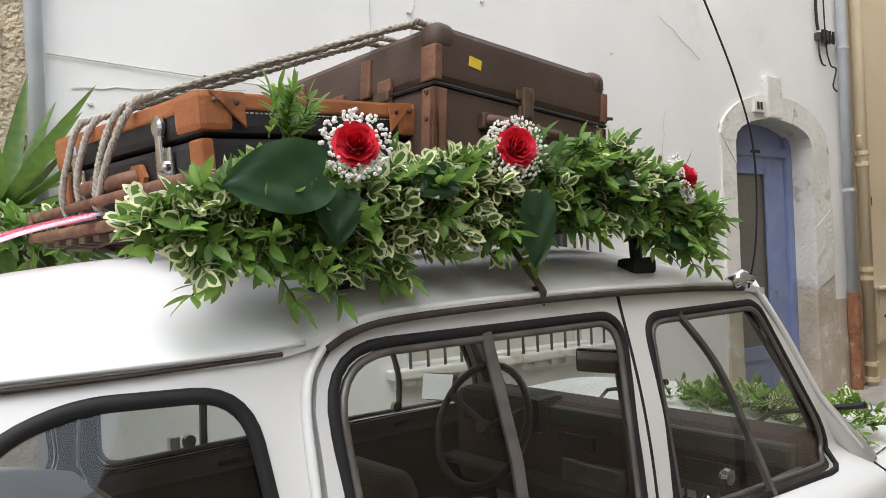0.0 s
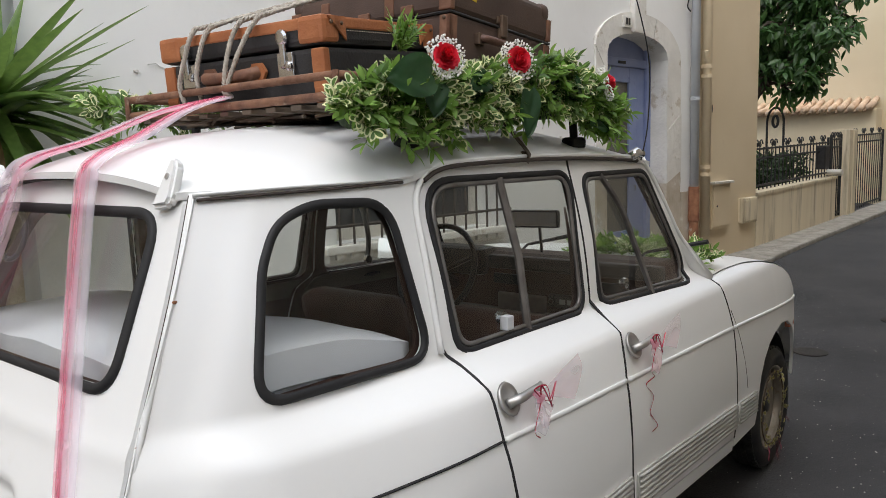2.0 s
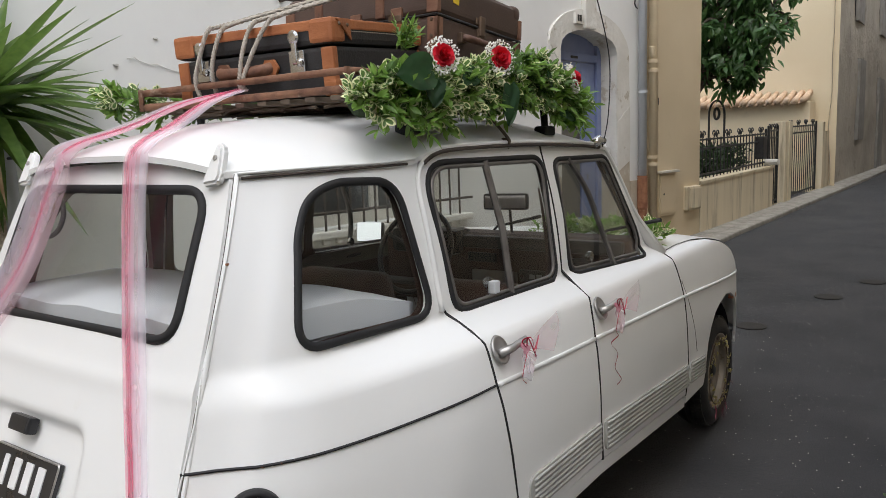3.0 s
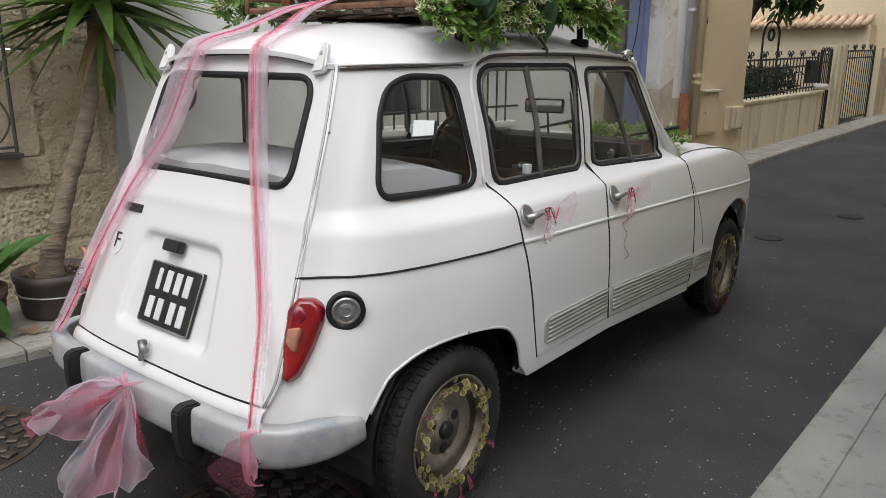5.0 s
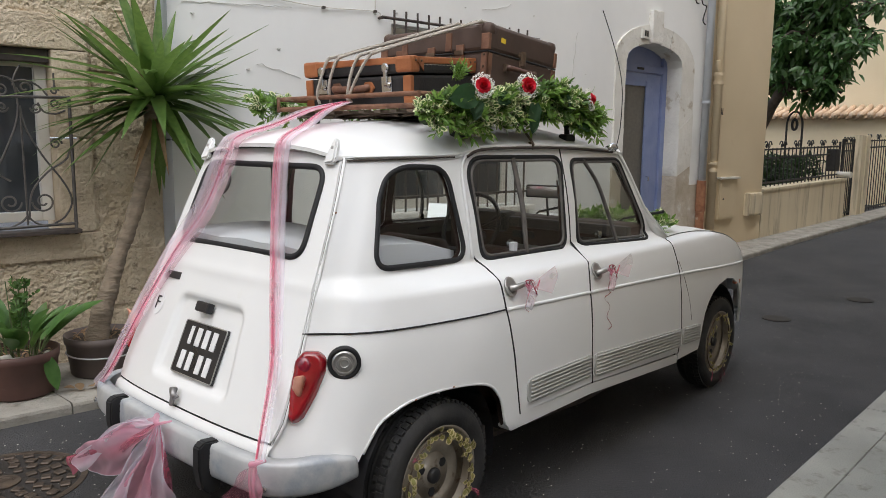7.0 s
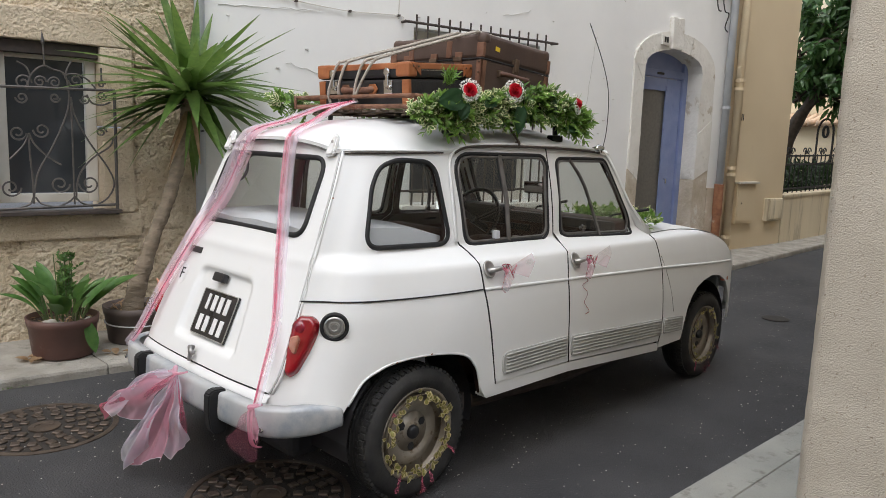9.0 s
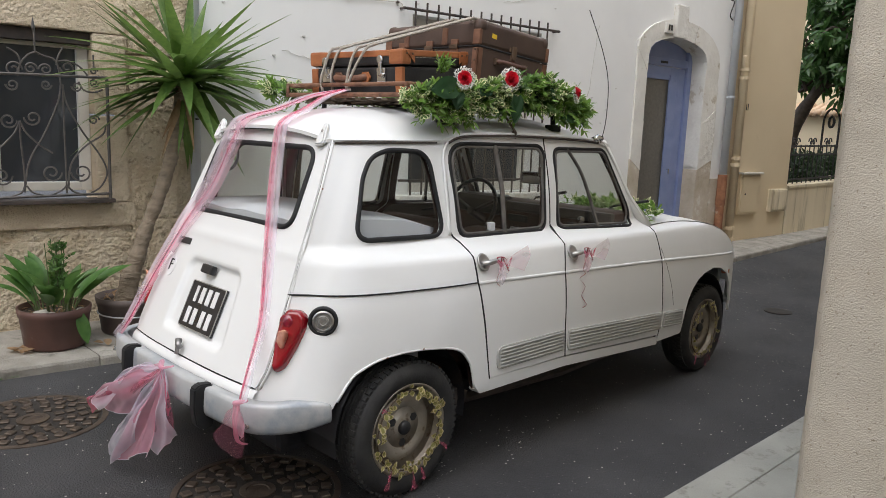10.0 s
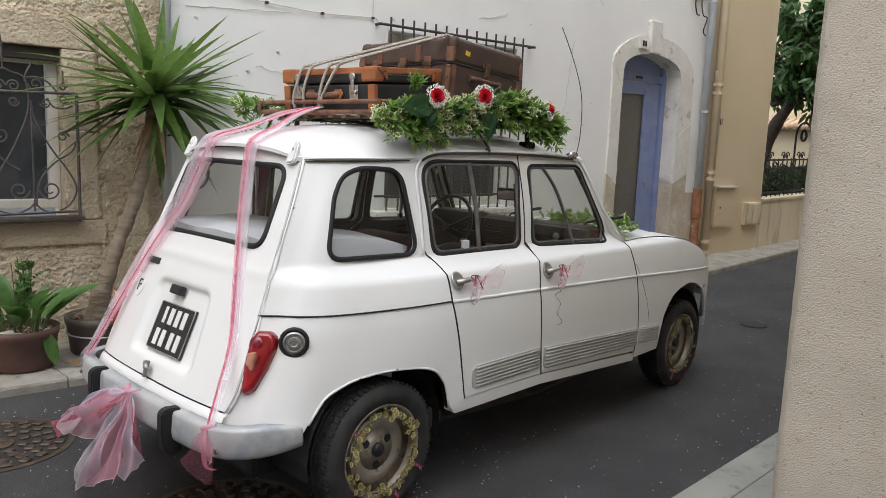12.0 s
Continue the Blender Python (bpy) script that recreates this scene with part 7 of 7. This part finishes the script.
for rib, pts in ((ribR, [(.20, -.005, 1.572), (.06, -.05, 1.535), (-.08, -.10, 1.475), (-.20, -.143, 1.43), (-.232, -.150, 1.375), (-.30, -.215, 1.16), tail_at(-.312, .94, .006), tail_at(-.422, .72, .010), (-.60, -.55, .585), (-.660, -.605, .515)]),
                 (ribL, [(.20, .0, 1.57), (.06, .05, 1.537), (-.08, .10, 1.475), (-.20, .155, 1.43), (-.235, .18, 1.37), (-.30, .25, 1.16), tail_at(.365, .98, .016), tail_at(.455, .75, .03), (-.585, .50, .53), (-.60, .585, .455)])):
    for k, (mat_, dy, w) in enumerate(((PINK, -.010, .036), (LILAC, .020, .058), (PALEPINK, .002, .070), (DARKROSE, -.008, .018))):
        sft = [(x, y - dy * (1 if rib is ribR else -1), z + .002 * k) for x, y, z in pts]
        wide = 1.0 if rib is ribR else (2.3 if k in (1, 2) else .7 if k == 3 else 1.2)
        band(sft, [w * wide * f for f in (.6, .8, 1.0, 1.1, 1.1, 1.0, .85, .6, .4, .25)], car_normal, 5 + k, mat_, rib, k * 1.7, .004)


def fan(knot, edge, n_fold, depth, material, parent, seed, name="veil", sag=.02):
    """A gathered veil that spreads from a knot to a free hem."""
    bm = bmesh.new()
    e = spline(edge, 10)
    k0 = Vector(knot)
    rows = []
    for i in range(15):
        t = i / 14
        row = []
        for j, q in enumerate(e):
            s = j / (len(e) - 1)
            gather = t ** .55
            wave = 2.6 * noise.noise((s * n_fold * .55 + t * .8, seed * 7.3, t * 2.2)) + .7 * noise.noise((s * n_fold * 1.5, seed * 3.1, t * 3.5 + 9))
            p = k0.lerp(q, t) + Vector((-1, -.25, 0)) * depth * gather * wave
            p += (q - k0).cross(Vector((-1, 0, 0))) * .10 * math.sin(math.pi * t) * noise.noise((seed * 5, t * 2.4, s * 1.2))
            p.z += -sag * math.sin(math.pi * t) * (1 - abs(2 * s - 1)) + .012 * t * noise.noise((s * 6, seed, 1))
            row.append(bm.verts.new(p))
        rows.append(row)
    for a, b in zip(rows, rows[1:]):
        for j in range(len(e) - 1):
            bm.faces.new((a[j], a[j + 1], b[j + 1], b[j]))
    hem = [v.co.copy() for v in rows[-1]]
    veil = part(name, bm, material, parent, smooth=True)
    if name == "veil" and depth > .015:
        part("hem", tube(hem, .0013, 4), HEM, veil)
    return veil


HEM = tulle_mat("pale_tulle_hem", (0.90, 0.80, 0.88), 0.55)
bow = thing("tulle_bow", "large pink and lilac tulle bow hanging from the bumper", "bow")
K = (-.690, -.085, .506)
VEIL = tulle_mat("gathered_pink_tulle", (0.90, 0.42, 0.54), 0.42)
VEILPALE = tulle_mat("gathered_lilac_tulle", (0.90, 0.84, 0.95), 0.42)
fan(K, [(-.69, .05, .49), (-.72, .20, .42), (-.74, .34, .31), (-.74, .46, .23), (-.75, .40, .20)], 5, .022, VEILPALE, bow, .3, sag=-.02)
fan(K, [(-.70, .10, .47), (-.73, .36, .31), (-.75, .50, .24), (-.75, .44, .19), (-.74, .28, .215), (-.73, .15, .26)], 6, .022, VEIL, bow, 1.3, sag=-.02)
fan(K, [(-.74, .44, .215), (-.76, .50, .23), (-.76, .46, .17)], 3, .012, DARKROSE, bow, 1.9, sag=0)
fan(K, [(-.74, .20, .20), (-.76, .34, .055), (-.76, .24, .03), (-.75, .14, .10), (-.74, .10, .13)], 6, .026, VEILPALE, bow, 2.1, sag=0)
fan(K, [(-.74, .10, .21), (-.76, .20, .07), (-.75, .10, .09), (-.74, .02, .14), (-.73, -.05, .15)], 6, .026, VEIL, bow, .7, sag=0)
fan(K, [(-.70, .06, .17), (-.70, -.02, .13), (-.69, -.10, .20), (-.69, -.15, .245)], 5, .016, VEILPALE, bow, 3.3, sag=0)
fan(K, [(-.69, .08, .18), (-.68, .0, .15), (-.67, -.07, .19), (-.67, -.11, .28)], 5, .012, DARKROSE, bow, 4.9, sag=0)
part("knot", tube(spline([(-.672, -.04, .515), (-.695, -.075, .510), (-.70, -.10, .506), (-.68, -.15, .522)], 5), [.006, .008, .010, .011, .010, .010, .011, .010, .009, .008, .006, .005, .005, .004, .004, .003], 8), VEIL, bow, smooth=True)
bow2 = thing("tulle_bow", "deep rose tulle tail tied under the bumper", "bow")
THINROSE = tulle_mat("thin_deep_rose_tulle", (0.70, 0.14, 0.24), 0.24)
K2 = (-.668, -.597, .515)
fan(K2, [(-.650, -.47, .40), (-.640, -.36, .315), (-.61, -.40, .255), (-.60, -.50, .262), (-.61, -.55, .33)], 4, .010, THINROSE, bow2, .5, sag=0)
band([(-.672, -.597, .515), (-.682, -.60, .45), (-.672, -.60, .385), (-.64, -.60, .362)], [.03, .022, .02, .018], (-1, -.2, 0), 5, PINK, bow2, 2.0, .003)
fan(K2, [(-.655, -.565, .40), (-.66, -.59, .385), (-.655, -.615, .40)], 3, .008, VEIL, bow2, 2.5, sag=0)
part("knot", tube([(-.65, -.625, .522), (-.668, -.612, .518), (-.682, -.597, .512), (-.672, -.582, .50)], [.004, .007, .010, .007], 8), VEIL, bow2, smooth=True)
for hx, hz, tail in ((.43, .888, 0), (1.035, .875, 1)):
    y = -side_y(hx, hz) - .034
    db = thing("handle_bow", "pale pink tulle bow with dark red curling ribbon", "bow", "bows on the door handles")
    k0 = (hx + .012, y, hz)
    fan(k0, [(hx + .17, y - .016, hz + .065), (hx + .195, y - .012, hz + .02), (hx + .16, y - .014, hz - .045)], 3, .006, PALEPINK, db, .4, sag=0)
    fan(k0, [(hx - .02, y - .012, hz - .07), (hx + .02, y - .02, hz - .085), (hx + .05, y - .012, hz - .05)], 4, .010, LILAC if not tail else PALEPINK, db, 1.2, sag=0)
    fan(k0, [(hx + .0, y - .012, hz - .055), (hx + .03, y - .02, hz - .065), (hx + .06, y - .012, hz - .03)], 4, .010, PALEPINK, db, 2.2, sag=0)
    part("knot", tube([(hx, y, hz + .012), (hx + .012, y - .012, hz), (hx + .016, y - .004, hz - .014)], [.006, .011, .006], 7), PINK, db, smooth=True)
    for q in range(3):
        a0 = [(hx + .01, y - .012, hz), (hx - .028 + .03 * q, y - .02, hz + .03 - .04 * (q == 2)), (hx + .03 + .02 * q, y - .015, hz + .022 - .05 * (q == 1)), (hx + .055, y - .01, hz - .03)]
        part("ribbon_loop", tube(spline(a0, 7), .0020, 5, flat=.4), REDRIB, db)
    end = [(hx + .01, y - .012, hz - .01), (hx - .012, y - .01, hz - .07), (hx + .015, y - .006, hz - .095)]
    if tail:
        end += [(hx + .0, y + .012, hz - .12), (hx + .035, y + .004, hz - .16), (hx + .012, y + .004, hz - .20), (hx + .03, y + .002, hz - .225), (hx + .045, y - .004, hz - .25), (hx + .02, y, hz - .262)]
    part("ribbon_tail", tube(spline(end, 7), .0020, 5, flat=.4), REDRIB, db)

# ivy and tulle round the wheels on the near side
for wx in (0, 2.449):
    rg = random.Random(int(wx * 10) + 5)
    iv = thing("wheel_garland", "variegated ivy garland with pink tulle tied round the wheel rim", "garland", "ivy garlands on the wheels")
    lv = Leaves(True)
    for k in range(120 if wx < 1 else 64):
        a = rg.choice([rg.gauss(1.75, .45), rg.gauss(-.3, .5), rg.gauss(-1.1, .4), rg.gauss(3.0, .6), rg.gauss(-1.9, .35), rg.gauss(.6, .3)])
        r = rg.uniform(.138, .172)
        p = Vector((wx + r * math.cos(a), -.704 - rg.uniform(0, .018), .272 + r * math.sin(a)))
        d = Vector((rg.uniform(-1, 1), -.4, rg.uniform(-1, 1)))
        lv.add(p, d, Vector((rg.uniform(-.4, .4), -1, rg.uniform(-.4, .4))), rg.uniform(.018, .030), rg.uniform(.016, .026), .3, .35)
    lv.put("ivy_leaves", [LEAF_IVY, IVY_MARGIN], iv)
    part("stem_ring", tube([(wx + .160 * math.cos(a), -.708, .272 + .160 * math.sin(a)) for a in np.linspace(0, 2 * math.pi, 41)[:-1]], .003, 5, True), TWIG, iv)
    for a, s in ((-2.2, .07), (-1.5, .075), (-1.25, .06), (-.5, .055), (2.4, .04)):
        p = Vector((wx + .165 * math.cos(a), -.722, .272 + .160 * math.sin(a)))
        o = Vector((math.cos(a), -.2, math.sin(a) - .3)).normalized() * s
        q = Vector((-o.z, 0, o.x)) * .22
        fan(p, [p + o + q, p + o * 1.1, p + o - q], 3, .006, DARKROSE, iv, a, "tulle_tuft", 0)

# ---- plants along the house wall ----
POT = surf("red_brown_plastic_pot", (0.085, 0.042, 0.034), (0.13, 0.065, 0.052), 6, 0.55, bump=0.1, bscale=30, c3=(0.2, 0.14, 0.12), s3=5, t3=0.62)
POTGREY = surf("grey_brown_pot", (0.08, 0.06, 0.055), (0.12, 0.095, 0.085), 6, 0.6, c3=(0.2, 0.17, 0.15), s3=5, t3=0.6)
SOIL = surf("potting_soil", (0.035, 0.025, 0.018), (0.08, 0.06, 0.045), 40, 0.95, bump=1.0, bscale=60, dist=0.02)
BARK = surf("grey_brown_yucca_bark", (0.18, 0.14, 0.10), (0.28, 0.225, 0.165), 10, 0.9, bump=0.8, bscale=30, stretch=(1, 1, 3), dist=0.015)
TREEBARK = surf("dark_tree_bark", (0.05, 0.04, 0.032), (0.10, 0.08, 0.065), 12, 0.9, bump=0.6, bscale=30)
PEBBLE = surf("pale_pebble", (0.4, 0.38, 0.34), (0.55, 0.53, 0.48), 20, 0.8)
PZ = .068


def pot(x, y, r, h, mat_, label, band_):
    top = thing("plant_pot", label, "plant pot")
    part("vessel", lathe([(.0001, 0), (r * .84, 0), (r * .87, .01), (r * .97, h * .78), (r * 1.0, h * .80), (r * 1.03, h), (r * .97, h), (r * .94, h * .86), (.0001, h * .85)], 36), mat_, top, smooth=True, m=pose(x, y, PZ))
    if band_:
        part("wire_band", tube([(x + r * .965 * math.cos(a), y + r * .965 * math.sin(a), PZ + h * .55 + .006 * math.sin(a)) for a in np.linspace(0, 2 * math.pi, 33)[:-1]], .005, 5, True), GALV, top)
    bm = lathe([(.0001, h * .88), (r * .5, h * .89), (r * .95, h * .86)], 24, caps=False)
    for v in bm.verts:
        v.co.z += .012 * noise.noise(v.co * 30)
    part("soil", bm, SOIL, top, smooth=True, m=pose(x, y, PZ))
    return top


pot(-.44, 1.93, .195, .235, POT, "red-brown plastic pot with leafy plants on the pavement", False)
pot(.03, 1.99, .20, .23, POTGREY, "grey-brown pot with a wire band holding a yucca", True)
for k, (x, y, r) in enumerate(((-.54, 1.84, .05), (-.50, 1.80, .03), (-.33, 1.82, .028), (.13, 1.86, .03), (.18, 1.88, .025))):
    bm = bmesh.new()
    bmesh.ops.create_icosphere(bm, subdivisions=2, radius=r)
    for v in bm.verts:
        v.co = Vector((v.co.x, v.co.y * .8, v.co.z * .5)) + v.normal * .2 * r * noise.noise(v.co * 30 + Vector((k, 0, 0)))
    st = thing("pebble", "pale rounded stone on the potting soil", "stone", "stones in the pots")
    part("stone", bm, PEBBLE, st, smooth=True, m=pose(x, y, PZ + .215))

yuc = thing("yucca", "tall yucca with a crown of long sword leaves", "yucca")
spine = spline([(-.012, 1.96, .26), (.025, 1.96, .42), (.072, 1.95, .56), (.138, 1.95, .745), (.215, 1.95, .92), (.283, 1.95, 1.11), (.330, 1.95, 1.29), (.378, 1.95, 1.55), (.392, 1.95, 1.72)], 20)
bm = tube(spine, [.066 - .024 * min(1, i / 60) + .0018 * math.sin(i * 1.35) + .003 * math.sin(i * .37) for i in range(len(spine))], 16)
part("trunk", bm, BARK, yuc, smooth=True)
rg = random.Random(21)


class SwordLeaves(Leaves):
    def add(self, base, way, nrm, length, width, fold=.4, droop=.1, seg=8):
        side = way.cross(nrm).normalized()
        up = side.cross(way).normalized()
        i0 = len(self.v)
        for k in range(seg + 1):
            t = k / seg
            w = width * .5 * (.55 + .45 * math.sin(math.pi * min(1, t * 1.5 + .05)) if t < .3 else (1 - ((t - .3) / .7) ** 1.6)) + .0008
            c = base + way * length * t + Vector((0, 0, -1)) * droop * length * t ** 2.4
            for q in (-1, 0, 1):
                self.v.append(c + side * w * q + up * abs(q) * w * fold)
        for k in range(seg):
            for q in range(2):
                a = i0 + k * 3 + q
                self.f.append((a, a + 1, a + 4, a + 3))
                self.mi.append(0)


crown = Vector((.394, 1.94, 1.70))
for k in range(96):
    el = math.asin(rg.uniform(-.66, .84) if k % 3 else rg.uniform(-.3, .35))
    az = k * 2.39996 + rg.uniform(-.2, .2)
    way = Vector((math.cos(az) * math.cos(el), math.sin(az) * math.cos(el), math.sin(el)))
    if way.y > .55:
        way.y = .55 - (way.y - .55)
        way.normalize()
    if way.y > .25:
        way = Vector((way.x, .25, way.z)).normalized()
    ln = rg.uniform(.50, .72) if el > -.2 else rg.uniform(.40, .58)
    st = SwordLeaves()
    st.add(crown + Vector((0, 0, rg.uniform(-.10, .06))) + way * .03, way, Vector((0, 0, 1)) if abs(way.z) < .93 else Vector((0, -1, 0)), ln * 1.12, rg.uniform(.058, .086), .35, .04 if el > .3 else rg.uniform(.06, .2))
    st.put("sword_leaf", [LEAF_YUCCA], yuc, kind="")
for k in range(9):
    az = rg.uniform(0, 6.28)
    st = SwordLeaves()
    way = Vector((math.cos(az) * .6, -abs(math.sin(az)) * .5, -.7)).normalized()
    st.add(crown + Vector((0, 0, -.12)), way, Vector((0, -1, .3)), rg.uniform(.3, .5), .035, .5, .1)
    st.put("dry_leaf", [LEAF_DEAD if k % 3 == 0 else LEAF_YUCCA], yuc, kind="")

lily = thing("leafy_plant", "broad-leaved green plant filling a pot", "plant")
for k in range(30):
    az, el = rg.uniform(0, 6.28), rg.uniform(.85, 1.5)
    b = Vector((-.44 + .10 * math.cos(az), 1.91 + .08 * math.sin(az), PZ + .20))
    w = Vector((math.cos(az) * math.cos(el), math.sin(az) * math.cos(el) - .12, math.sin(el))).normalized()
    s = rg.uniform(.05, .18)
    top = b + w * s
    part("leaf_stalk", tube([b, b + w * s * .5 + Vector((0, 0, .01)), top], .004, 5), STEM, lily)
    lf = Leaves()
    d = (w + Vector((math.cos(az), math.sin(az) - .2, .1)) * .28).normalized()
    lf.add(top, d, Vector((0, -.3, 1)), rg.uniform(.17, .25), rg.uniform(.060, .095), .35, .3, 7)
    lf.put("broad_leaf", [LEAF_LILY if k % 5 else LEAF_MID], lily, kind="")
lf = Leaves()
lf.add(Vector((-.36, 1.77, PZ + .22)), Vector((.15, -.25, -1)), Vector((0, -1, .2)), .20, .075, .3, .0, 7)
lf.put("broad_leaf", [LEAF_LILY], lily, kind="")
shrub = thing("upright_shrub", "small-leaved upright shrub in a pot", "plant")
sl, sb = Leaves(True), bmesh.new()
for k in range(7):
    b = Vector((-.40 + rg.uniform(-.05, .05), 1.99 + rg.uniform(-.04, .04), PZ + .2))
    w = Vector((rg.uniform(-.10, .10), rg.uniform(-.1, .05), 1))
    for q in range(5):
        sprig(sl, rg, b + w * (.10 + .06 * q), Vector((rg.uniform(-1, 1), rg.uniform(-1, .3), .8)), .06, .032, .017, 3, sb, .9, .1)
    tube([b, b + w * .40], .003, 4, bm=sb)
sl.put("small_leaves", [LEAF_LILY, LEAF_MID], shrub)
tagged(part("stalk_tangle", sb, STEM, shrub), kind="stuff")
for k in range(12):
    x, y = rg.choice([(rg.uniform(-.24, .0), rg.uniform(1.68, 1.82)), (rg.uniform(-.7, -.6), rg.uniform(1.8, 1.95))])
    dl = thing("dead_leaf", "curled brown dead leaf on the pavement", "leaf", "dead leaves by the pots")
    lf = Leaves()
    a = rg.uniform(0, 6.28)
    lf.add(Vector((x, y, PZ + .008)), Vector((math.cos(a), math.sin(a), .05)), Vector((0, 0, 1)), rg.uniform(.05, .10), rg.uniform(.03, .05), .5, -.1, 5)
    lf.put("blade", [LEAF_DEAD], dl, kind="")

# garden tree beyond the beige house
tree = thing("garden_tree", "leafy garden tree with a dark leaning trunk", "tree")
tk = spline([(13.3, 3.1, 0), (13.2, 3.0, 1.0), (13.1, 2.75, 1.9), (13.0, 2.40, 2.5), (13.0, 2.1, 3.5)], 6)
part("trunk", tube(tk, [.15 - .07 * i / len(tk) + .012 * math.sin(i * 1.1) for i in range(len(tk))], 10), TREEBARK, tree, smooth=True)
tl_s = Leaves()
limbs = bmesh.new()
for k in range(92):
    a, el = rg.uniform(0, 6.28), rg.uniform(-.35, 1.2)
    o = Vector((13.0, 1.68 + rg.uniform(-.5, 1.1), 3.25 + rg.uniform(-.9, .85)))
    d = Vector((math.cos(a) * math.cos(el), math.sin(a) * math.cos(el) * .8, math.sin(el)))
    tip = o + d * rg.uniform(.35, .85)
    pts = spline([o, o.lerp(tip, .5) + Vector((0, 0, .1)), tip], 4)
    tube(pts, [.035 * (1 - .8 * i / len(pts)) for i in range(len(pts))], 5, bm=limbs)
    for q in range(44):
        t = rg.uniform(.4, 1.08)
        b = o.lerp(tip, t) + rnd_dir(rg) * rg.uniform(.02, .20)
        w = rnd_dir(rg) + Vector((0, 0, -.55))
        tl_s.add(b, w, rnd_dir(rg) * .5 + Vector((-.6, -.4, .8)), rg.uniform(.15, .26), rg.uniform(.05, .085), .3, .3, 3)
tagged(part("limb_tangle", limbs, TREEBARK, tree), kind="stuff")
tl_s.put("crown", [LEAF_TREE], tree)
hedge = thing("garden_shrubs", "shrubs behind the garden railing, leaf colour darkened for shade", "shrubs", kind="stuff")
hs = Leaves()
for k in range(3800):
    b = Vector((rg.uniform(8.9, 12.6), rg.uniform(1.45, 2.2), rg.uniform(.55, 1.25)))
    hs.add(b, rnd_dir(rg), rnd_dir(rg), rg.uniform(.06, .14), rg.uniform(.03, .05), .3, .2, 2)
# leaf colour is darkened to carry the shade among the shrubs
hs.put("shrub_leaves", [leafmat("shaded_shrub_leaf", (0.010, 0.024, 0.008), (0.024, 0.048, 0.015), 0.5)], hedge)

# grit and confetti on the road, weeds along the kerb
grit = thing("road_grit", "pale grit and confetti scattered on the asphalt", "grit", kind="stuff")
gv, gf = [], []
for k in range(4200):
    x, y = rg.uniform(-1.4, 6.5), rg.uniform(-1.45, 1.45)
    s = rg.choice([.0011, .0013, .0016, .0022, .0040])
    z = ground_z(x)
    a = rg.uniform(0, 3)
    i0 = len(gv)
    for q in range(4):
        gv.append((x + s * math.cos(a + q * 1.57) * (1 + .4 * (q % 2)), y + s * math.sin(a + q * 1.57), z + .0008))
    gv.append((x, y, z + s * .7 + .001))
    gf += [(i0 + q, i0 + (q + 1) % 4, i0 + 4) for q in range(4)]
me = bpy.data.meshes.new("grains")
me.from_pydata(gv, [], gf)
me.materials.append(PEBBLE)
ob = new("grains", me)
ob.parent = grit
tagged(ob, kind="stuff")
litter = thing("dry_litter", "dry leaf litter lying on the potting soil", "litter", kind="stuff")
ll = Leaves()
for px, py in ((-.44, 1.93), (.03, 1.99)):
    for k in range(60):
        a, r = rg.uniform(0, 6.28), .17 * math.sqrt(rg.random())
        ll.add(Vector((px + r * math.cos(a), py + r * math.sin(a), PZ + .205 + rg.uniform(0, .012))), Vector((rg.uniform(-1, 1), rg.uniform(-1, 1), rg.uniform(-.1, .5))), Vector((0, 0, 1)), rg.uniform(.02, .05), rg.uniform(.012, .022), .4, -.1, 3)
ll.put("litter_leaves", [LEAF_DEAD], litter)
dirt_line = thing("kerb_dirt", "dark dirt gathered along the kerb foot", "dirt", kind="stuff")
kx = np.linspace(-.28, 6, 150)
tagged(part("dirt", tube([(x, -1.412 - .03 * x + .008 * noise.noise((x * 7, 1, 0)), ground_z(float(x)) + .001) for x in kx], [.010 + .013 * abs(noise.noise((x * 11, 3, 2))) for x in kx], 6, flat=1.0), SOIL, dirt_line), kind="stuff")
weeds = thing("kerb_weeds", "tiny weeds and dirt in the kerb joint", "weeds", kind="stuff")
wl = Leaves()
for k in range(420):
    x = rg.uniform(.2, 5)
    y = -1.42 - .03 * x + abs(rg.gauss(0, .012))
    wl.add(Vector((x, y, .002)), Vector((rg.uniform(-1, 1), rg.uniform(-.3, 1), rg.uniform(.1, .7))), Vector((0, 0, 1)), rg.uniform(.008, .022), .006, .2, .2, 2)
for k in range(60):
    x = rg.uniform(-1.3, -.7)
    wl.add(Vector((x, kerb_y(x) - .005, .004)), Vector((rg.uniform(-1, 1), -.4, .8)), Vector((0, 0, 1)), rg.uniform(.012, .03), .008, .2, .2, 2)
wl.put("weed_leaves", [LEAF_MID], weeds)
